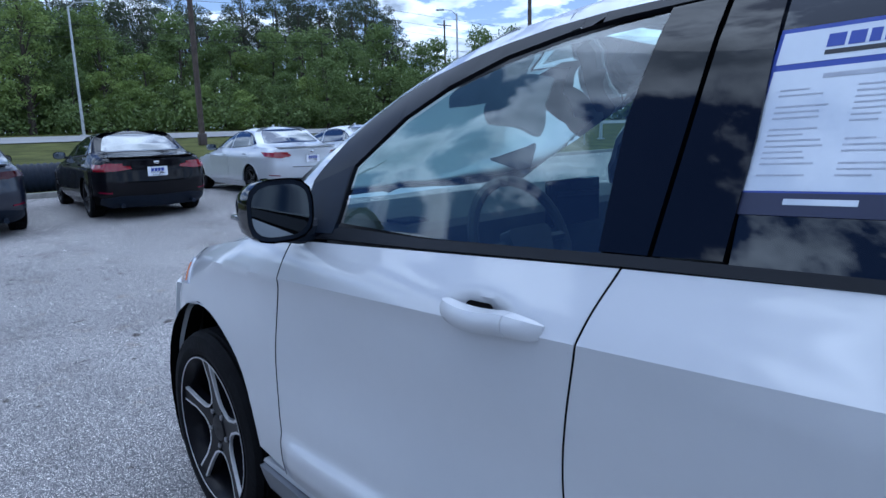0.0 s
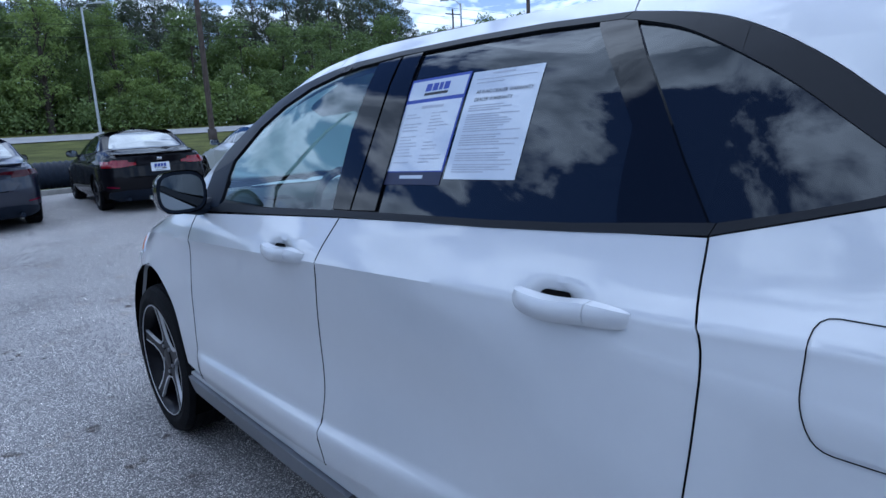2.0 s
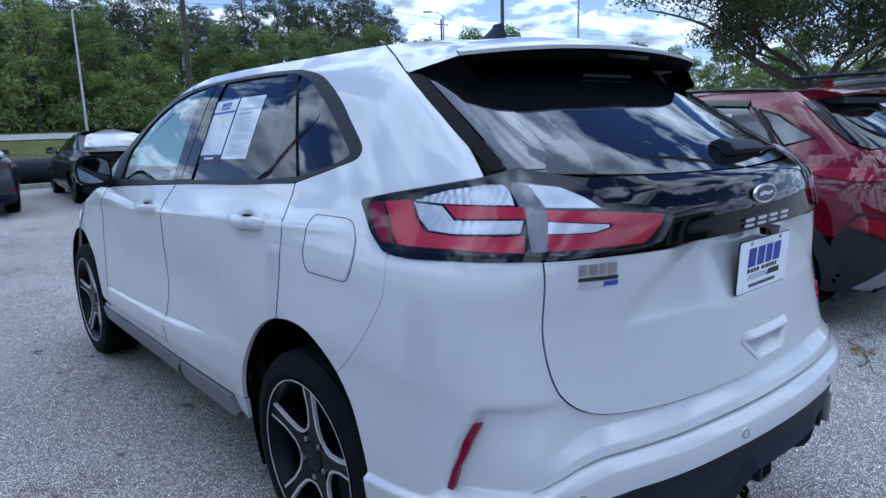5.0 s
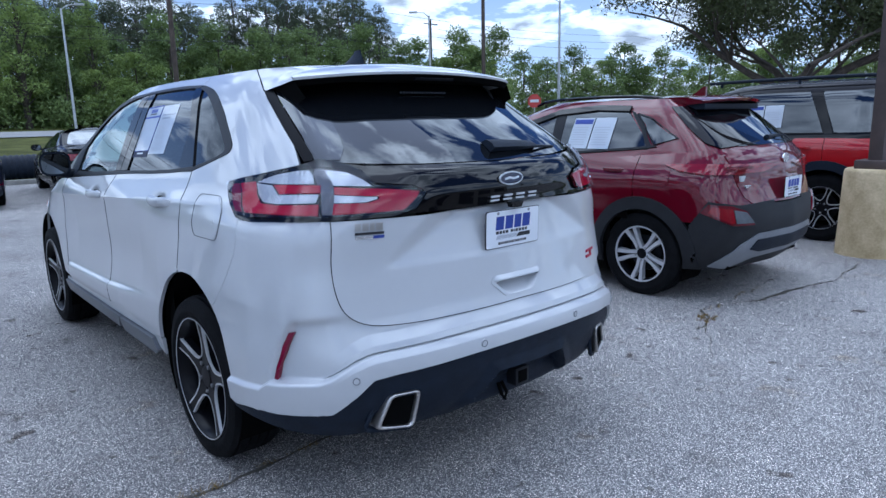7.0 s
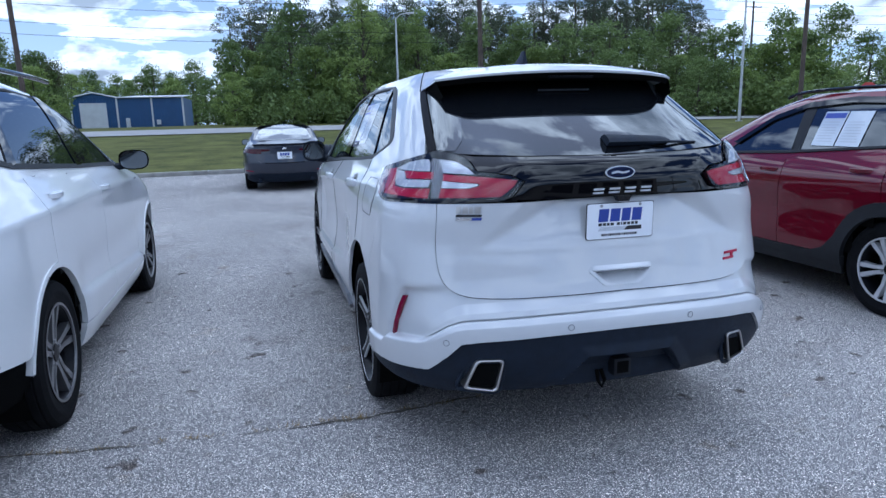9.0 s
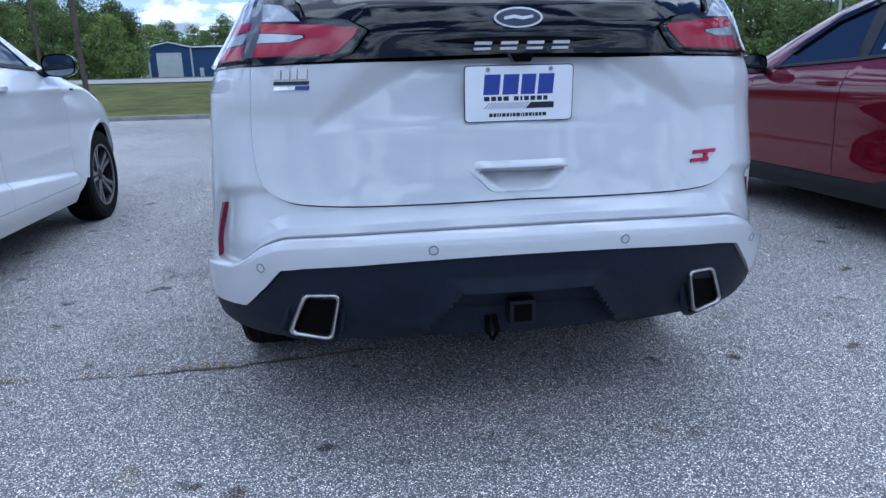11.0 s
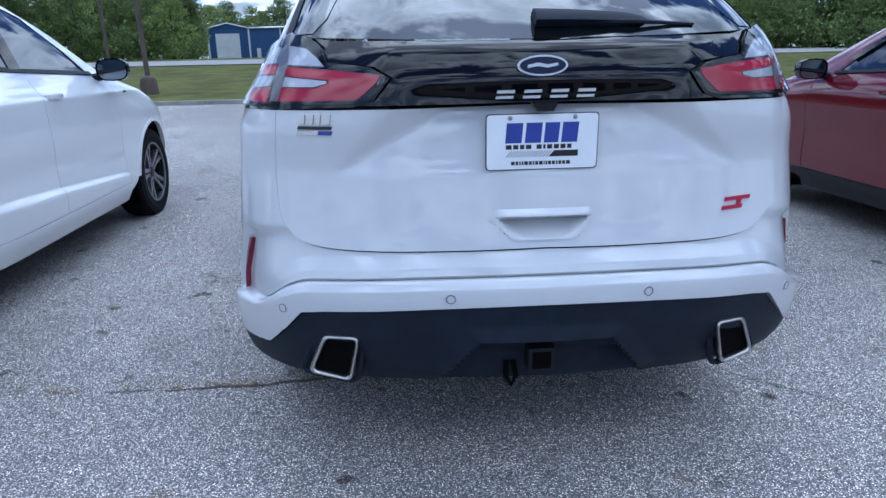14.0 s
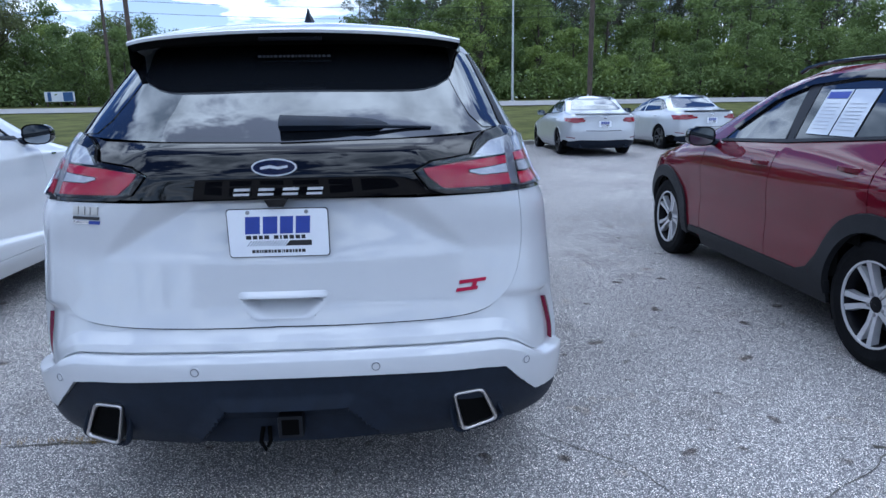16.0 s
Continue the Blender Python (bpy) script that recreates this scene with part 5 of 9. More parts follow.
def hero_back():
    tl = hero.tail
    mirror = lambda pts: [(-x, z) for x, z in pts[::-1]]
    # white tailgate with its plate recess
    def dish(s, z):
        x = abs(s)
        deep = max(0.0, min(1.0, (z - 0.945) / 0.19))
        rim = np.interp(z, [0.945, 1.13], [0.585, 0.415])
        foot = np.interp(z, [0.945, 1.13], [0.580, 0.275])
        grip = -0.06 if 0.786 < z < 0.840 and x < np.interp(z, [0.775, 0.835], [0.076, 0.130]) else 0.0
        return grip - 0.047 * deep * max(0.0, min(1.0, (rim - x) / (rim - foot + 0.006)))
    poly = HATCH_X + [(0, 0.753)] + mirror(HATCH_L) + [(-0.4, 1.128), (0, 1.135), (0.4, 1.128)]
    gate = hero_panel("tailgate", gap(tl(poly), 0.0016), M["white"], None, "white tailgate", 0, 0.016, 0.012, dish)
    # black gloss band with lamps
    band = [(0.492, 1.136), (0.440, 1.150), (0.393, 1.208), (0.443, 1.236), (0.563, 1.250), (0.578, 1.289), (0.609, 1.314), (0.655, 1.328), (0.60, 1.316), (0.56, 1.308), (0.36, 1.302), (0, 1.297)]
    hero_panel("tailgate_band", gap(tl(band + mirror(band) + [(-0.4, 1.135), (0, 1.140), (0.4, 1.135)]), 0.001), M["gloss"], None, "gloss black tailgate band", 0.0, 0.016, 0.014,
               lambda s, z: 0.010 * math.exp(-((z - 1.275) / 0.02) ** 2) * max(0.0, min(1.0, (0.56 - abs(s)) / 0.1)) - 0.002 * math.exp(-((z - 1.160) / 0.026) ** 2) * max(0.0, min(1.0, (0.42 - abs(s)) / 0.09)))
    hero_panel("band_lining", tl([(-0.42, 1.100), (0.42, 1.100), (0.42, 1.175), (-0.42, 1.175)]), M["dark"], gate, "", -0.058, 0.0, 0.03)
    # back glass
    glass = [(0.56, 1.318), (0.66, 1.325), (0.69, 1.345), (0.655, 1.43), (0.60, 1.545), (0.57, 1.63), (0.3, 1.655), (0, 1.66)]
    g = hero_panel("back_window", tl([(0, 1.304), (0.36, 1.309)] + glass + mirror(glass) + [(-0.36, 1.309)]), M["backglass"], None, "dark back glass", -0.004, 0.0, 0.05)
    g.visible_shadow = False
    # lamps
    ribs = lambda s, z: 0.0022 * math.cos(2 * math.pi * (abs(s) + 0.8 * (z - 1.2)) / 0.0225)
    for sg in (-1, 1):
        t2 = lambda pts: [(hero.of_x(sg * x, z), z) for x, z in pts]
        f2 = lambda pts: [(sg * hero.of_y(y, z), z) for y, z in pts]
        inner = hero_panel("tail_lamp", gap(t2([(0.673, 1.329), (0.612, 1.310), (0.581, 1.286), (0.566, 1.246), (0.444, 1.232), (0.396, 1.208), (0.444, 1.148), (0.495, 1.130), (0.62, 1.126), (0.731, 1.122), (0.726, 1.23), (0.695, 1.30)])), M["gloss"], None, "red and clear tail lamp", 0.004, 0.016, 0.012)
        hero_panel("red_lens", t2([(0.719, 1.240), (0.68, 1.236), (0.544, 1.226), (0.423, 1.213), (0.437, 1.192), (0.478, 1.158), (0.492, 1.150), (0.59, 1.148), (0.719, 1.145), (0.719, 1.180), (0.692, 1.181), (0.60, 1.181), (0.562, 1.193), (0.562, 1.202), (0.70, 1.214), (0.719, 1.216)]), M["lampred"], inner, "red lens", 0.007, 0.006, 0.02)
        hero_panel("clear_lens", t2([(0.692, 1.294), (0.667, 1.291), (0.63, 1.284), (0.599, 1.261), (0.575, 1.236), (0.718, 1.244)]), M["lampclear"], inner, "clear lens", 0.007, 0.006, 0.02)
        hero_panel("reverse_lens", t2([(0.719, 1.213), (0.69, 1.211), (0.568, 1.200), (0.568, 1.194), (0.605, 1.184), (0.719, 1.184)]), M["lampclear"], inner, "clear reverse lens", 0.006, 0.006, 0.02)
        short = lambda pts: f2([(y if y > -0.70 else -0.70 + 0.91 * (y + 0.70), z) for y, z in pts])
        outer = hero_panel("tail_lamp", gap(f2([(-0.795, 1.330), (-0.725, 1.308), (-0.585, 1.282), (-0.441, 1.258), (-0.316, 1.234), (-0.402, 1.166), (-0.45, 1.138), (-0.50, 1.113), (-0.60, 1.106), (-0.75, 1.115), (-0.925, 1.122)])), M["gloss"], None, "red and clear tail lamp", 0.004, 0.018, 0.012)
        hero_panel("red_lens", short([(-0.429, 1.236), (-0.53, 1.246), (-0.576, 1.201), (-0.626, 1.173), (-0.718, 1.170), (-0.896, 1.179), (-0.91, 1.142), (-0.734, 1.141), (-0.555, 1.137), (-0.517, 1.162)]), M["lampred"], outer, "red lens", 0.007, 0.006, 0.02)
        hero_panel("red_bar", short([(-0.655, 1.238), (-0.76, 1.240), (-0.873, 1.241), (-0.884, 1.217), (-0.80, 1.214), (-0.707, 1.209)]), M["lampred"], outer, "red lens", 0.0105, 0.006, 0.02)
        hero_panel("dark_lens", f2([(-0.366, 1.230), (-0.416, 1.236), (-0.505, 1.160), (-0.534, 1.138), (-0.483, 1.137), (-0.379, 1.205)]), M["lampdark"], outer, "smoked lens", 0.006, 0.005, 0.02)
        hero_panel("clear_lens", short([(-0.548, 1.244), (-0.60, 1.262), (-0.648, 1.275), (-0.746, 1.290), (-0.793, 1.291), (-0.816, 1.278), (-0.846, 1.246), (-0.76, 1.244), (-0.678, 1.243), (-0.644, 1.243)]), M["lampclear"], outer, "clear ribbed lens", 0.0085, 0.006, (0.004, 0.012), ribs, 60)
        hero_panel("clear_lens", short([(-0.545, 1.240), (-0.645, 1.236), (-0.700, 1.205), (-0.80, 1.210), (-0.881, 1.213), (-0.886, 1.184), (-0.717, 1.175), (-0.638, 1.178), (-0.589, 1.203)]), M["lampclear"], outer, "clear ribbed lens", 0.0080, 0.006, (0.004, 0.012), ribs, 60)
        hero_panel("edge_lens", f2([(-0.800, 1.298), (-0.828, 1.294), (-0.890, 1.244), (-0.925, 1.145), (-0.902, 1.145), (-0.881, 1.190), (-0.866, 1.225), (-0.838, 1.250), (-0.806, 1.280)]), M["lampedge"], outer, "clear edge lens", 0.0075, 0.006, 0.012)
        cover_in = hero_panel("cover_lens", gap(t2([(0.673, 1.327), (0.612, 1.308), (0.583, 1.285), (0.567, 1.245), (0.444, 1.231), (0.399, 1.208), (0.445, 1.150), (0.495, 1.138), (0.62, 1.135), (0.724, 1.132), (0.719, 1.23), (0.688, 1.30)])), M["lampcover"], inner, "clear outer cover", 0.0165, 0.012, 0.02)
        cover_out = hero_panel("cover_lens", gap(f2([(-0.793, 1.327), (-0.725, 1.306), (-0.585, 1.280), (-0.441, 1.256), (-0.320, 1.233), (-0.407, 1.171), (-0.50, 1.122), (-0.60, 1.117), (-0.75, 1.126), (-0.922, 1.132)])), M["lampcover"], outer, "clear outer cover", 0.0165, 0.012, 0.02)
        cover_in.visible_shadow = cover_out.visible_shadow = False
        # reflector in the bumper's corner
        hero_panel("bumper_reflector", f2([(-0.850, 0.732), (-0.829, 0.727), (-0.808, 0.68), (-0.784, 0.60), (-0.766, 0.538), (-0.785, 0.543), (-0.803, 0.61), (-0.828, 0.68)]), M["lampdark"], None, "tall red bumper reflector", -0.014, 0.02, 0.02)
    # bumper cover: one piece round the back
    slot_y = lambda z: np.interp(z, [0.50, 0.52, 0.60, 0.68, 0.722, 0.76], [-0.758, -0.760, -0.778, -0.802, -0.822, -0.838])
    fold_line = lambda a: 0.681 - 0.066 * a * a if a < 0.66 else np.interp(a, [0.66, 0.69, 0.73, 0.80, 0.83, 0.88, 1.02, 1.06, 1.3], [0.6523, 0.645, 0.628, 0.578, 0.566, 0.560, 0.540, 0.505, 0.478])

    def ease(q):
        return 1 / (1 + math.exp(-max(-40, min(40, q))))

    def crease(s, z):
        """The bumper's proud lower bar, and the hollow behind the flank that holds the reflector."""
        a = abs(s)
        line = fold_line(a)
        middle = max(0.0, min(1.0, (0.80 - a) / 0.12))
        shelf = middle * (0.016 * max(0.0, min(1.0, (line + 0.068 - z) / 0.040)) - 0.008)
        step = (0.020 - 0.012 * middle) * ease((line - z) / 0.0022) + 0.015 * middle * max(0.0, min(1.0, (line - z) / 0.026)) + shelf * ease((z - line) / 0.0022) + 0.004 * middle * ease((line - z) / 0.0022)
        rim = np.interp(a, [0.66, 0.78, 1.05], [0.790, 0.778, 0.745])
        hollow = -0.030 * ease((hero.of_y(slot_y(z), z) - a) / 0.004) * ease((rim - z) / 0.005) * ease((z - line) / 0.003) * np.interp(a, [0.64, 0.95], [0.0, 1.0])
        groove = -0.014 * math.exp(-((z - line - 0.0025) / 0.0024) ** 2) * max(0.0, min(1.0, (0.84 - a) / 0.03))
        return step + hollow + groove
    lows = [(0, 0.612)] + [(0.1 * k, 0.612 - 0.0009 * k * k) for k in range(1, 7)] + [(0.665, 0.568), (0.712, 0.510), (0.765, 0.446)]
    sides = [(-0.86, 0.432), (-0.78, 0.424), (-0.62, 0.410), (-0.53, 0.392), (-0.475, 0.40)]
    ac = arc(*ARCH_R[:2], ARCH_R[2], 178, 129, 9)
    half = [(hero.of_x(x, z), z) for x, z in lows] + [(hero.of_y(y, z), z) for y, z in sides + ac + BUMPER_SEAM[::-1][1:]] + [(hero.of_y(y, z), z) for y, z in ((-0.56, 1.110), (-0.60, 1.1125), (-0.75, 1.1215), (-0.90, 1.1275))] 
    right, left = (half + [(hero.of_x(x + 0.001, z - 0.0005), z - 0.0005) for x, z in edge] for edge in (HATCH_X, HATCH_L))
    poly = right + [(0.0, 0.752)] + [(-s, z) for s, z in left[::-1]][:-1]
    fold = lambda s: fold_line(abs(s))
    poly = [(s, z - fold(s)) for s, z in finer(gap(poly, 0.0009), 0.03)]
    bump = part("rear_bumper", sheet(poly, lambda s, v: hero.wrap(s, v + fold(s)), (0.0095, 0.0026), 0.0, 0.02, lambda s, v: crease(s, v + fold(s))), M["white"], SUV, "white rear bumper cover")
    # dark lower bumper
    def scoop(s, z):
        """A sloping frame round the hollow that holds the hitch."""
        a = abs(s)
        clamp = lambda q: max(0.0, min(1.0, q))
        frame_out = np.interp(z, [0.32, 0.545], [0.405, 0.208])
        frame_in = np.interp(z, [0.33, 0.507], [0.318, 0.172])
        slope = clamp(min((frame_out - a) / max(0.02, frame_out - frame_in), (0.548 - z) / 0.036))
        inside = clamp(min((frame_in - a) / 0.012, (0.508 - z) / 0.012))
        low = np.interp(z, [0.35, 0.40], [0.0, 1.0])
        return 0.012 + 0.020 * slope * low - 0.080 * inside * (0.12 + 0.88 * low)
    low2 = [(0, 0.342), (0.30, 0.342), (0.36, 0.346), (0.70, 0.335)]
    side2 = [(-0.82, 0.358), (-0.62, 0.370), (-0.50, 0.372), (-0.475, 0.395), (-0.53, 0.387), (-0.62, 0.405), (-0.78, 0.419), (-0.86, 0.427)]
    half = [(hero.of_x(x, z), z) for x, z in low2] + [(hero.of_y(y, z), z) for y, z in side2] + [(hero.of_x(x, z - 0.004), z - 0.004) for x, z in lows[::-1]][:-1]
    poly = half + [(0.0, 0.608)] + [(-s, z) for s, z in half[::-1]][:-1]
    hero_panel("lower_bumper", poly, M["plastic"], None, "black plastic lower bumper", 0.002, 0.10, (0.012, 0.008), scoop)
    for x in (-0.715, -0.258, 0.268, 0.730):
        z = 0.634 if abs(x) < 0.5 else 0.572
        p = hero.wrap(hero.of_x(x, z), z)
        n = (hero.wrap(hero.of_x(x, z) + 0.01, z) - p).cross(Vector((0, 0, 1))).normalized()
        m = Matrix.Translation(p + n * (crease(hero.of_x(x, z), z) + 0.0012)) @ n.to_track_quat("Z", "Y").to_matrix().to_4x4()
        bm = bmesh.new()
        lathe(bm, [(0.016, -0.006), (0.016, 0.001), (0.0135, 0.0012), (0.0133, -0.003), (0.0118, -0.003), (0.0116, 0.0012), (0.0005, 0.0014)], 20, m)
        sensor = part("parking_sensor", bm, M["white"], bump, "round parking sensor")
        bm = bmesh.new()
        lathe(bm, [(0.0130, 0.0), (0.0130, 0.0022), (0.0108, 0.0022), (0.0108, 0.0)], 20, m)
        part("sensor_ring", bm, M["sill"], sensor, "grey ring")
    # exhaust tips
    for sg in (-1, 1):
        oc = [(0.515, 0.505), (0.625, 0.500), (0.678, 0.372), (0.545, 0.362)]
        ic = [(0.528, 0.493), (0.613, 0.488), (0.659, 0.384), (0.556, 0.374)]
        mid = lambda k: [((1 - k) * x + k * u, (1 - k) * z + k * v) for (x, z), (u, v) in zip(oc, ic)]
        bm = bmesh.new()
        loops = []
        for k, dy in ((0, 0.10), (0, -0.020), (0.10, -0.026), (0.32, -0.030), (0.60, -0.030), (0.85, -0.026), (1, -0.018), (1, 0.045)):
            loops.append([bm.verts.new((sg * x, hero.rear(x, 0.45) - 0.010 * sg + dy - 0.016, z)) for x, z in rounded(mid(k), 0.022 - 0.006 * k)])
        for a, b in zip(loops, loops[1:]):
            for k in range(len(a)):
                bm.faces.new((a[k], a[(k + 1) % len(a)], b[(k + 1) % len(a)], b[k]))
        tip = part("exhaust_tip", bm, M["brushed"], SUV, "bright steel exhaust tip", 60)
        bm = bmesh.new()
        bm.faces.new([bm.verts.new((sg * x, hero.rear(x, 0.45) - 0.010 * sg - 0.028, z)) for x, z in rounded(ic, 0.016)])
        part("exhaust_hole", bm, M["dark"], tip)
        rim = rounded([(0.500, 0.520), (0.638, 0.515), (0.70, 0.362), (0.53, 0.350)], 0.03)
        bm = bmesh.new()
        tube(bm, [(sg * x, hero.rear(x, 0.45) - 0.010 * sg - 0.010, z) for x, z in rim + rim[:1]], 0.010, 6)
        part("exhaust_surround", bm, M["plastic"], tip)
    # tow hitch
    bm = bmesh.new()
    box(bm, -0.040, 0.040, -1.160, -0.90, 0.380, 0.456, 0.008)
    hitch = part("tow_hitch", bm, M["trim"], SUV, "black tow hitch receiver")
    part("hitch_opening", boxed(-0.028, 0.028, -1.1615, -1.150, 0.391, 0.445, 0.004), M["dark"], hitch)
    bm = bmesh.new()
    tube(bm, [(-0.095, -1.11, 0.40), (-0.10, -1.135, 0.36), (-0.085, -1.14, 0.335), (-0.07, -1.135, 0.36), (-0.075, -1.11, 0.40)], 0.008, 6)
    part("chain_loop", bm, M["dark"], hitch)
    # tailgate grip
    def pull(s, z):
        """A proud lip over a hollow for the fingers."""
        clamp = lambda q: max(0.0, min(1.0, q))
        lip = 0.013 * clamp((0.857 - z) / 0.016) * clamp((z - 0.8335) / 0.003) * clamp((0.128 - abs(s)) / 0.015)
        wide = np.interp(z, [0.775, 0.835], [0.070, 0.125])
        return lip - 0.046 * clamp((0.8335 - z) / 0.004) * clamp((z - 0.777) / 0.055) * clamp((wide - abs(s)) / 0.028)
    bm = sheet(gap(tl(rounded([(-0.13, 0.858), (0.13, 0.858), (0.15, 0.835), (0.085, 0.772), (-0.085, 0.772), (-0.15, 0.835)], 0.012)), 0.001), hero.wrap, (0.010, 0.0035), 0.003, 0.004, pull)
    part("tailgate_grip", bm, M["white"], gate, "recessed tailgate grip")
    # plate
    m = Matrix.Translation((-0.002, hero.rear(0, 1.03) + 0.004, 0.961)) @ Matrix.Rotation(radians(-1), 4, "Z") @ Matrix.Rotation(radians(2), 4, "X") @ Matrix.Rotation(radians(90), 4, "X") @ Matrix.Diagonal((0.98, 0.97, 1, 1))
    plate_sign(gate, m, "licence_plate")
    # dealer badge, model letters, maker's oval
    for nm, x0, x1, z0, z1, mt in (("badge_bar", 0.002, 0.020, 0.028, 0.054, "brushed"), ("badge_bar", 0.025, 0.044, 0.028, 0.054, "brushed"), ("badge_bar", 0.049, 0.063, 0.028, 0.054, "brushed"), ("badge_bar", 0.068, 0.090, 0.028, 0.054, "brushed"),
                                   ("badge_line", 0.0, 0.092, 0.014, 0.023, "inkblack"), ("badge_stripe", 0.0, 0.056, 0.0, 0.010, "chrome"), ("badge_stripe", 0.056, 0.092, 0.0, 0.010, "inkblue")):
        quad = [(-0.654 + x0, 1.058 + z0), (-0.654 + x1, 1.058 + z0), (-0.651 + x1, 1.058 + z1), (-0.651 + x0, 1.058 + z1)]
        hero_panel(nm, tl(quad), M[mt], gate, "dealer badge bar", 0.004, 0.004, 0.03)
    for k in range(4):
        x0 = -0.128 + 0.072 * k
        bm = bmesh.new()
        m = Matrix.Translation((0, hero.rear(0, 1.165) + 0.001, 1.150)) @ Matrix.Rotation(radians(90), 4, "X")
        w, h = 0.046, 0.022
        shapes = [[(0, 0), (w, 0), (w, 0.007), (0, 0.007)], [(0, 0.014), (w, 0.014), (w, h), (0, h)]]
        for sh in shapes:
            prism(bm, [(x0 + x + 0.25 * z, z) for x, z in sh], 0.005, m)
        part("model_badge", bm, M["badgesilver"], gate, "chrome model badge block")
    bm = bmesh.new()
    m = Matrix.Translation((-0.003, hero.rear(0, 1.232) - 0.003, 1.232)) @ Matrix.Rotation(radians(86), 4, "X")
    ov = [(0.067 * math.cos(a), 0.0265 * math.sin(a)) for a in np.linspace(0, 2 * math.pi, 40, endpoint=False)]
    prism(bm, ov, 0.006, m)
    oval = part("oval_badge", bm, M["badgesilver"], gate, "oval badge with a chrome rim")
    bm = bmesh.new()
    prism(bm, [(x * 0.91, z * 0.82) for x, z in ov], 0.0072, m)
    part("badge_field", bm, M["ovalblue"], oval, "dark blue badge field")
    bm = bmesh.new()
    prism(bm, [(-0.040, -0.006), (-0.012, -0.002), (0.012, -0.006), (0.040, -0.001), (0.040, 0.006), (0.012, 0.002), (-0.012, 0.007), (-0.040, 0.002)], 0.009, m)
    part("badge_script", bm, M["badgesilver"], oval, "silver script bars")
    for x0, x1, z0, z1 in ((0.520, 0.585, 0.818, 0.829), (0.522, 0.605, 0.842, 0.853), (0.566, 0.578, 0.829, 0.842)):
        hero_panel("trim_badge", tl([(x0 + 0.3 * (z0 - 0.818), z0), (x1 + 0.3 * (z0 - 0.818), z0), (x1 + 0.3 * (z1 - 0.818), z1), (x0 + 0.3 * (z1 - 0.818), z1)]), M["badgered"], gate, "red trim badge", 0.005, 0.005, 0.03)
    # camera pod
    bm = bmesh.new()
    prism(bm, [(-0.035, 0.0), (0.035, 0.0), (0.022, -0.022), (-0.022, -0.022)], 0.03, Matrix.Translation((0.0, hero.rear(0, 1.14) + 0.005, 1.140)) @ Matrix.Rotation(radians(90), 4, "X"))
    part("camera_pod", bm, M["gloss"], gate)
    # wiper
    bm = bmesh.new()
    on = lambda x, z, d: Vector((x, hero.rear(x, z) - d, z + d * 0.5))
    prof = []
    for k in np.linspace(0, 1, 15):
        x = 0.0 + 0.335 * k
        end = math.sqrt(max(0.02, 1 - max(0.0, (k - 0.72) / 0.28) ** 2.2))
        prof.append((x, 1.352 - 0.006 * k, 0.026 * (1 - 0.55 * k ** 2) * (0.4 + 0.6 * end), 0.037 * (1 - 0.30 * k) * end))
    rows2 = []
    for x, z, th, ht in prof:
        rows2.append([bm.verts.new(on(x, z - ht * 0.5 + b, a)) for a, b in ((-0.002, 0.0), (th, 0.1 * ht), (th * 1.3, 0.5 * ht), (th, 0.95 * ht), (-0.002, ht))])
    bm2 = bmesh.new()
    vs = [[bm2.verts.new(v.co) for v in r] for r in rows2]
    for a, b in zip(vs, vs[1:]):
        for i in range(4):
            bm2.faces.new((a[i], a[i + 1], b[i + 1], b[i]))
    bm2.faces.new(vs[0])
    bm2.faces.new(vs[-1])
    bm.free()
    wp = part("rear_wiper", bm2, M["plastic"], SUV, "black rear wiper", 40)
    bm = bmesh.new()
    tube(bm, [on(0.05, 1.340, 0.012), on(0.28, 1.335, 0.016), on(0.475, 1.330, 0.010)], [0.007, 0.007, 0.004], 6)
    part("wiper_blade", bm, M["plastic"], wp)


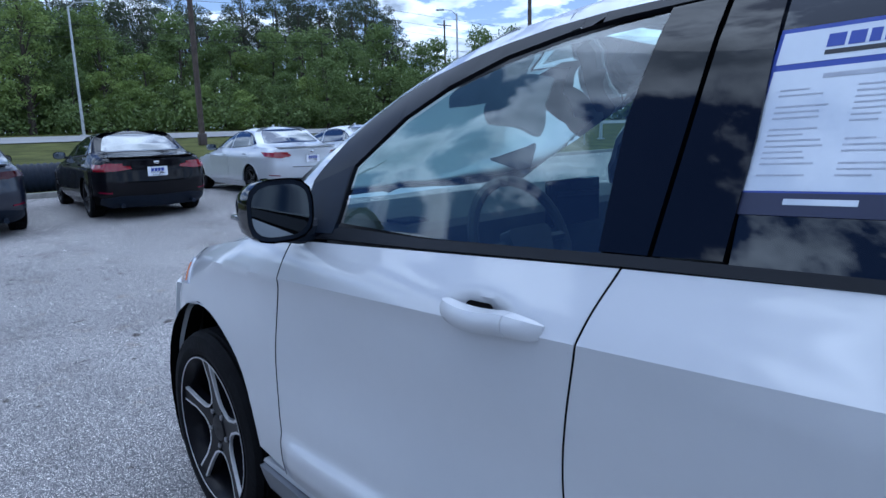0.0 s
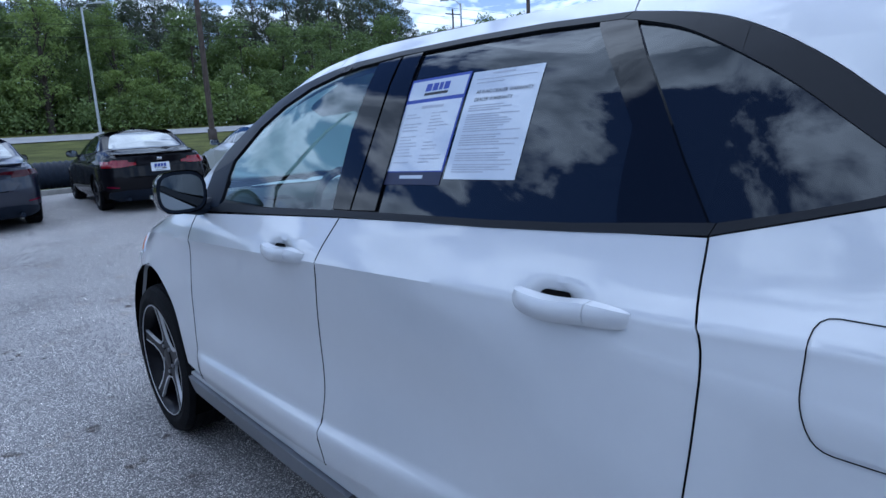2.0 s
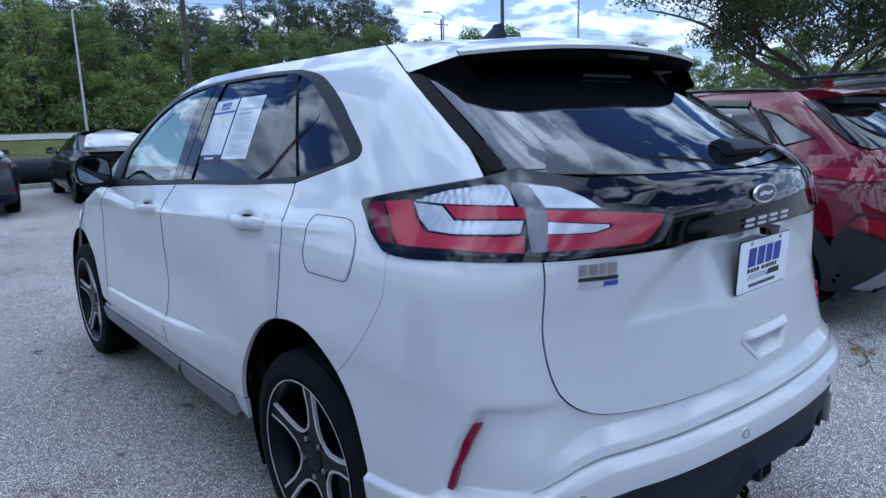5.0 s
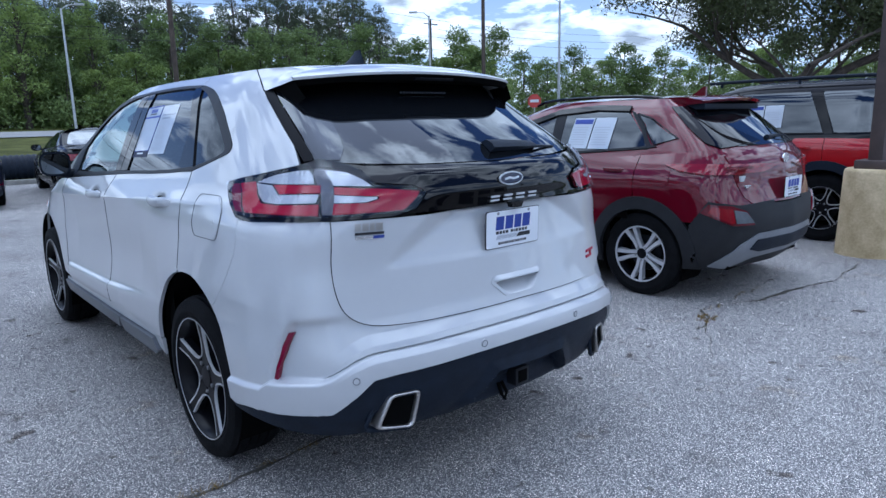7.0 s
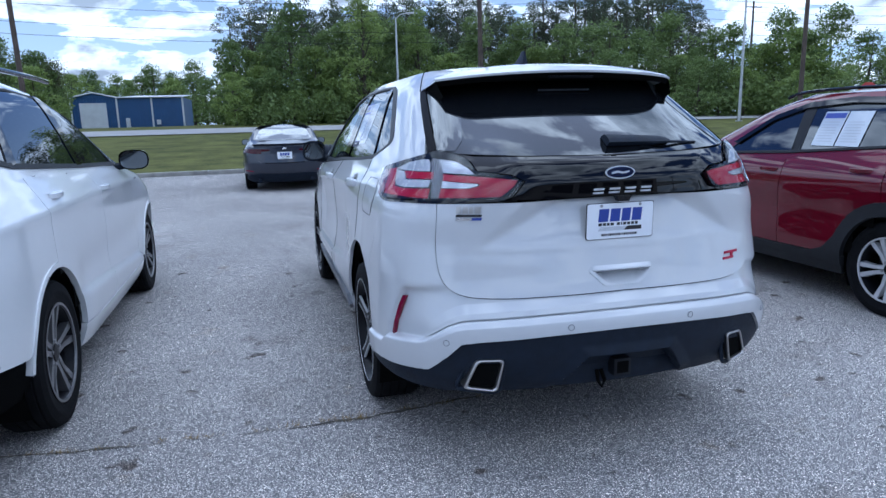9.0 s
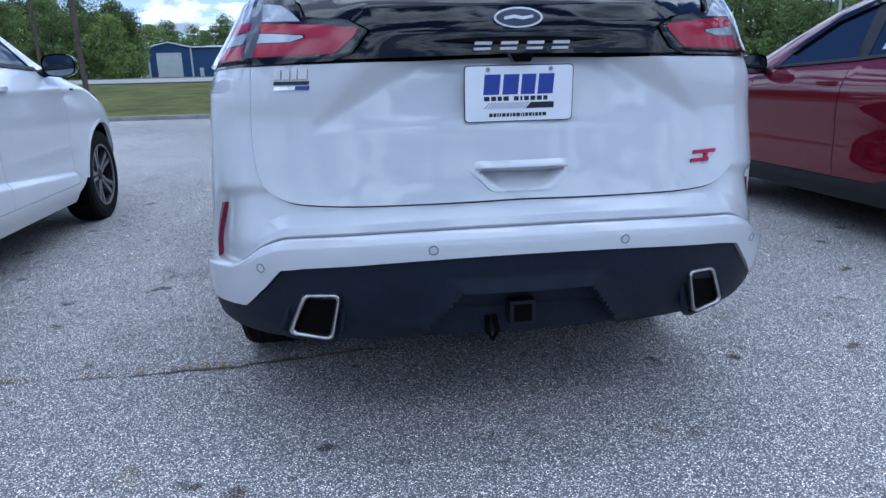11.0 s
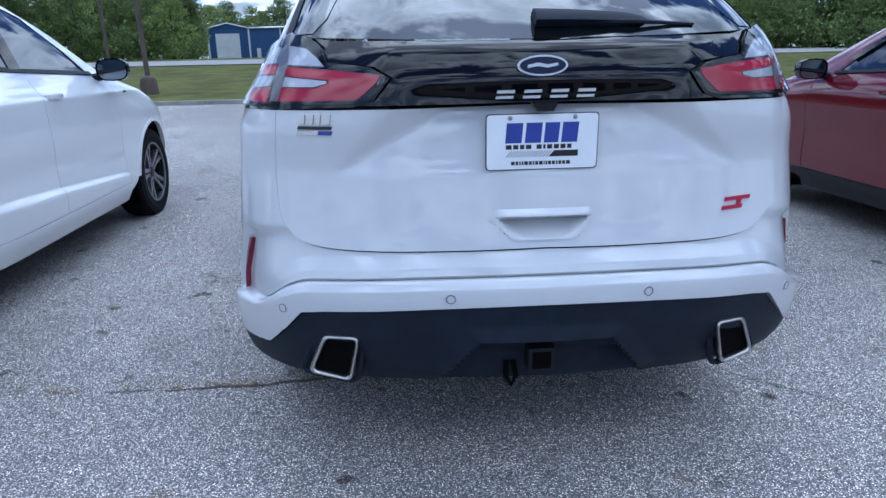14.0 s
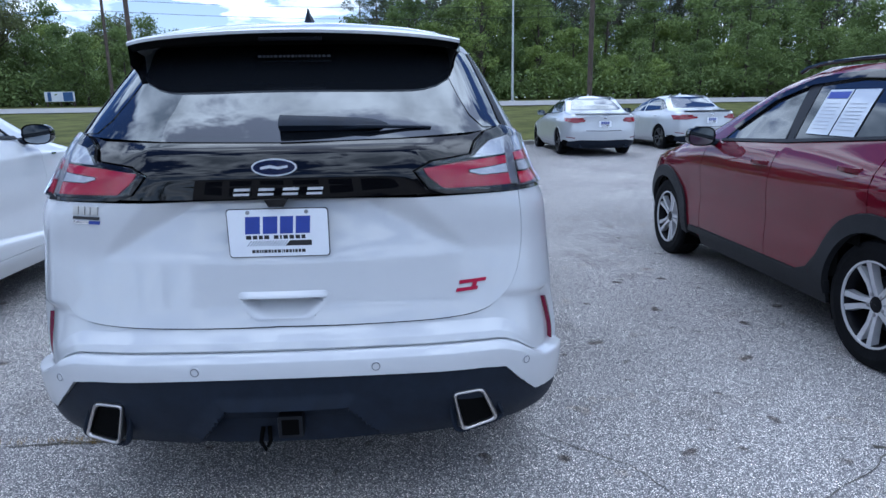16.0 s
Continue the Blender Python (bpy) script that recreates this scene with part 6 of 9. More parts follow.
def plate_sign(parent, m, name):
    """A dealer plate: white, framed, with blue blocks for its lettering and black lines."""
    bm = bmesh.new()
    prism(bm, rounded([(-0.155, 0), (0.155, 0), (0.155, 0.155), (-0.155, 0.155)], 0.012), 0.004, m)
    pl = part(name, bm, M["inkblack"], parent, "white dealer plate with blue blocks")
    bm = bmesh.new()
    prism(bm, rounded([(-0.1525, 0.0025), (0.1525, 0.0025), (0.1525, 0.1525), (-0.1525, 0.1525)], 0.011), 0.005, m)
    part("plate_face", bm, M["paper"], pl)
    letters = [[(x0, 0.075), (x0 + w, 0.075), (x0 + w, 0.130), (x0, 0.130)] for x0, w in ((-0.100, 0.045), (-0.046, 0.044), (0.006, 0.040), (0.054, 0.044))]
    for l in letters:
        bm = bmesh.new()
        prism(bm, [(x + (z - 0.1) * 0.08, z) for x, z in l], 0.0056, m)
        part("plate_block", bm, M["inkblue"], pl, "blue block")
    bm = bmesh.new()
    x = -0.10
    for w in (0.016, 0.014, 0.012, 0.015, 0.0, 0.014, 0.006, 0.014, 0.014, 0.014, 0.012):
        if w:
            prism(bm, [(x, 0.058), (x + w, 0.058), (x + w, 0.070), (x, 0.070)], 0.0056, m)
        x += w + 0.0045 if w else 0.010
    tagged(part("plate_line", bm, M["inkblack"], pl, "black line of blocks"), kind="stuff")
    bm = bmesh.new()
    for k in range(14):
        x = -0.10 + 0.0085 * k
        prism(bm, [(x, 0.036), (x + 0.004, 0.036), (x + 0.018, 0.053), (x + 0.014, 0.053)], 0.0056, m)
    tagged(part("plate_hatching", bm, M["ink"], pl, "grey hatching"), kind="stuff")
    bm = bmesh.new()
    prism(bm, [(0.018, 0.036), (0.10, 0.036), (0.10, 0.053), (0.034, 0.053)], 0.0056, m)
    part("plate_stripe", bm, M["inkblack"], pl, "dark stripe")
    bm = bmesh.new()
    x = -0.085
    for w in (0.010, 0.008, 0.004, 0.005, 0.010, 0.008, 0.005, 0.008, 0.010, 0.003, 0.005, 0.008, 0.008, 0.005, 0.008, 0.008, 0.011):
        prism(bm, [(x, 0.014), (x + w, 0.014), (x + w, 0.024), (x, 0.024)], 0.0056, m)
        x += w + 0.0025
    tagged(part("plate_line", bm, M["inkblack"], pl, "black line of blocks"), kind="stuff")
    for x in (-0.089, 0.089):
        bm = bmesh.new()
        lathe(bm, [(0.0065, 0.003), (0.0065, 0.0065), (0.004, 0.008), (0.0003, 0.008)], 10, m @ Matrix.Translation((x, 0.1435, 0)))
        part("plate_screw", bm, M["steel"], pl)
    return pl


hero_back()


def hero_top():
    """Roof, spoiler, bonnet, nose, inner shell and cabin."""
    arches = [(ARCH_R[0], ARCH_R[1]), (ARCH_F[0], ARCH_F[1])]
    keep = lambda c: True
    part("inner_shell", shell(hero, [0.20, 0.30, 0.37, 0.42, 0.5, 0.6, 0.7, 0.8, 0.9, 1.0, 1.06, 1.12], 0.055, lambda c: c.y > -0.55 or c.z > 0.37, arches, 0.42), M["dark"], SUV)
    bm = boxed(-0.62, 0.62, -0.75, 3.4, 0.26, 0.30)
    part("floor_pan", bm, M["dark"], SUV)
    # roof skin
    bm = bmesh.new()
    ys = np.linspace(-0.34, 1.60, 22)
    rows = []
    for y in ys:
        half = hero.side(y, 1.699)
        rows.append([bm.verts.new((half * k, y, 1.699 + 0.030 * (1 - abs(k) ** 2.3) * math.sin(math.pi * min(1, max(0, (y + 0.75) / 2.6))) ** 0.5 - (0.05 * max(0, (y - 1.0) / 0.7) ** 2))) for k in np.linspace(-1, 1, 17)])
    for a, b in zip(rows, rows[1:]):
        for i in range(16):
            bm.faces.new((a[i], a[i + 1], b[i + 1], b[i]))
    part("roof", bm, M["white"], SUV, "white roof", 60)
    bm = bmesh.new()
    rows = []
    for y in np.linspace(-0.30, 1.5, 8):
        half = hero.side(y, 1.66) - 0.03
        rows.append([bm.verts.new((half * k, y, 1.655 + 0.03 * (1 - k * k))) for k in np.linspace(-1, 1, 7)])
    for a, b in zip(rows, rows[1:]):
        for i in range(6):
            bm.faces.new((a[i], a[i + 1], b[i + 1], b[i]))
    part("headliner", bm, M["dash"], SUV)
    # windscreen
    ws = [(0.66, 1.16), (0.64, 1.35), (0.58, 1.55), (0.50, 1.66), (0, 1.68)]
    g = part("windscreen", sheet([(0, 1.13)] + ws + [(-x, z) for x, z in ws[::-1]][1:], hero.fore, 0.08, -0.004, 0.0), M["glass"], SUV, "windscreen")
    g.visible_shadow = False
    # bonnet
    bm = bmesh.new()
    rows = []
    for y in np.linspace(2.42, 3.58, 14):
        zed = np.interp(y, [2.2, 2.5, 2.8, 3.2, 3.42, 3.58], [1.128, 1.10, 1.047, 0.967, 0.902, 0.82])
        half = hero.side(y, zed)
        rows.append([bm.verts.new((half * k, y + 0.10 * (1 - k * k), zed + 0.055 * (1 - abs(k) ** 2.5) - 0.01 * abs(k) ** 8)) for k in np.linspace(-1, 1, 17)])
    for a, b in zip(rows, rows[1:]):
        for i in range(16):
            bm.faces.new((a[i], a[i + 1], b[i + 1], b[i]))
    part("bonnet", bm, M["white"], SUV, "white bonnet", 60)
    part("front_bumper", sheet([(-0.80, 0.36), (0.80, 0.36), (0.80, 0.80), (0.5, 0.84), (-0.5, 0.84), (-0.80, 0.80)], hero.fore, 0.08, 0.0, 0.02), M["white"], SUV)
    part("grille", sheet([(-0.5, 0.52), (0.5, 0.52), (0.56, 0.78), (-0.56, 0.78)], hero.fore, 0.08, 0.006, 0.012), M["gloss"], SUV, "gloss black grille")
    part("cowl", boxed(-0.70, 0.70, 2.36, 2.72, 1.06, 1.115, 0.01), M["plastic"], SUV)
    # spoiler
    w0 = hero.side(-0.33, 1.699)

    def lip(k):
        """The rear edge of the spoiler: half width, y and z."""
        return 0.612 * k, SPOILER_Y + 0.012 + 0.055 * k * k + 0.083 * k ** 8, SPOILER_Z - 0.030 * k * k

    bm = bmesh.new()
    rows = []
    for k in np.linspace(-1, 1, 25):
        xl, yl, zl = lip(k)
        zt = 1.699 + 0.030 * (1 - abs(k) ** 2.3) * 0.697
        prof = [(w0 * k, -0.33, zt)]
        for q in (0.3, 0.6, 0.85):
            prof.append((w0 * k + (xl - w0 * k) * q, -0.33 + (yl + 0.33) * q, zt + (zl - zt) * q + 0.014 * math.sin(math.pi * q)))
        prof += [(xl, yl + 0.012, zl + 0.004), (xl, yl, zl - 0.003), (xl, yl + 0.003, zl - 0.013)]
        rows.append([bm.verts.new(p) for p in prof])
    for a, b in zip(rows, rows[1:]):
        for i in range(6):
            bm.faces.new((a[i], a[i + 1], b[i + 1], b[i]))
    sp = part("spoiler", bm, M["white"], SUV, "white roof spoiler", 40)
    for sg in (-1, 1):
        on = lambda y, z: Vector((sg * hero.side(y, z), y, z))
        xl, yl, zl = lip(1.0)
        top = [(w0, -0.33, 1.699)] + [(w0 + (xl - w0) * q, -0.33 + (yl + 0.33) * q, 1.699 + (zl - 1.699) * q + 0.014 * math.sin(math.pi * q)) for q in (0.3, 0.6, 0.85)] + [(xl, yl + 0.012, zl + 0.004)]
        low = [on(-0.10, 1.699), on(-0.15, 1.678), on(-0.20, 1.655), on(-0.298, 1.596), Vector((sg * xl, yl + 0.003, zl - 0.013))]
        bm = bmesh.new()
        rows = []
        for a, b in zip(top, low):
            a = Vector((sg * a[0], a[1], a[2]))
            rows.append([bm.verts.new(a.lerp(b, q) if rows else on(-0.33 + 0.23 * q, 1.699)) for q in (0, 0.25, 0.5, 0.75, 1)])
        for a, b in zip(rows, rows[1:]):
            for i in range(4):
                bm.faces.new((a[i], a[i + 1], b[i + 1], b[i]))
        part("spoiler_cheek", bm, M["white"], sp, "white spoiler cheek", 60)
        bm = bmesh.new()
        tube(bm, [p + Vector((sg * 0.001, -0.001, 0.001)) for p in low[:4]], 0.0022, 6)
        part("spoiler_seam", bm, M["dark"], sp)
    bm = bmesh.new()
    rows = []
    for k in np.linspace(-1, 1, 25):
        xl, yl, zl = lip(k)
        prof = [(xl * 0.995, yl + 0.004, zl - 0.012), (xl * 0.985, yl + 0.02, zl - 0.036), (xl * 0.975, -0.50 + 0.06 * k * k, 1.632 - 0.006 * k * k), (0.57 * k, -0.36, 1.632)]
        rows.append([bm.verts.new(p) for p in prof])
    for a, b in zip(rows, rows[1:]):
        for i in range(3):
            bm.faces.new((a[i], a[i + 1], b[i + 1], b[i]))
    for sg, row in ((-1, rows[0]), (1, rows[-1])):
        x0 = row[0].co.x
        foot = [bm.verts.new(p) for p in ((sg * 0.588, -0.555, 1.560), (sg * 0.590, -0.48, 1.530), (sg * 0.603, -0.36, 1.575), (sg * 0.616, -0.300, 1.600))]
        bm.faces.new((row[0], foot[0], foot[1], foot[2], foot[3]))
    part("spoiler_underside", bm, M["dark"], sp, "black spoiler underside", 40)
    part("brake_light", boxed(-0.11, 0.11, SPOILER_Y + 0.012, SPOILER_Y + 0.03, SPOILER_Z - 0.040, SPOILER_Z - 0.028, 0.003), M["seal"], sp, "high brake light")
    bm = bmesh.new()
    x = -0.130
    for w in (0.012, 0.010, 0.009, 0.008, 0.013, 0.011, 0.009, 0.012, 0.010, 0.006, 0.011, 0.009, 0.012, 0.008, 0.010, 0.009, 0.012, 0.014):
        y, z = hero.rear(x, 1.580) - 0.004, 1.580
        box(bm, x, x + w, y - 0.0012, y, z, z + 0.008)
        x += w + 0.0045
    tagged(part("pale_marks", bm, M["faint"], sp, "pale line of small marks"), kind="stuff")
    # antenna fin
    bm = bmesh.new()
    rows = []
    for k in np.linspace(0, 1, 7):
        z = 1.735 + 0.075 * k
        half = 0.034 * (1 - k) ** 1.2 + 0.003
        a, b = 0.03 + 0.16 * (1 - k) ** 1.5 - 0.07, -0.10 + 0.01 * k
        rows.append([bm.verts.new(p) for p in ((0, a, z), (half, a * 0.4 + b * 0.6, z), (half * 0.5, b, z), (-half * 0.5, b, z), (-half, a * 0.4 + b * 0.6, z))])
    for a, b in zip(rows, rows[1:]):
        for i in range(5):
            j = (i + 1) % 5
            bm.faces.new((a[i], a[j], b[j], b[i]))
    bm.faces.new(rows[-1])
    part("antenna_fin", bm, M["plastic"], SUV, "black antenna fin", 60)
    # cabin
    part("dashboard", boxed(-0.68, 0.68, 1.95, 2.55, 0.85, 1.17, 0.05, 3), M["dash"], SUV, "dark grey dashboard")
    part("centre_screen", boxed(-0.13, 0.13, 1.90, 1.93, 1.10, 1.25, 0.01), M["gloss"], SUV)
    bm = bmesh.new()
    for k in range(7):
        box(bm, -0.66, -0.57, 1.985 + 0.012 * k, 1.991 + 0.012 * k, 1.168, 1.176, 0.001, 1)
    part("air_vent", bm, M["plastic"], SUV)
    m = Matrix.Translation((-0.38, 1.80, 1.10)) @ Matrix.Rotation(radians(68), 4, "X")
    bm = bmesh.new()
    ring = [m @ Vector((0.185 * math.cos(a), 0.185 * math.sin(a), 0)) for a in np.linspace(0, 2 * math.pi, 33)]
    tube(bm, ring, 0.016, 8, cap=False)
    sw = part("steering_wheel", bm, M["seat"], SUV, "dark steering wheel")
    bm = bmesh.new()
    prism(bm, rounded([(-0.07, -0.07), (0.07, -0.07), (0.09, 0.04), (-0.09, 0.04)], 0.03), 0.04, m)
    for a in (0, 180, 270):
        tube(bm, [m @ Vector((0.05 * math.cos(radians(a)), 0.05 * math.sin(radians(a)), 0.01)), m @ Vector((0.18 * math.cos(radians(a)), 0.18 * math.sin(radians(a)), 0))], 0.014, 6)
    part("wheel_boss", bm, M["dash"], sw)
    for sx in (-0.38, 0.38):
        for y0, nm in ((1.0, "front_seat"), (0.05, "rear_seat")):
            bm = bmesh.new()
            box(bm, sx - 0.25, sx + 0.25, y0, y0 + 0.52, 0.60, 0.76, 0.06, 3)
            st = part(nm, bm, M["seat"], SUV, "dark leather seat")
            bm = boxed(sx - 0.24, sx + 0.24, -0.08, 0.08, 0, 0.62, 0.06, 3)
            bmesh.ops.transform(bm, matrix=Matrix.Translation((0, y0 + 0.02, 0.70)) @ Matrix.Rotation(radians(16), 4, "X"), verts=bm.verts[:])
            part("backrest", bm, M["seat"], st)
            bm = boxed(sx - 0.13, sx + 0.13, -0.05, 0.05, 0, 0.17, 0.04, 3)
            bmesh.ops.transform(bm, matrix=Matrix.Translation((0, y0 - 0.16, 1.33)) @ Matrix.Rotation(radians(10), 4, "X"), verts=bm.verts[:])
            part("headrest", bm, M["seat"], st)


SPOILER_Y, SPOILER_Z = -0.66, 1.672
hero_top()


# ---------------------------------------------------------------- other parked vehicles
class Car:
    """A parked car built on its own Skin; origin on the ground under the middle of the rear axle, nose along +y."""

    grid = 0.07

    def __init__(self, name, label, m, skin, paint, seams, belt, hood, deck, arch_rear, arch_front, sill, top, crown, cladding=None, upper=None, group=""):
        self.root = thing(name, label, "car", m, group)
        self.skin, self.paint, self.cladding = skin, paint, cladding
        self.seams, self.belt, self.hood, self.deck, self.sill = seams, belt, hood, deck, sill
        self.ar, self.af, self.top = arch_rear, arch_front, top
        arches = [arch_rear[:2], arch_front[:2]]
        z0 = sill + 0.03
        levels = list(np.arange(z0, self.bz(1.0) + 0.02, 0.07))
        part("inner_shell", shell(skin, levels, 0.02, None, arches, arch_rear[2] - 0.01), M["dark"], self.root)
        part("floor_pan", boxed(-0.62, 0.62, -0.6, 3.1, z0, z0 + 0.03), M["dark"], self.root)
        cut_z = min(p[1] for p in hood)
        levels = sorted(set(np.round(np.concatenate([np.arange(cut_z - 0.02, top, 0.025), [top]]), 4)))
        part("upper_body", shell(skin, levels, 0.0, lambda c: c.z > self.cut(c.y) - 0.012, lid=crown), upper or paint, self.root, "", 30)

    def bz(self, y):
        return float(np.interp(y, [p[0] for p in self.belt], [p[1] for p in self.belt]))

    def cut(self, y):
        pts = sorted(self.deck + self.belt + self.hood)
        return float(np.interp(y, [p[0] for p in pts], [p[1] for p in pts]))

    def flank(self, name, poly, mat, sign, offset=0.0, depth=0.014, label="", parent=None, res=None, extra=None):
        return part(name, sheet(self.skin.flank(poly, sign), self.skin.wrap, res or self.grid, offset, depth, extra), mat, parent or self.root, label)

    def tail(self, name, poly, mat, offset=0.0, depth=0.014, label="", parent=None, res=0.06, extra=None):
        return part(name, sheet(self.skin.tail(poly), self.skin.wrap, res, offset, depth, extra), mat, parent or self.root, label)

    def sides(self, door_low, nose_y, rear_bumper, windows, wheel, handles, mirror, fender_front=None):
        """Doors, fenders, quarters, windows, wheels on both sides."""
        ya, yb, yc = self.seams
        ar, af, sill = self.ar, self.af, self.sill
        for sign in (-1, 1):
            P = self.paint
            f_top = [p for p in self.hood if p[0] > ya + 0.02]
            self.flank("front_fender", [(ya, self.bz(ya))] + [(ya + 0.03, 0.7), (ya, sill + 0.05)] + [q for q in arc(af[0], af[1], af[2], 176, 4, 18)] + [(af[0] + af[2] + 0.02, sill), (nose_y - 0.10, sill + 0.02), (nose_y, 0.45), (nose_y, f_top[-1][1] if f_top[-1][0] >= nose_y else self.cut(nose_y))] + [q for q in f_top[::-1] if q[0] < nose_y], P, sign)
            g = 0.003
            self.flank("front_door", [(ya - g, self.bz(ya)), (ya + 0.03 - g, 0.7), (ya - g, door_low), (yb + g, door_low), (yb + 0.03 + g, 0.65), (yb + g, self.bz(yb))], P, sign)
            top_of_arch = (yc, ar[1] + math.sqrt(ar[2] ** 2 - (yc - ar[0]) ** 2))
            ra = [q for q in arc(ar[0], ar[1], ar[2], 2, 88, 12) if q[0] > yc + 0.01 and q[1] > door_low] + [(yc + g, top_of_arch[1])]
            low = ra[0][0] + 0.02 if ra else yc
            self.flank("rear_door", [(yb - g, self.bz(yb)), (yb + 0.03 - g, 0.65), (yb - g, door_low), (low, door_low)] + ra + [(yc + g, self.bz(yc))], P, sign)
            self.flank("sill", [(ya + 0.02, sill), (ya + 0.02, door_low - 0.004), (ar[0] + ar[2] - 0.02, door_low - 0.004), (ar[0] + ar[2], sill)], self.cladding or P, sign, 0.004, 0.03)
            arch_top = [(yc - g, top_of_arch[1])] + [q for q in arc(ar[0], ar[1], ar[2], 88, 178, 14) if q[0] < yc - 0.01 and q[1] > rear_bumper[0][1]]
            deck = [p for p in self.deck if p[0] < yc - 0.01]
            self.flank("quarter_panel", [(yc - g, self.bz(yc))] + arch_top + rear_bumper + deck, P, sign)
            if self.cladding:
                for a in (ar, af):
                    ring = arc(a[0], a[1], a[2] + 0.085, -8, 188, 22)
                    self.flank("arch_cladding", arc(a[0], a[1], a[2] - 0.012, 188, -8, 22) + ring, self.cladding, sign, 0.018, 0.04, "grey plastic wheel arch")
            else:
                for a in (ar, af):
                    self.flank("arch_lip", arc(a[0], a[1], a[2] - 0.012, 178, 2, 22) + arc(a[0], a[1], a[2] + 0.012, 2, 178, 22), P, sign, 0.006, 0.03)
            for nm, poly, mat in windows:
                w = self.flank(nm, poly, mat, sign, 0.005, 0.008, "dark reflecting window glass")
                c = len(poly)
                bm = bmesh.new()
                loop = self.skin.flank(poly + poly[:1], sign)
                tube(bm, [self.skin.wrap(*q) for q in loop], 0.011, 6, cap=False)
                part("window_frame", bm, M["trim"], w)
            for y, z in handles:
                bm = bmesh.new()
                rows = []
                for k in np.linspace(0, 1, 9):
                    yy = y + 0.10 - 0.2 * k
                    lift = 0.03 * math.sin(math.pi * k) ** 0.5
                    b = self.skin.side(yy, z)
                    rows.append([bm.verts.new((sign * (b + dx), yy, z + dz)) for dx, dz in ((-0.005, -0.013), (lift, -0.012), (lift, 0.010), (-0.005, 0.013))])
                for a, b in zip(rows, rows[1:]):
                    for i in range(3):
                        bm.faces.new((a[i], a[i + 1], b[i + 1], b[i]))
                part("door_handle", bm, P, self.root, "", 40)
            my, mz, mc = mirror
            bm = bmesh.new()
            rows = []
            cx = self.skin.side(my, mz) + 0.13
            for k in np.linspace(0, 1, 7):
                sc = math.sqrt(max(0.03, 1 - (k * 0.95) ** 2.5))
                rows.append([bm.verts.new((sign * (cx + 0.105 * sc * math.copysign(abs(math.cos(a)) ** 0.7, math.cos(a))), my + 0.15 * k, mz + 0.045 + 0.072 * sc * math.copysign(abs(math.sin(a)) ** 0.7, math.sin(a)))) for a in np.linspace(0, 2 * math.pi, 16, endpoint=False)])
            for a, b in zip(rows, rows[1:]):
                for i in range(16):
                    bm.faces.new((a[i], a[(i + 1) % 16], b[(i + 1) % 16], b[i]))
            bm.faces.new(rows[-1])
            mr = part("door_mirror", bm, mc, self.root, "", 40)
            bm = bmesh.new()
            bm.faces.new([bm.verts.new((sign * (cx + 0.095 * math.copysign(abs(math.cos(a)) ** 0.7, math.cos(a))), my + 0.004, mz + 0.045 + 0.064 * math.copysign(abs(math.sin(a)) ** 0.7, math.sin(a)))) for a in np.linspace(0, 2 * math.pi, 16, endpoint=False)])
            part("mirror_glass", bm, M["mirror"], mr)
            bm = bmesh.new()
            tube(bm, [(sign * (cx - 0.16), my + 0.04, mz - 0.01), (sign * (cx - 0.06), my + 0.05, mz + 0.01)], 0.028, 8)
            part("mirror_foot", bm, M["plastic"], mr)
            r, wd, rim, style, bright, dark, n = wheel
            for y in (0.0, self.af[0]):
                make_wheel(self.root, Vector((sign * (self.skin.side(y, 0.5) - wd / 2 - 0.02), y, r - 0.008)), sign, r, wd, rim, style, bright, dark, n, 10 + 25 * (y > 1))
                bm = bmesh.new()
                wheel_well(bm, lambda u, z: sign * (min(self.skin.side(u, z), self.skin.side(y, 0.5)) - 0.03), y, self.ar[1], self.ar[2], sign)
                part("wheel_well", bm, M["dark"], self.root)

    def glassy(self, front, back):
        if front:
            part("windscreen", sheet(front, self.skin.fore, (0.08, 0.0125), 0.005, 0.008), M["darkglass"], self.root, "windscreen")
        if back:
            self.tail("back_window", back, M["darkglass"], 0.005, 0.008, "dark back glass", None, (0.06, 0.0125))


def both(pts):
    """Mirror a right-hand half outline (x, z), from the bottom middle up to the top middle."""
    return pts + [(-x, z) for x, z in pts[::-1]]


def sticker_pair(car, sign, y, z, w=0.205, h=0.25):
    """Two price sheets inside a side window."""
    sk = car.skin
    for dy, mat in ((0, "sleeve"), (-w - 0.012, "sleeve")):
        p = [(y + dy, z), (y + dy - w, z), (y + dy - w, z + h), (y + dy, z + h)]
        sh = car.flank("price_sheet", p, M[mat], sign, 0.012, 0.001, "white printed sheet", None, 0.1)
        if dy == 0:
            car.flank("sheet_header", [(y - 0.01, z + h - 0.05), (y - w + 0.01, z + h - 0.05), (y - w + 0.01, z + h - 0.012), (y - 0.01, z + h - 0.012)], M["inkblue"], sign, 0.014, 0.001, "blue header", sh, 0.1)
        for k in range(8):
            zz = z + 0.03 + k * 0.02
            car.flank("sheet_line", [(y + dy - 0.02, zz), (y + dy - w + 0.03 + 0.01 * (k % 3), zz), (y + dy - w + 0.03 + 0.01 * (k % 3), zz + 0.004), (y + dy - 0.02, zz + 0.004)], M["ink"], sign, 0.0138, 0.0005, "grey line", sh, 0.1)


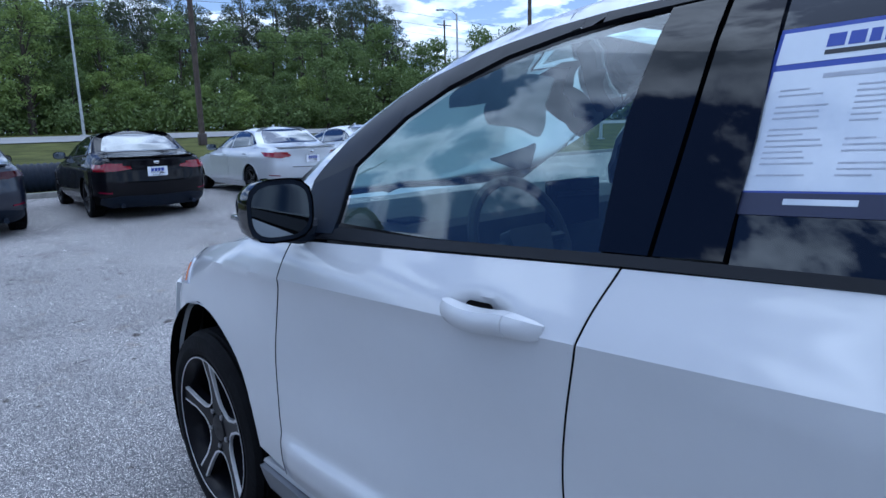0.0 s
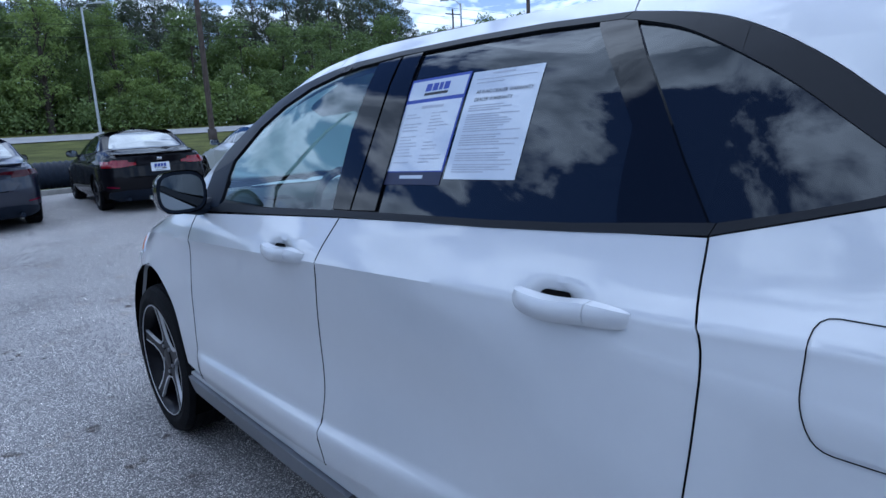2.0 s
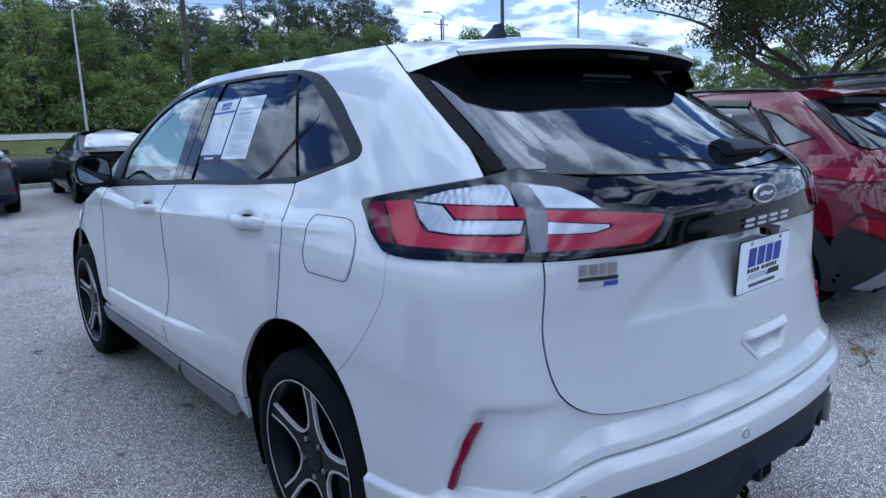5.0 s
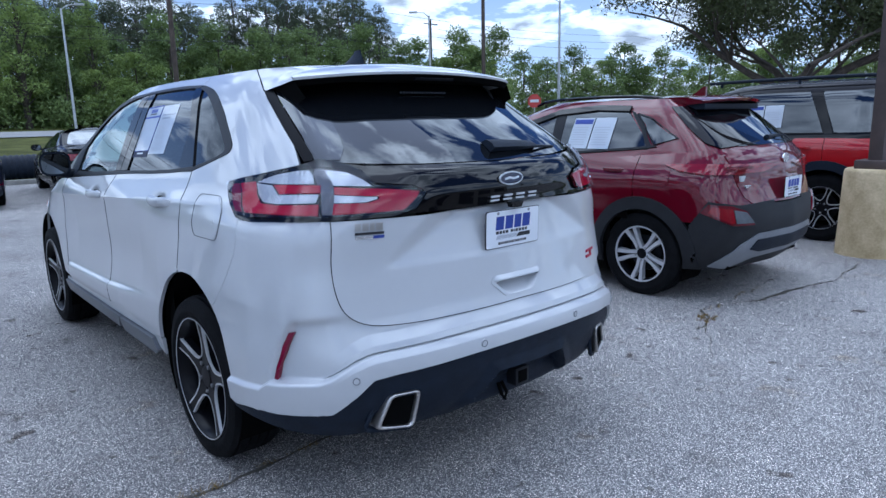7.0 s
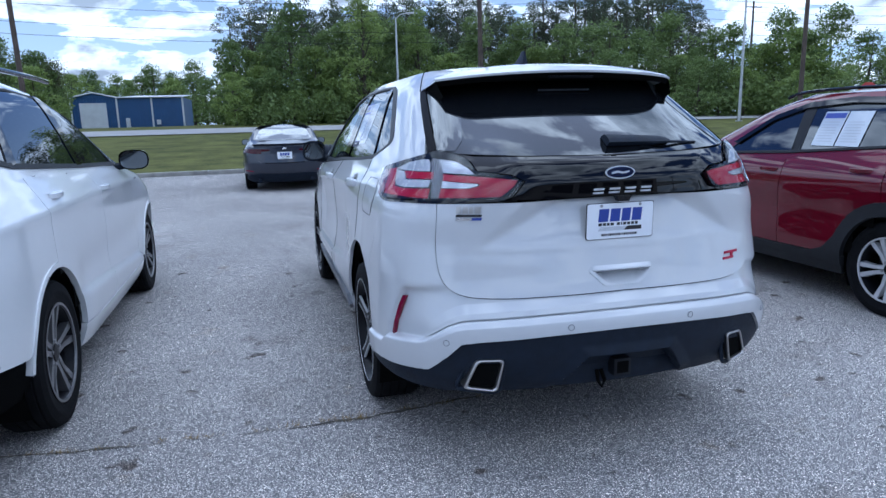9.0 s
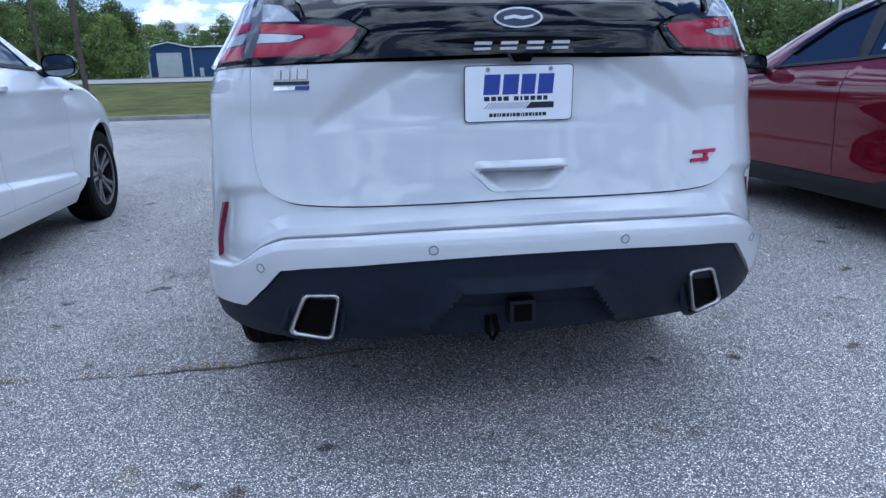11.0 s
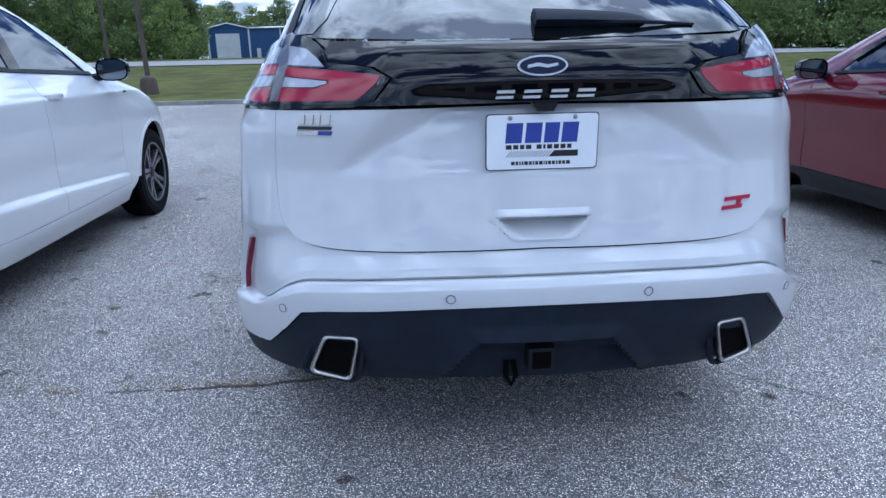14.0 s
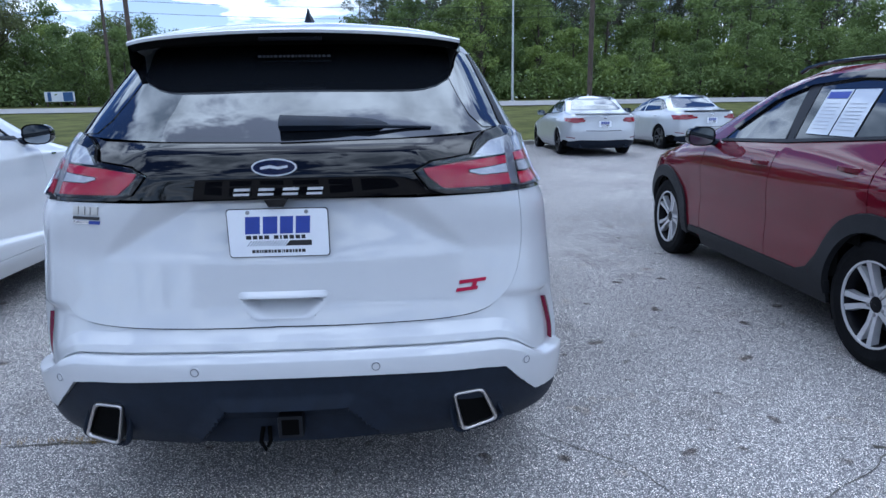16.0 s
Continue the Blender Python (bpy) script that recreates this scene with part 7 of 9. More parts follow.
# ---- dark red crossover
def red_crossover():
    sk = Skin(wide=[(0.15, 0.80), (0.22, 0.84), (0.35, 0.88), (0.60, 0.895), (0.85, 0.895), (0.95, 0.88), (1.03, 0.845), (1.10, 0.80), (1.30, 0.70), (1.45, 0.615), (1.53, 0.53)],
              front=[(0.15, 3.1), (0.3, 3.3), (0.5, 3.43), (0.70, 3.42), (0.85, 3.30), (0.93, 3.0), (1.0, 2.62), (1.06, 2.42), (1.40, 1.70), (1.53, 1.30)],
              rear=[(0.15, -0.55), (0.3, -0.68), (0.42, -0.77), (0.60, -0.80), (0.75, -0.77), (0.90, -0.72), (1.05, -0.71), (1.12, -0.66), (1.20, -0.56), (1.42, -0.26), (1.53, -0.05)],
              nose_length=[(0.15, 1.2), (0.9, 1.2), (1.05, 0.8), (1.53, 0.7)], y_rear=0.1,
              bump=lambda y, z: 0.03 * math.exp(-((y + 0.05) / 0.45) ** 2 - ((z - 0.93) / 0.12) ** 2) + 0.02 * math.exp(-((y - 2.6) / 0.45) ** 2 - ((z - 0.9) / 0.12) ** 2)
              - 0.022 * math.exp(-((z - 0.62) / 0.12) ** 2) * (1 if 0.45 < y < 2.1 else math.exp(-(min(abs(y - 0.45), abs(y - 2.1)) / 0.2) ** 2)))
    c = Car("red_crossover", "dark red compact crossover with grey cladding and silver wheels", pose(3.77, 0.08, 0, 0, 0, -0.5) @ Matrix.Diagonal((1.05, 1.06, 1.06, 1)), sk, M["red"], (1.92, 0.98, 0.06),
            [(-0.35, 1.135), (0.06, 1.10), (1.0, 1.045), (1.92, 1.00)], [(1.95, 1.00), (2.3, 0.985), (2.7, 0.96), (3.1, 0.90), (3.3, 0.82)], [(-0.70, 1.12), (-0.5, 1.15)],
            (0.0, 0.335, 0.37), (2.60, 0.335, 0.37), 0.22, 1.53, 0.035, M["cladding"])
    wins = [("front_window", [(1.70, 1.055), (1.62, 1.13), (1.30, 1.34), (1.02, 1.425), (0.96, 1.09)], M["darkglass"]), ("rear_window", [(0.93, 1.43), (0.60, 1.455), (0.30, 1.44), (0.02, 1.15), (0.90, 1.095)], M["darkglass"]),
            ("quarter_window", [(0.20, 1.415), (0.06, 1.375), (-0.20, 1.225), (-0.03, 1.175)], M["darkglass"])]
    c.sides(0.36, 3.22, [(-0.42, 0.62), (-0.60, 0.72), (-0.72, 0.74), (-0.70, 0.95)], wins, (0.335, 0.215, 0.225, "twin", M["silverwheel"], M["darkalloy"], 5), [(1.13, 0.945), (0.26, 0.985)], (1.78, 1.03, M["gloss"]))
    for sg in (-1, 1):
        c.flank("pillar_trim", [(1.035, 1.430), (0.92, 1.440), (0.885, 1.09), (0.975, 1.085)], M["trim"], sg, 0.008, 0.01)
        c.flank("belt_trim", [(1.74, 1.040), (1.74, 1.058), (0.96, 1.092), (-0.02, 1.172), (-0.06, 1.160), (0.96, 1.074)], M["trim"], sg, 0.010, 0.012)
        c.flank("pillar_trim", [(0.275, 1.445), (0.225, 1.425), (-0.012, 1.165), (0.03, 1.155)], M["trim"], sg, 0.008, 0.01)
        c.flank("pillar_trim", [(-0.06, 1.46), (-0.14, 1.46), (-0.56, 1.19), (-0.50, 1.15), (-0.40, 1.19)], M["gloss"], sg, 0.010, 0.012, "black rear pillar trim")
        c.flank("door_cladding", [(2.15, 0.30), (2.10, 0.350), (0.66, 0.352), (0.52, 0.40), (0.43, 0.50), (0.385, 0.48), (0.39, 0.30)], c.cladding, sg, 0.010, 0.03, "grey lower door cladding")
        c.flank("rain_visor", [(1.66, 1.135), (1.30, 1.365), (1.0, 1.455), (0.60, 1.483), (0.28, 1.47), (0.28, 1.43), (0.60, 1.443), (1.0, 1.413), (1.30, 1.32), (1.60, 1.125)], M["gloss"], sg, 0.022, 0.03, "smoked rain visor")
        bm = bmesh.new()
        tube(bm, [(sg * (0.515 - 0.02 * (y > 1.2)), y, 1.512 + 0.052 * max(0.0, math.sin(math.pi * (y - 0.02) / 1.36)) ** 0.35 - 0.018 * max(0.0, y - 0.9) ** 2) for y in np.linspace(0.02, 1.38, 18)], 0.013, 8)
        part("roof_rail", bm, M["gloss"], c.root, "black roof rail")
        # tail lamp blade, lamp cluster in the cladding
        c.flank("tail_lamp", [(-0.18, 1.030), (-0.42, 1.040), (-0.66, 1.035), (-0.70, 1.02), (-0.68, 0.975), (-0.50, 0.965), (-0.30, 0.99)], M["lampdeep"], sg, 0.018, 0.02, "thin red tail lamp", None, 0.02)
        c.flank("fuel_flap", rounded([(0.0, 1.01), (-0.21, 1.02), (-0.24, 0.99), (-0.23, 0.88), (-0.03, 0.87), (-0.01, 0.90)], 0.03), M["red"], sg, 0.004, 0.006) if sg < 0 else None
    c.tail("tail_lamp", [(0.40, 1.020), (0.72, 1.02), (0.72, 0.97), (0.60, 0.965)], M["lampdeep"], 0.018, 0.02, "thin red tail lamp", None, 0.02)
    c.tail("tail_lamp", [(-0.40, 1.020), (-0.60, 0.965), (-0.72, 0.97), (-0.72, 1.02)], M["lampdeep"], 0.018, 0.02, "thin red tail lamp", None, 0.02)
    for sg in (-1, 1):
        cl = c.tail("low_tail_lamp", [(sg * x, z) for x, z in ((0.53, 0.60), (0.60, 0.70), (0.72, 0.745), (0.82, 0.76), (0.84, 0.70), (0.72, 0.605))], M["red"], 0.026, 0.03, "low tail lamp cluster", None, 0.03)
        c.tail("lamp_lens", [(sg * x, z) for x, z in ((0.545, 0.615), (0.61, 0.695), (0.71, 0.715), (0.70, 0.62))], M["lampgrey"], 0.032, 0.01, "grey lens", cl, 0.03)
        c.tail("red_lens", [(sg * x, z) for x, z in ((0.71, 0.625), (0.72, 0.72), (0.81, 0.745), (0.825, 0.70), (0.73, 0.62))], M["lampdeep"], 0.032, 0.01, "red lens", cl, 0.03)
    c.tail("tailgate", both([(0.0, 0.745), (0.50, 0.745), (0.58, 0.80), (0.64, 0.95), (0.66, 1.10), (0.30, 1.14), (0, 1.15)]), M["red"], 0.004, 0.014, "dark red tailgate")
    c.glassy([(0, 1.08), (0.62, 1.10), (0.55, 1.40), (0.45, 1.49), (0, 1.50)] + [(-0.45, 1.49), (-0.55, 1.40), (-0.62, 1.10)], both([(0, 1.165), (0.50, 1.16), (0.60, 1.19), (0.54, 1.38), (0.46, 1.46), (0, 1.47)]))
    c.tail("rear_bumper", both([(0.0, 0.26), (0.62, 0.27), (0.83, 0.32), (0.86, 0.60), (0.82, 0.78), (0.60, 0.74), (0.50, 0.735), (0, 0.735)]), M["cladding"], 0.012, 0.05, "grey plastic bumper")
    c.tail("skid_plate", both([(0.0, 0.35), (0.40, 0.34), (0.62, 0.27), (0.76, 0.30), (0.62, 0.46), (0.46, 0.53), (0.0, 0.535)]), M["skid"], 0.022, 0.03, "silver skid plate")
    c.tail("skid_insert", both([(0.0, 0.40), (0.40, 0.395), (0.52, 0.42), (0.46, 0.485), (0.0, 0.485)]), M["plastic"], 0.030, 0.02)
    for sg in (-1, 1):
        c.flank("bumper_side", [(-0.34, 0.26), (-0.36, 0.50), (-0.44, 0.66), (-0.60, 0.74), (-0.74, 0.76), (-0.76, 0.40), (-0.70, 0.28)], M["cladding"], sg, 0.010, 0.04, "grey plastic bumper")
    bm = bmesh.new()
    rows = []
    for k in np.linspace(-1, 1, 17):
        y1 = -0.36 + 0.09 * k * k
        x = 0.495 * k
        zt = 1.560 - 0.022 * k * k
        rows.append([bm.verts.new(p) for p in ((x * 1.02, 0.12, zt), (x * 1.01, -0.14, zt - 0.004), (x, y1 + 0.03, zt - 0.024), (x, y1, zt - 0.034), (x, y1 + 0.015, zt - 0.054), (x * 0.97, -0.13, 1.478))])
    for a, b in zip(rows, rows[1:]):
        for i in range(5):
            bm.faces.new((a[i], a[i + 1], b[i + 1], b[i]))
    bm.faces.new(rows[0])
    bm.faces.new(rows[-1])
    part("spoiler", bm, M["red"], c.root, "dark red roof spoiler")
    part("spoiler_underside", boxed(-0.46, 0.46, -0.27, -0.10, 1.440, 1.486, 0.01), M["plastic"], c.root)
    bm = bmesh.new()
    tube(bm, [c.skin.back(0.0, 1.215) + Vector((0, -0.015, 0)), c.skin.back(0.2, 1.225) + Vector((0, -0.02, 0)), c.skin.back(0.42, 1.215) + Vector((0, -0.012, 0))], [0.022, 0.014, 0.008], 8)
    part("rear_wiper", bm, M["plastic"], c.root)
    bm = bmesh.new()
    prism(bm, [(0.055 * math.cos(a), 0.037 * math.sin(a)) for a in np.linspace(0, 2 * math.pi, 28, endpoint=False)], 0.01, Matrix.Translation((0, c.skin.rear(0, 1.06) - 0.006, 1.06)) @ Matrix.Rotation(radians(90), 4, "X"))
    part("maker_badge", bm, M["chrome"], c.root, "oval chrome badge")
    for k in range(4):
        part("model_badge", boxed(-0.56 + 0.055 * k, -0.515 + 0.055 * k, c.skin.rear(0.5, 0.9) - 0.012, c.skin.rear(0.5, 0.9) + 0.02, 0.865, 0.885, 0.002), M["chrome"], c.root)
    part("dealer_badge", boxed(-0.60, -0.47, c.skin.rear(0.55, 0.93) - 0.006, c.skin.rear(0.5, 0.93) + 0.03, 0.915, 0.955, 0.002), M["silver"], c.root)
    plate_sign(c.root, Matrix.Translation((0, c.skin.rear(0, 0.77) - 0.016, 0.770)) @ Matrix.Rotation(radians(90), 4, "X"), "licence_plate")
    sticker_pair(c, -1, 0.80, 1.135)
    bm = bmesh.new()
    prism(bm, [(0, 0), (0.13, 0), (0.02, 0.075), (0, 0.075)], 0.03, Matrix.Translation((0.015, -0.02, 1.555)) @ Matrix.Rotation(radians(90), 4, "Z") @ Matrix.Rotation(radians(90), 4, "X"))
    part("antenna_fin", bm, M["red"], c.root)
    return c


# ---- second white SUV
def white_suv_two():
    def relief(y, z):
        """Shoulder line, hollow doors, and a ledge above the sill that runs down to the front arch."""
        along = 1 / (1 + math.exp(-max(-30, min(30, (y - 0.42) / 0.05)))) / (1 + math.exp(-max(-30, min(30, (2.22 - y) / 0.05))))
        line = float(np.interp(y, [0.4, 1.0, 2.05, 2.26], [0.535, 0.505, 0.435, 0.37]))
        ledge = 1 / (1 + math.exp(-max(-30, min(30, (line - z) / 0.006))))
        fender = 0.02 * math.exp(-((y - 2.71) / 0.45) ** 2 - ((z - 0.85) / 0.15) ** 2)
        return fender + 0.010 * math.exp(-((z - 1.0) / 0.03) ** 2) + along * (0.030 * ledge - 0.016 * math.exp(-((z - 0.62) / 0.11) ** 2))

    sk = Skin(wide=[(0.15, 0.80), (0.24, 0.86), (0.34, 0.91), (0.55, 0.925), (0.80, 0.92), (0.98, 0.915), (1.06, 0.885), (1.14, 0.83), (1.35, 0.74), (1.52, 0.655), (1.60, 0.585), (1.64, 0.52)],
              front=[(0.15, 3.2), (0.3, 3.42), (0.5, 3.57), (0.75, 3.56), (0.88, 3.42), (0.98, 3.1), (1.06, 2.72), (1.12, 2.5), (1.40, 1.95), (1.58, 1.5), (1.64, 1.2)],
              rear=[(0.15, -0.75), (0.3, -0.9), (0.5, -1.0), (0.9, -0.97), (1.1, -0.94), (1.2, -0.85), (1.5, -0.5), (1.64, -0.25)],
              nose_length=[(0.15, 1.3), (0.9, 1.3), (1.1, 0.8), (1.64, 0.7)], y_rear=0.1,
              bump=relief)
    c = Car("white_suv", "white compact SUV with silver alloy wheels and black mirrors", pose(-3.40, 0.13, 0) @ Matrix.Diagonal((1.05, 1.07, 1.085, 1)), sk, M["white2"], (2.06, 1.08, 0.05),
            [(-0.5, 1.20), (0.05, 1.165), (1.1, 1.115), (2.06, 1.075)], [(2.1, 1.072), (2.5, 1.05), (2.9, 0.995), (3.2, 0.925), (3.42, 0.83)], [(-0.93, 1.18), (-0.7, 1.21)],
            (0.0, 0.36, 0.395), (2.71, 0.36, 0.395), 0.24, 1.64, 0.04)
    c.grid = (0.06, 0.014)
    wins = [("front_window", [(1.83, 1.13), (1.70, 1.25), (1.42, 1.44), (1.10, 1.545), (1.06, 1.16)], M["glass2"]), ("rear_window", [(1.02, 1.55), (0.65, 1.58), (0.25, 1.565), (0.02, 1.22), (0.98, 1.165)], M["darkglass"]),
            ("quarter_window", [(0.18, 1.55), (-0.10, 1.50), (-0.40, 1.30), (-0.04, 1.225)], M["darkglass"])]
    c.sides(0.37, 3.36, [(-0.42, 0.45), (-0.80, 0.50), (-0.93, 0.6), (-0.93, 0.9)], wins, (0.348, 0.225, 0.235, "twin", M["greyalloy"], M["darkalloy"], 5), [(1.22, 1.015), (0.28, 1.06)], (1.90, 1.10, M["gloss"]))
    for sg in (-1, 1):
        c.flank("headlight", [(3.05, 0.90), (3.30, 0.84), (3.36, 0.78), (3.36, 0.84), (3.22, 0.915), (3.08, 0.955)], M["lampclear"], sg, 0.008, 0.012, "clear headlight")
        c.flank("fender_badge", [(2.27, 0.985), (2.20, 0.985), (2.20, 0.998), (2.27, 0.998)], M["chrome"], sg, 0.006, 0.006)
        c.flank("pillar_trim", [(1.125, 1.55), (1.005, 1.562), (0.965, 1.155), (1.075, 1.150)], M["gloss"], sg, 0.010, 0.01)
        c.flank("pillar_trim", [(0.275, 1.572), (0.165, 1.558), (-0.055, 1.215), (0.045, 1.205)], M["gloss"], sg, 0.010, 0.01)
        c.flank("belt_trim", [(1.90, 1.112), (1.88, 1.134), (1.05, 1.166), (0.02, 1.226), (-0.42, 1.305), (-0.44, 1.288), (0.0, 1.205), (1.05, 1.146)], M["trim"], sg, 0.010, 0.012)
        bm = bmesh.new()
        tube(bm, [(sg * 0.60, y, 1.655 + 0.025 * math.sin(math.pi * min(1, max(0, (y + 0.1) / 1.6))) ** 0.4) for y in np.linspace(-0.10, 1.45, 12)], 0.014, 8)
        part("roof_rail", bm, M["gloss"], c.root, "black roof rail")
    c.tail("tailgate", both([(0.0, 0.70), (0.60, 0.72), (0.70, 1.0), (0.66, 1.18), (0, 1.2)]), M["white2"], 0.004)
    c.tail("rear_bumper", both([(0.0, 0.28), (0.70, 0.30), (0.86, 0.5), (0.80, 0.7), (0.0, 0.69)]), M["plastic"], 0.006, 0.04)
    c.glassy([(0, 1.14), (0.64, 1.16), (0.57, 1.48), (0.46, 1.60), (0, 1.62)] + [(-0.46, 1.60), (-0.57, 1.48), (-0.64, 1.16)], both([(0, 1.23), (0.60, 1.24), (0.50, 1.54), (0, 1.57)]))
    part("front_bumper", sheet([(-0.75, 0.30), (0.75, 0.30), (0.75, 0.78), (0.4, 0.84), (-0.4, 0.84), (-0.75, 0.78)], sk.fore, 0.08, 0.002, 0.02), M["white2"], c.root)
    part("grille", sheet([(-0.42, 0.42), (0.42, 0.42), (0.5, 0.74), (-0.5, 0.74)], sk.fore, 0.08, 0.008, 0.012), M["gloss"], c.root)
    return c


# ---- boxy red SUV with a black roof
def boxy_suv():
    sk = Skin(wide=[(0.15, 0.82), (0.3, 0.90), (0.5, 0.935), (0.95, 0.935), (1.08, 0.92), (1.14, 0.87), (1.30, 0.83), (1.60, 0.765), (1.69, 0.70), (1.73, 0.62)],
              front=[(0.15, 3.2), (0.35, 3.45), (0.9, 3.5), (1.0, 3.3), (1.06, 2.8), (1.12, 2.4), (1.4, 1.95), (1.65, 1.45), (1.73, 1.2)],
              rear=[(0.15, -0.70), (0.3, -0.86), (0.5, -0.93), (1.0, -0.92), (1.15, -0.90), (1.60, -0.72), (1.73, -0.55)],
              nose_length=[(0.15, 0.9), (1.0, 0.9), (1.73, 0.5)], y_rear=-0.25)
    c = Car("boxy_red_suv", "bright red boxy SUV with a black roof and black-silver wheels", pose(7.28, -0.10, 0) @ Matrix.Diagonal((1.05, 1.05, 1.05, 1)), sk, M["red2"], (2.02, 1.05, 0.02),
            [(-0.8, 1.13), (0.02, 1.13), (1.05, 1.11), (2.02, 1.09)], [(2.1, 1.088), (2.5, 1.07), (3.0, 1.03), (3.3, 0.97)], [(-0.92, 1.13), (-0.85, 1.13)],
            (0.0, 0.385, 0.42), (2.67, 0.385, 0.42), 0.28, 1.73, 0.03, M["plastic"], M["blackpaint"])
    wins = [("front_window", [(1.80, 1.16), (1.60, 1.42), (1.35, 1.61), (1.06, 1.63), (1.04, 1.16)], M["darkglass"]), ("rear_window", [(1.0, 1.63), (0.25, 1.635), (0.05, 1.18), (0.98, 1.17)], M["darkglass"]), ("quarter_window", [(0.12, 1.63), (-0.62, 1.62), (-0.72, 1.20), (-0.05, 1.185)], M["darkglass"])]
    c.sides(0.42, 3.3, [(-0.42, 0.50), (-0.75, 0.52), (-0.90, 0.60), (-0.92, 0.9)], wins, (0.375, 0.235, 0.235, "split", M["alloy"], M["darkalloy"], 6), [(1.22, 1.0), (0.24, 1.02)], (1.85, 1.13, M["gloss"]))
    for sg in (-1, 1):
        bm = bmesh.new()
        tube(bm, [(sg * 0.68, y, 1.765 + 0.02 * math.sin(math.pi * min(1, max(0, (y + 0.6) / 2.1))) ** 0.3) for y in np.linspace(-0.60, 1.45, 14)], 0.02, 8)
        for y in (-0.45, 0.4, 1.3):
            tube(bm, [(sg * 0.68, y, 1.72), (sg * 0.68, y, 1.78)], 0.018, 6)
        part("roof_rail", bm, M["plastic"], c.root, "black roof rail")
        c.tail("tail_lamp", [(sg * x, z) for x, z in ((0.74, 0.83), (0.90, 0.83), (0.89, 1.08), (0.74, 1.08))], M["lampred"], 0.02, 0.03, "square red tail lamp")
        c.tail("reverse_lens", [(sg * x, z) for x, z in ((0.76, 0.91), (0.86, 0.91), (0.86, 0.97), (0.76, 0.97))], M["lampclear"], 0.026, 0.02)
        c.flank("tail_lamp", [(-0.80, 0.83), (-0.92, 0.83), (-0.92, 1.08), (-0.80, 1.08)], M["lampred"], sg, 0.02, 0.03, "square red tail lamp")
    c.tail("tailgate", both([(0.0, 0.60), (0.70, 0.62), (0.72, 1.12), (0, 1.13)]), M["red2"], 0.004)
    c.tail("rear_bumper", both([(0.0, 0.30), (0.78, 0.32), (0.90, 0.45), (0.88, 0.60), (0.0, 0.59)]), M["plastic"], 0.02, 0.05)
    for sg in (-1, 1):
        c.flank("bumper_side", [(-0.43, 0.30), (-0.44, 0.52), (-0.86, 0.58), (-0.90, 0.34)], M["plastic"], sg, 0.012, 0.05)
    c.glassy([(0, 1.14), (0.72, 1.16), (0.66, 1.55), (0.55, 1.68), (0, 1.69)] + [(-0.55, 1.68), (-0.66, 1.55), (-0.72, 1.16)], both([(0, 1.20), (0.66, 1.21), (0.60, 1.60), (0, 1.63)]))
    sticker_pair(c, -1, 0.92, 1.24)
    return c


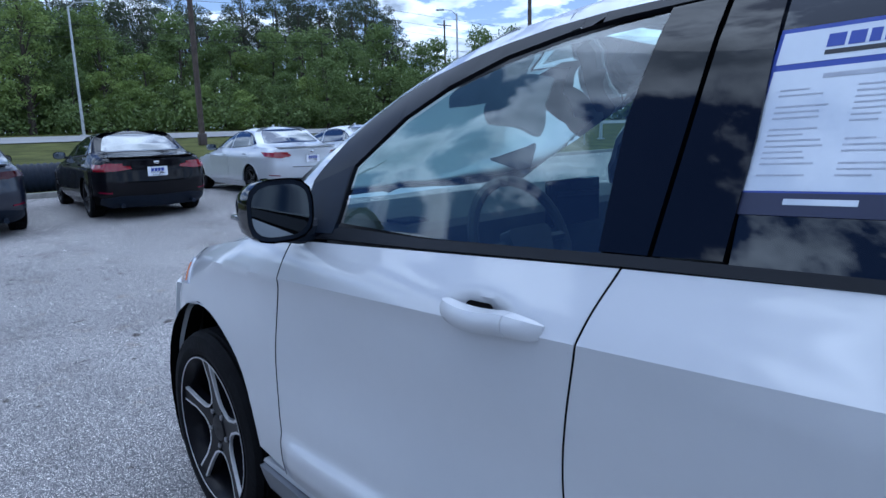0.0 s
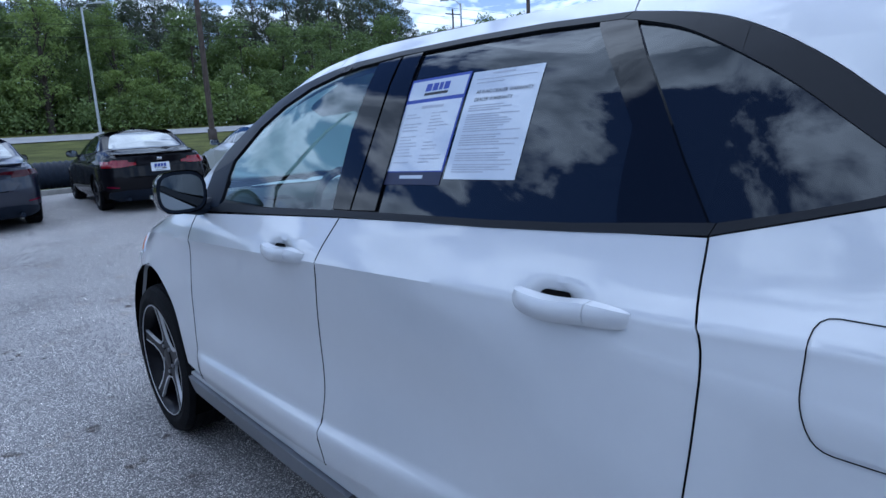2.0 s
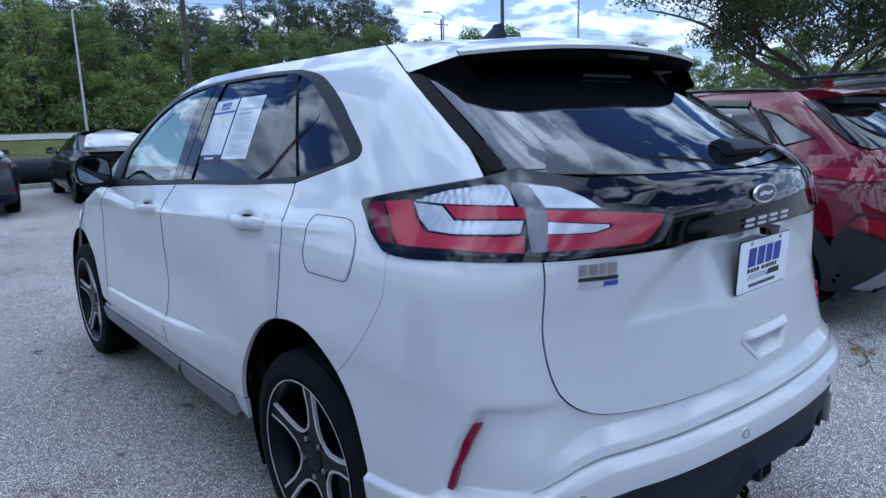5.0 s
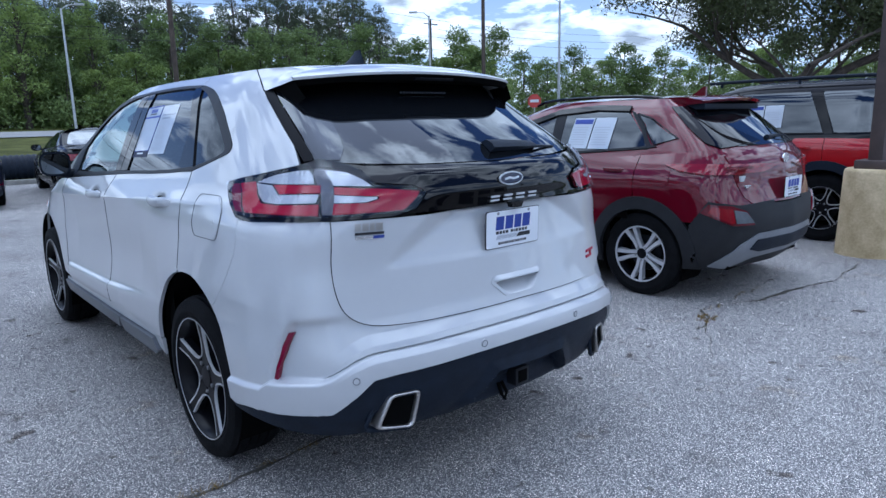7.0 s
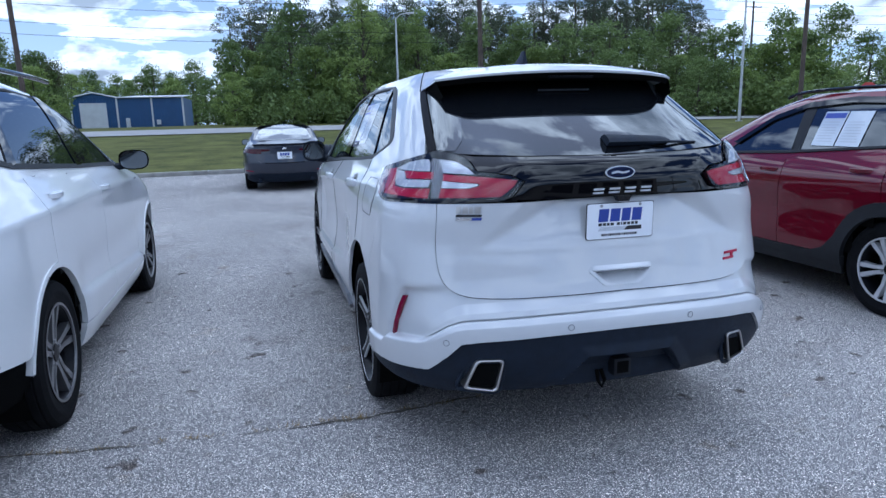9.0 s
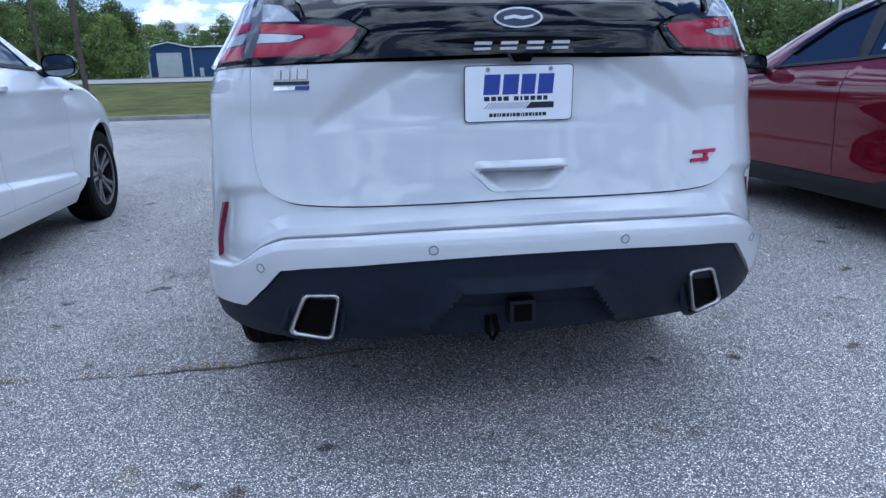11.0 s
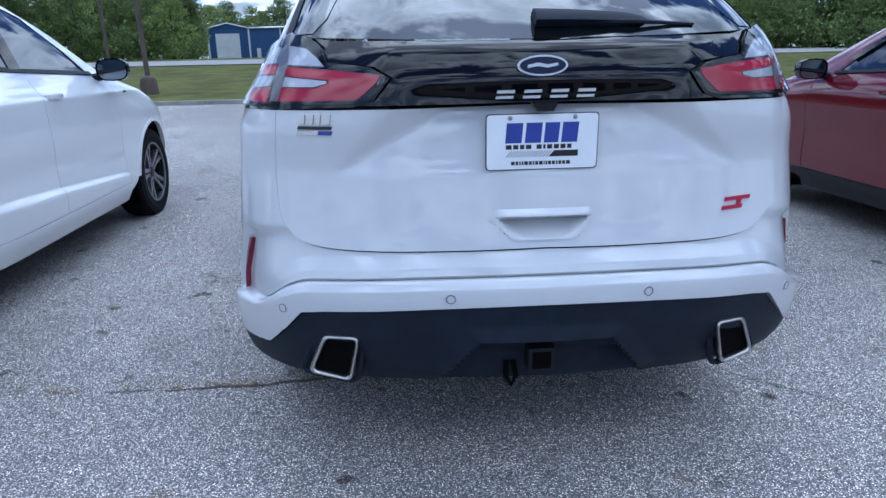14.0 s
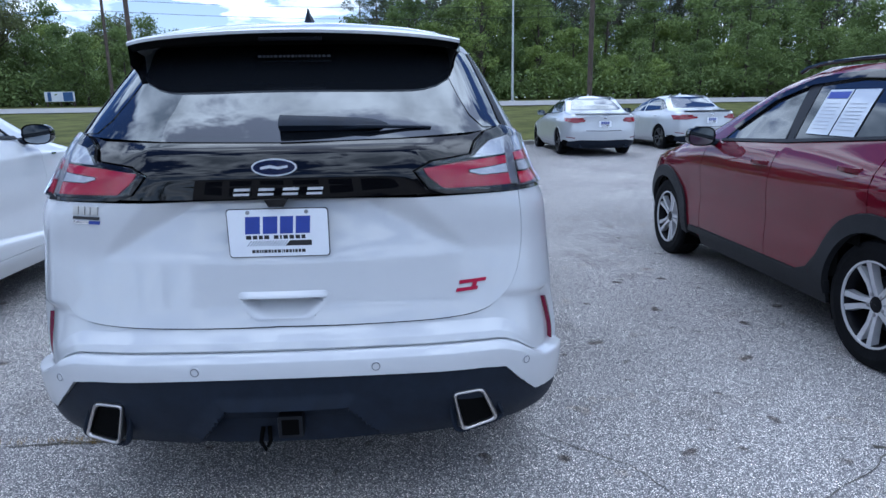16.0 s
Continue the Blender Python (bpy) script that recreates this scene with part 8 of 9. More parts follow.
# ---- saloons in the next row
def saloon(label, m, paint, style, wheel_style="twin", rim=("alloy", "darkalloy")):
    sk = Skin(wide=[(0.15, 0.80), (0.24, 0.86), (0.34, 0.90), (0.55, 0.91), (0.78, 0.912), (0.87, 0.90), (0.94, 0.865), (1.00, 0.82), (1.20, 0.715), (1.33, 0.63), (1.385, 0.56), (1.41, 0.49)],
              front=[(0.15, 3.3), (0.3, 3.5), (0.5, 3.66), (0.62, 3.65), (0.72, 3.5), (0.80, 3.15), (0.87, 2.72), (0.93, 2.35), (0.98, 2.15), (1.20, 1.72), (1.36, 1.22), (1.41, 0.9)],
              rear=[(0.15, -0.85), (0.25, -0.97), (0.42, -1.06), (0.60, -1.09), (0.85, -1.06), (0.98, -1.07), (1.02, -0.98), (1.05, -0.52), (1.08, -0.35), (1.20, -0.09), (1.35, 0.20), (1.41, 0.38)],
              nose_length=[(0.15, 1.4), (0.85, 1.4), (1.0, 0.8), (1.41, 0.7)], y_rear=0.2, soft=0.02,
              bump=lambda y, z: 0.012 * math.exp(-((z - 0.83) / 0.03) ** 2) - 0.012 * math.exp(-((z - 0.6) / 0.1) ** 2) * (1 if 0.4 < y < 2.2 else 0))
    c = Car("saloon_car", label, m, sk, paint, (2.08, 1.06, 0.02), [(-0.30, 1.03), (0.02, 0.99), (1.06, 0.955), (2.08, 0.925)],
            [(2.15, 0.92), (2.6, 0.875), (3.0, 0.81), (3.3, 0.74), (3.5, 0.68)], [(-1.05, 0.99), (-0.75, 1.02), (-0.5, 1.025)], (0.0, 0.33, 0.365), (2.83, 0.33, 0.365), 0.19, 1.41, 0.025, None, None, "cars in the next row")
    wins = [("front_window", [(1.82, 0.985), (1.60, 1.13), (1.30, 1.27), (1.06, 1.33), (1.03, 1.0)], M["glass3"]), ("rear_window", [(1.0, 1.335), (0.6, 1.345), (0.34, 1.31), (0.06, 1.05), (0.97, 1.0)], M["glass3"]), ("quarter_window", [(0.30, 1.30), (0.12, 1.235), (-0.10, 1.09), (0.02, 1.06)], M["glass3"])]
    r = (0.335, 0.225, 0.235, wheel_style, M[rim[0]], M[rim[1]], 5)
    c.sides(0.30, 3.42, [(-0.40, 0.38), (-0.80, 0.42), (-1.0, 0.55), (-1.02, 0.9)], wins, r, [(1.22, 0.86), (0.22, 0.885)], (1.86, 0.965, M["gloss"] if style != "wide" else paint))
    # back
    c.tail("boot_lid", both([(0.0, 0.62), (0.50, 0.63), (0.60, 0.74), (0.68, 0.90), (0.70, 1.0), (0, 1.015)]), paint, 0.004, 0.014, "boot lid")
    c.tail("rear_bumper", both([(0.0, 0.33), (0.70, 0.34), (0.84, 0.40), (0.86, 0.62), (0.70, 0.70), (0.58, 0.71), (0.49, 0.615), (0, 0.605)]), paint, 0.006, 0.03)
    c.tail("lower_valance", both([(0.0, 0.20), (0.66, 0.21), (0.80, 0.27), (0.80, 0.36), (0.55, 0.40), (0.0, 0.39)]), M["plastic"], 0.012, 0.05, "black lower valance")
    for sg in (-1, 1):
        lamp = {"slim": [(0.36, 0.83), (0.60, 0.80), (0.84, 0.80), (0.84, 0.91), (0.60, 0.90), (0.38, 0.875)], "wide": [(0.44, 0.84), (0.62, 0.80), (0.84, 0.84), (0.84, 0.925), (0.60, 0.905), (0.45, 0.88)],
                "blade": [(0.30, 0.88), (0.60, 0.855), (0.84, 0.84), (0.84, 0.92), (0.60, 0.925), (0.31, 0.91)]}[style]
        tlamp = c.tail("tail_lamp", [(sg * x, z) for x, z in lamp], M["lampdeep" if style != "blade" else "lampsmoke"], 0.016, 0.03, "red tail lamp", None, 0.025)
        c.flank("tail_lamp", [(-0.78, 0.86), (-0.92, 0.82), (-0.98, 0.82), (-0.97, 0.92), (-0.85, 0.925)], M["lampdeep" if style != "blade" else "lampsmoke"], sg, 0.016, 0.03, "red tail lamp", None, 0.025)
        c.tail("bumper_reflector", [(sg * x, z) for x, z in ((0.66, 0.44), (0.82, 0.46), (0.82, 0.475), (0.66, 0.46))], M["lampdark"], 0.016, 0.02)
        bm = bmesh.new()
        tube(bm, [(sg * 0.55, -1.02, 0.245), (sg * 0.55, -0.85, 0.245)], 0.034, 14)
        part("exhaust_tip", bm, M["plastic"], c.root)
    c.tail("back_window", both([(0, 1.09), (0.56, 1.09), (0.62, 1.11), (0.52, 1.30), (0.44, 1.365), (0, 1.375)]), M["glass3"], 0.006, 0.008, "back glass reflecting the sky", None, (0.05, 0.0125))
    c.glassy([(0, 1.0), (0.64, 1.0), (0.54, 1.28), (0.44, 1.36), (0, 1.38)] + [(-0.44, 1.36), (-0.54, 1.28), (-0.64, 1.0)], None)
    bm = bmesh.new()
    rows = []
    for k in np.linspace(-1, 1, 15):
        y = c.skin.rear(0.66 * k, 0.985)
        rows.append([bm.verts.new((0.66 * k, yy, zz)) for yy, zz in ((y + 0.16, 1.012), (y + 0.02, 1.030), (y - 0.012, 1.028), (y + 0.004, 1.005))])
    for a, b in zip(rows, rows[1:]):
        for i in range(3):
            bm.faces.new((a[i], a[i + 1], b[i + 1], b[i]))
    part("lip_spoiler", bm, M["gloss"] if style == "slim" else paint, c.root)
    plate_sign(c.root, Matrix.Translation((0, c.skin.rear(0, 0.78) - 0.012, 0.70)) @ Matrix.Rotation(radians(90), 4, "X"), "licence_plate")
    part("maker_badge", boxed(-0.04, 0.04, c.skin.rear(0, 0.92) - 0.012, c.skin.rear(0, 0.92), 0.90, 0.945, 0.01), M["chrome"], c.root)
    bm = bmesh.new()
    prism(bm, [(0, 0), (0.12, 0), (0.02, 0.055), (0, 0.055)], 0.03, Matrix.Translation((0.015, 0.62, 1.425)) @ Matrix.Rotation(radians(90), 4, "Z") @ Matrix.Rotation(radians(90), 4, "X"))
    part("antenna_fin", bm, paint, c.root)
    return c


M["glass3"] = glass_material("sky_lit_glass", (0.02, 0.02, 0.025), 0.0, 2.8)
M["glass2"] = glass_material("plain_side_glass", (0.06, 0.075, 0.08), 0.08, 1.95)
CROSSOVER = red_crossover()
SECOND = white_suv_two()
BOXY = boxy_suv()
saloon("black saloon with red tail lamps and dark wheels", pose(2.06, 13.25, 0, 0, 0, -3) @ Matrix.Diagonal((1.05, 1.05, 1.03, 1)), M["blackpaint"], "slim", "split", ("greyalloy", "darkalloy"))
saloon("slate blue saloon with smoked tail lamps", pose(-0.84, 12.75, 0, 0, 0, -2) @ Matrix.Diagonal((1.05, 1.05, 1.03, 1)), M["bluepaint"], "blade", "split", ("greyalloy", "darkalloy"))
saloon("silver-white saloon with slanted red tail lamps", pose(5.55, 14.15, 0, 0, 0, -1) @ Matrix.Diagonal((1.05, 1.05, 1.04, 1)), M["silver"], "wide", "split", ("greyalloy", "darkalloy"))
saloon("silver-white saloon with blade-like red tail lamps", pose(8.75, 15.4, 0, 0, 0, 6) @ Matrix.Diagonal((1.05, 1.05, 1.04, 1)), M["silver"], "slim", "twin", ("greyalloy", "darkalloy"))


# ---------------------------------------------------------------- poles, lamps, shed, signs
def street_lamp(x, y, h, arm, turn, label):
    t = thing("street_lamp", label, "street lamp", pose(x, y, bank(y) if y > 18.3 else 0.0, 0, 0, turn))
    bm = bmesh.new()
    tube(bm, [(0, 0, 0), (0, 0, h * 0.5), (0, 0, h)], [0.10, 0.08, 0.06], 12)
    part("pole", bm, M["galv"], t)
    bm = bmesh.new()
    tube(bm, [(0, 0, h - 0.1), (arm * 0.4, 0, h + 0.22), (arm, 0, h + 0.3)], [0.035, 0.03, 0.025], 8)
    part("arm", bm, M["galv"], t)
    part("lamp_head", boxed(arm - 0.05, arm + 0.55, -0.12, 0.12, h + 0.24, h + 0.36, 0.04), M["galv"], t)
    part("foot", boxed(-0.2, 0.2, -0.2, 0.2, 0.0, 0.06, 0.01), M["galv"], t)
    return t


def utility_pole(x, y, h, label, arms=True, r=0.14, lean=0.0):
    t = thing("utility_pole", label, "utility pole", pose(x, y, bank(y) if y > 18.3 else 0.0, 0, lean, 0))
    bm = bmesh.new()
    tube(bm, [(0, 0, -0.1), (0, 0, h * 0.5), (0, 0, h)], [r, r * 0.85, r * 0.7], 12)
    part("pole", bm, M["wood"], t)
    if arms:
        part("crossarm", boxed(-1.2, 1.2, -0.05, 0.05, h - 0.7, h - 0.58, 0.01), M["wood"], t)
        for k in (-1.1, -0.4, 0.4, 1.1):
            bm = bmesh.new()
            lathe(bm, [(0.001, 0), (0.03, 0), (0.045, 0.05), (0.03, 0.10), (0.001, 0.12)], 8, Matrix.Translation((k, 0, h - 0.58)))
            part("insulator", bm, M["galv"], t)
    return t


street_lamp(9.55, 48.9, 8.1, 0.9, -20, "pale grey street lamp across the highway")
street_lamp(30.8, 23.4, 8.0, 1.5, 129, "pale grey street lamp with a curved arm")
P1 = utility_pole(10.7, 32.0, 18.0, "brown wooden pole on the grass bank", False, 0.14)
bm = bmesh.new()
tube(bm, [(0, 0, 8.0), (-0.6, 0, 8.05), (-1.0, -0.1, 8.3)], 0.03, 6)
part("bracket", bm, M["galv"], P1)
part("pole_collar", boxed(-0.17, 0.17, -0.17, 0.17, 0, 0.55, 0.04), M["brownsteel"], P1)
utility_pole(22.8, 21.9, 11.0, "dark wooden pole beside the lot", False, 0.11)
street_lamp(30.5, 35.2, 8.0, 0.9, 129, "thin pale grey street lamp beside the highway")
utility_pole(57.0, 66.0, 13.0, "distant wooden utility pole", True, 0.16)
LP = utility_pole(-8.65, 21.2, 11.0, "brown wooden pole in the grass strip", False, 0.09, -0.6)
stump = bmesh.new()
lathe(stump, [(0.31, -0.1), (0.30, 0.25), (0.27, 0.48), (0.20, 0.58), (0.12, 0.62), (0.10, 0.62)], 11)
part("pole_collar", stump, M["wood"], LP, "dark weathered stump round the pole's foot")
utility_pole(-22.0, 52.0, 10.5, "distant wooden utility pole", False, 0.14)


def power_lines():
    t = thing("power_line", "black overhead power lines along the highway", "power line", pose(0, 50, 0))
    for z, y in ((11.2, 50.0), (10.4, 50.0), (9.2, 50.2), (8.4, 50.4), (12.0, 49.6)):
        for x0, x1 in ((-120, -22), (-22, 28), (28, 80), (80, 140)):
            pts = []
            for k in np.linspace(0, 1, 13):
                pts.append((x0 + (x1 - x0) * k, y, z - 3.2 * k * (1 - k)))
            bm = bmesh.new()
            tube(bm, [(px, py - 50, pz) for px, py, pz in pts], 0.018, 4, cap=False)
            part("wire", bm, M["cable"], t)


power_lines()


def lot_post():
    """A cream-painted concrete base with a brown square steel post."""
    t = thing("lot_light_post", "brown square steel post on a stained cream concrete base", "light post", pose(5.90, -0.74, 0))
    bm = bmesh.new()
    rings = []
    n = 40
    prof = [(0.305, -0.02), (0.300, 0.02), (0.292, 0.3), (0.287, 0.6), (0.282, 0.86), (0.274, 0.888), (0.255, 0.900)]
    for r, z in prof:
        rings.append([bm.verts.new(((r + 0.004 * noise.noise(Vector((3 * math.cos(a), 3 * math.sin(a), z * 4)))) * math.cos(a), (r + 0.004 * noise.noise(Vector((3 * math.cos(a), 3 * math.sin(a), z * 4 + 9)))) * math.sin(a), z)) for a in np.linspace(0, 2 * math.pi, n, endpoint=False)])
    for a, b in zip(rings, rings[1:]):
        for i in range(n):
            bm.faces.new((a[i], a[(i + 1) % n], b[(i + 1) % n], b[i]))
    bm.faces.new(rings[-1])
    part("concrete_base", bm, M["basepaint"], t, "stained cream concrete base", 60)
    part("base_cover", boxed(-0.16, 0.16, -0.16, 0.16, 0.895, 0.985, 0.012), M["brownsteel"], t)
    part("post", boxed(-0.066, 0.066, -0.066, 0.066, 0.9, 7.0, 0.012), M["brownsteel"], t)
    part("hand_hole", boxed(-0.045, 0.045, -0.078, -0.066, 1.28, 1.40, 0.008), M["brownsteel"], t)
    return t


lot_post()


def shed():
    """A gabled end with a roller door, and a long lower wing beside it."""
    t = thing("blue_shed", "blue sheet-metal building with white trim and a white roller door", "shed", pose(-25.4, 96.0, bank(96)))
    w, g, d, h = 14.1, 5.7, 14.0, 4.0
    bm = bmesh.new()
    box(bm, 0, w, 0, d, 0, h)
    part("wall", bm, M["shedblue"], t)
    bm = bmesh.new()
    prism(bm, [(0, h), (g, h), (g * 0.5, h + 0.65)], 0.1, Matrix.Rotation(radians(90), 4, "X"))
    part("gable", bm, M["shedblue"], t)
    rib = None
    x = 0.15
    while x < w:
        if rib is None:
            rib = part("rib", boxed(0, 0.05, -0.03, 0.0, 0.1, h - 0.1), M["shedblue"], t)
        else:
            o = rib.copy()
            scene.collection.objects.link(o)
            o.location.x = x - 0.15
        x += 0.4
    bm = bmesh.new()
    for pts in (((-0.2, h - 0.03), (g * 0.5, h + 0.70), (g + 0.1, h - 0.02)),):
        a = [bm.verts.new((px, -0.25, pz)) for px, pz in pts]
        b = [bm.verts.new((px, d, pz)) for px, pz in pts]
        for i in range(2):
            bm.faces.new((a[i], a[i + 1], b[i + 1], b[i]))
    a = [bm.verts.new(p) for p in ((g, -0.25, h), (w + 0.2, -0.25, h), (w + 0.2, d, h + 0.8), (g, d, h + 0.8))]
    bm.faces.new(a)
    part("roof", bm, M["shedwhite"], t)
    bm = bmesh.new()
    for p, q in (((-0.2, h), (g * 0.5, h + 0.68)), ((g * 0.5, h + 0.68), (g + 0.1, h)), ((g + 0.1, h), (w + 0.2, h))):
        tube(bm, [(p[0], -0.28, p[1]), (q[0], -0.28, q[1])], 0.09, 6)
    part("eaves_trim", bm, M["shedwhite"], t)
    for x0 in (-0.05, g - 0.1, 10.0, w - 0.1):
        part("corner_trim", boxed(x0, x0 + 0.22, -0.12, -0.03, 0, h), M["shedwhite"], t)
    part("roller_door", boxed(1.1, 4.4, -0.09, -0.02, 0, 3.3), M["shedwhite"], t, "white roller door")
    part("wall_unit", boxed(6.7, 7.2, -0.30, -0.02, 0, 1.25), M["shedwhite"], t)
    part("wall_unit", boxed(10.6, 11.1, -0.35, -0.02, 0.3, 0.95), M["shedwhite"], t)


def roadside_board():
    """A low white and blue board on posts beyond the highway."""
    t = thing("roadside_board", "low white and blue board on posts beside the highway", "sign board", pose(-28.7, 55.0, bank(55)))
    board = part("board", boxed(0, 2.4, -0.05, 0.05, 0.42, 1.22, 0.01), M["shedwhite"], t)
    part("blue_panel", boxed(0.25, 0.55, -0.058, -0.05, 0.46, 1.18), M["shedblue"], board, "blue panel")
    part("blue_panel", boxed(1.5, 2.3, -0.058, -0.05, 0.46, 1.18), M["shedblue"], board, "blue panel")
    for x in (0.1, 1.2, 2.3):
        part("post", boxed(x - 0.05, x + 0.05, 0.05, 0.15, -0.1, 1.2, 0.01), M["wood"], t)


roadside_board()
shed()


def stop_sign():
    t = thing("road_sign", "red octagonal road sign on a steel post", "road sign", pose(24.6, 20.0, 0.3, 0, 0, -50))
    bm = bmesh.new()
    tube(bm, [(0, 0, 0), (0, 0, 2.3)], 0.03, 8)
    part("post", bm, M["galv"], t)
    bm = bmesh.new()
    prism(bm, [(0.36 * math.cos(a), 0.36 * math.sin(a)) for a in np.linspace(math.pi / 8, 2 * math.pi + math.pi / 8, 8, endpoint=False)], 0.01, Matrix.Translation((0, -0.04, 2.0)) @ Matrix.Rotation(radians(90), 4, "X"))
    part("sign_plate", bm, M["signred"], t, "red octagonal plate")
    part("sign_bar", boxed(-0.22, 0.22, -0.058, -0.05, 1.93, 2.07), M["shedwhite"], t)


stop_sign()


def drain_pipe():
    t = thing("drain_culvert", "black corrugated drain pipe lying behind the kerb", "drain pipe", pose(1.0, 18.75, 0.10))
    bm = bmesh.new()
    prof = []
    for k in range(34):
        prof.append((0.36 + (0.03 if k % 2 else 0.0), -0.9 + 0.07 * k))
    lathe(bm, prof, 24, Matrix.Translation((0, 0, 0.30)) @ Matrix.Rotation(radians(90), 4, "Y"))
    part("pipe", bm, M["plastic"], t)
    bm = bmesh.new()
    lathe(bm, [(0.36, -0.85), (0.30, -0.85), (0.30, 1.30), (0.36, 1.35)], 24, Matrix.Translation((0, 0, 0.30)) @ Matrix.Rotation(radians(90), 4, "Y"))
    part("liner", bm, M["dark"], t)


drain_pipe()


# ---------------------------------------------------------------- the big oak
def oak(x, y, height, seed, spread, lab, leaves=46, limb=0.55):
    rng = random.Random(seed)
    t = thing("oak_tree", lab, "tree", pose(x, y, 0))
    limbs, crown = bmesh.new(), bmesh.new()
    base_r = 0.034 * height

    def grow(p, d, length, r, depth):
        pts, rad = [p.copy()], [r]
        q = p.copy()
        n = 5
        for i in range(n):
            d = (d + Vector((rng.uniform(-0.28, 0.28), rng.uniform(-0.28, 0.28), rng.uniform(-0.16, 0.20)))).normalized()
            q = q + d * length / n
            pts.append(q.copy())
            rad.append(r * (1 - 0.55 * (i + 1) / n))
        tube(limbs, pts, rad, 8 if depth < 2 else 5, cap=False)
        if depth >= 2:
            for k in range(3):
                c = pts[-1 - k] + Vector((rng.uniform(-0.4, 0.4), rng.uniform(-0.4, 0.4), rng.uniform(-0.2, 0.4)))
                rr = spread * rng.uniform(0.10, 0.17)
                leaf_cloud(crown, c, (rr, rr, rr * 0.6), leaves, 0.125, rng)
        if depth < 3:
            for k in range(4 if depth < 2 else 3):
                a = rng.uniform(0, 6.28)
                up = rng.uniform(0.1, 0.75)
                nd = (d * 0.55 + Vector((math.cos(a), math.sin(a), up)) * 0.75).normalized()
                start = pts[rng.choice((2, 3, 4, 5))]
                grow(start, nd, length * rng.uniform(0.55, 0.8), rad[-1] * rng.uniform(0.75, 1.0), depth + 1)

    trunk_top = Vector((0, 0, height * 0.22))
    tube(limbs, [(0, 0, -0.1), (0.05, 0, height * 0.1), trunk_top], [base_r * 1.25, base_r, base_r * 0.95], 12)
    for k in range(6):
        a = 2 * math.pi * k / 6 + rng.uniform(-0.3, 0.3)
        grow(trunk_top - Vector((0, 0, 0.2)), Vector((math.cos(a), math.sin(a), rng.uniform(0.35, 0.9))).normalized(), spread * rng.uniform(0.55, 0.75), base_r * limb, 0)
    part("trunk", limbs, M["bark"], t)
    part("crown", crown, M["leafO"], t, sharp=180)
    return t


oak(40.0, 13.2, 10.5, 11, 10.5, "spreading live oak with dark limbs and thin foliage", 84, 0.75)
oak(-37.0, 58.0, 10.0, 12, 7.5, "spreading live oak beyond the highway")
oak(-50.0, 56.0, 10.5, 13, 8.0, "spreading live oak beyond the highway")
oak(-27.0, 74.0, 10.0, 14, 7.5, "spreading live oak beside the blue shed")


# ---------------------------------------------------------------- the dealership behind the lot
def sales_building():
    t = thing("sales_building", "plain beige sales building with dark shop windows behind the lot", "building", pose(2.0, -24.0, 0))
    bm = bmesh.new()
    box(bm, -19, 19, -9, 0, 0, 4.6)
    part("wall", bm, material("beige_render", (0.30, 0.27, 0.23), 0.9, 0, 0, 0.15, 0.8, 0.2, 40.0), t)
    part("roof_edge", boxed(-19.3, 19.3, -9.3, 0.3, 4.6, 4.95, 0.03), M["plastic"], t)
    for k in range(9):
        x = -17 + 4.0 * k
        w = part("shop_window", boxed(x, x + 2.9, -0.02, 0.04, 0.5, 3.0), M["darkglass"], t)
        part("window_frame", boxed(x - 0.06, x + 2.96, -0.02, 0.07, 2.98, 3.08), M["trim"], t)


sales_building()


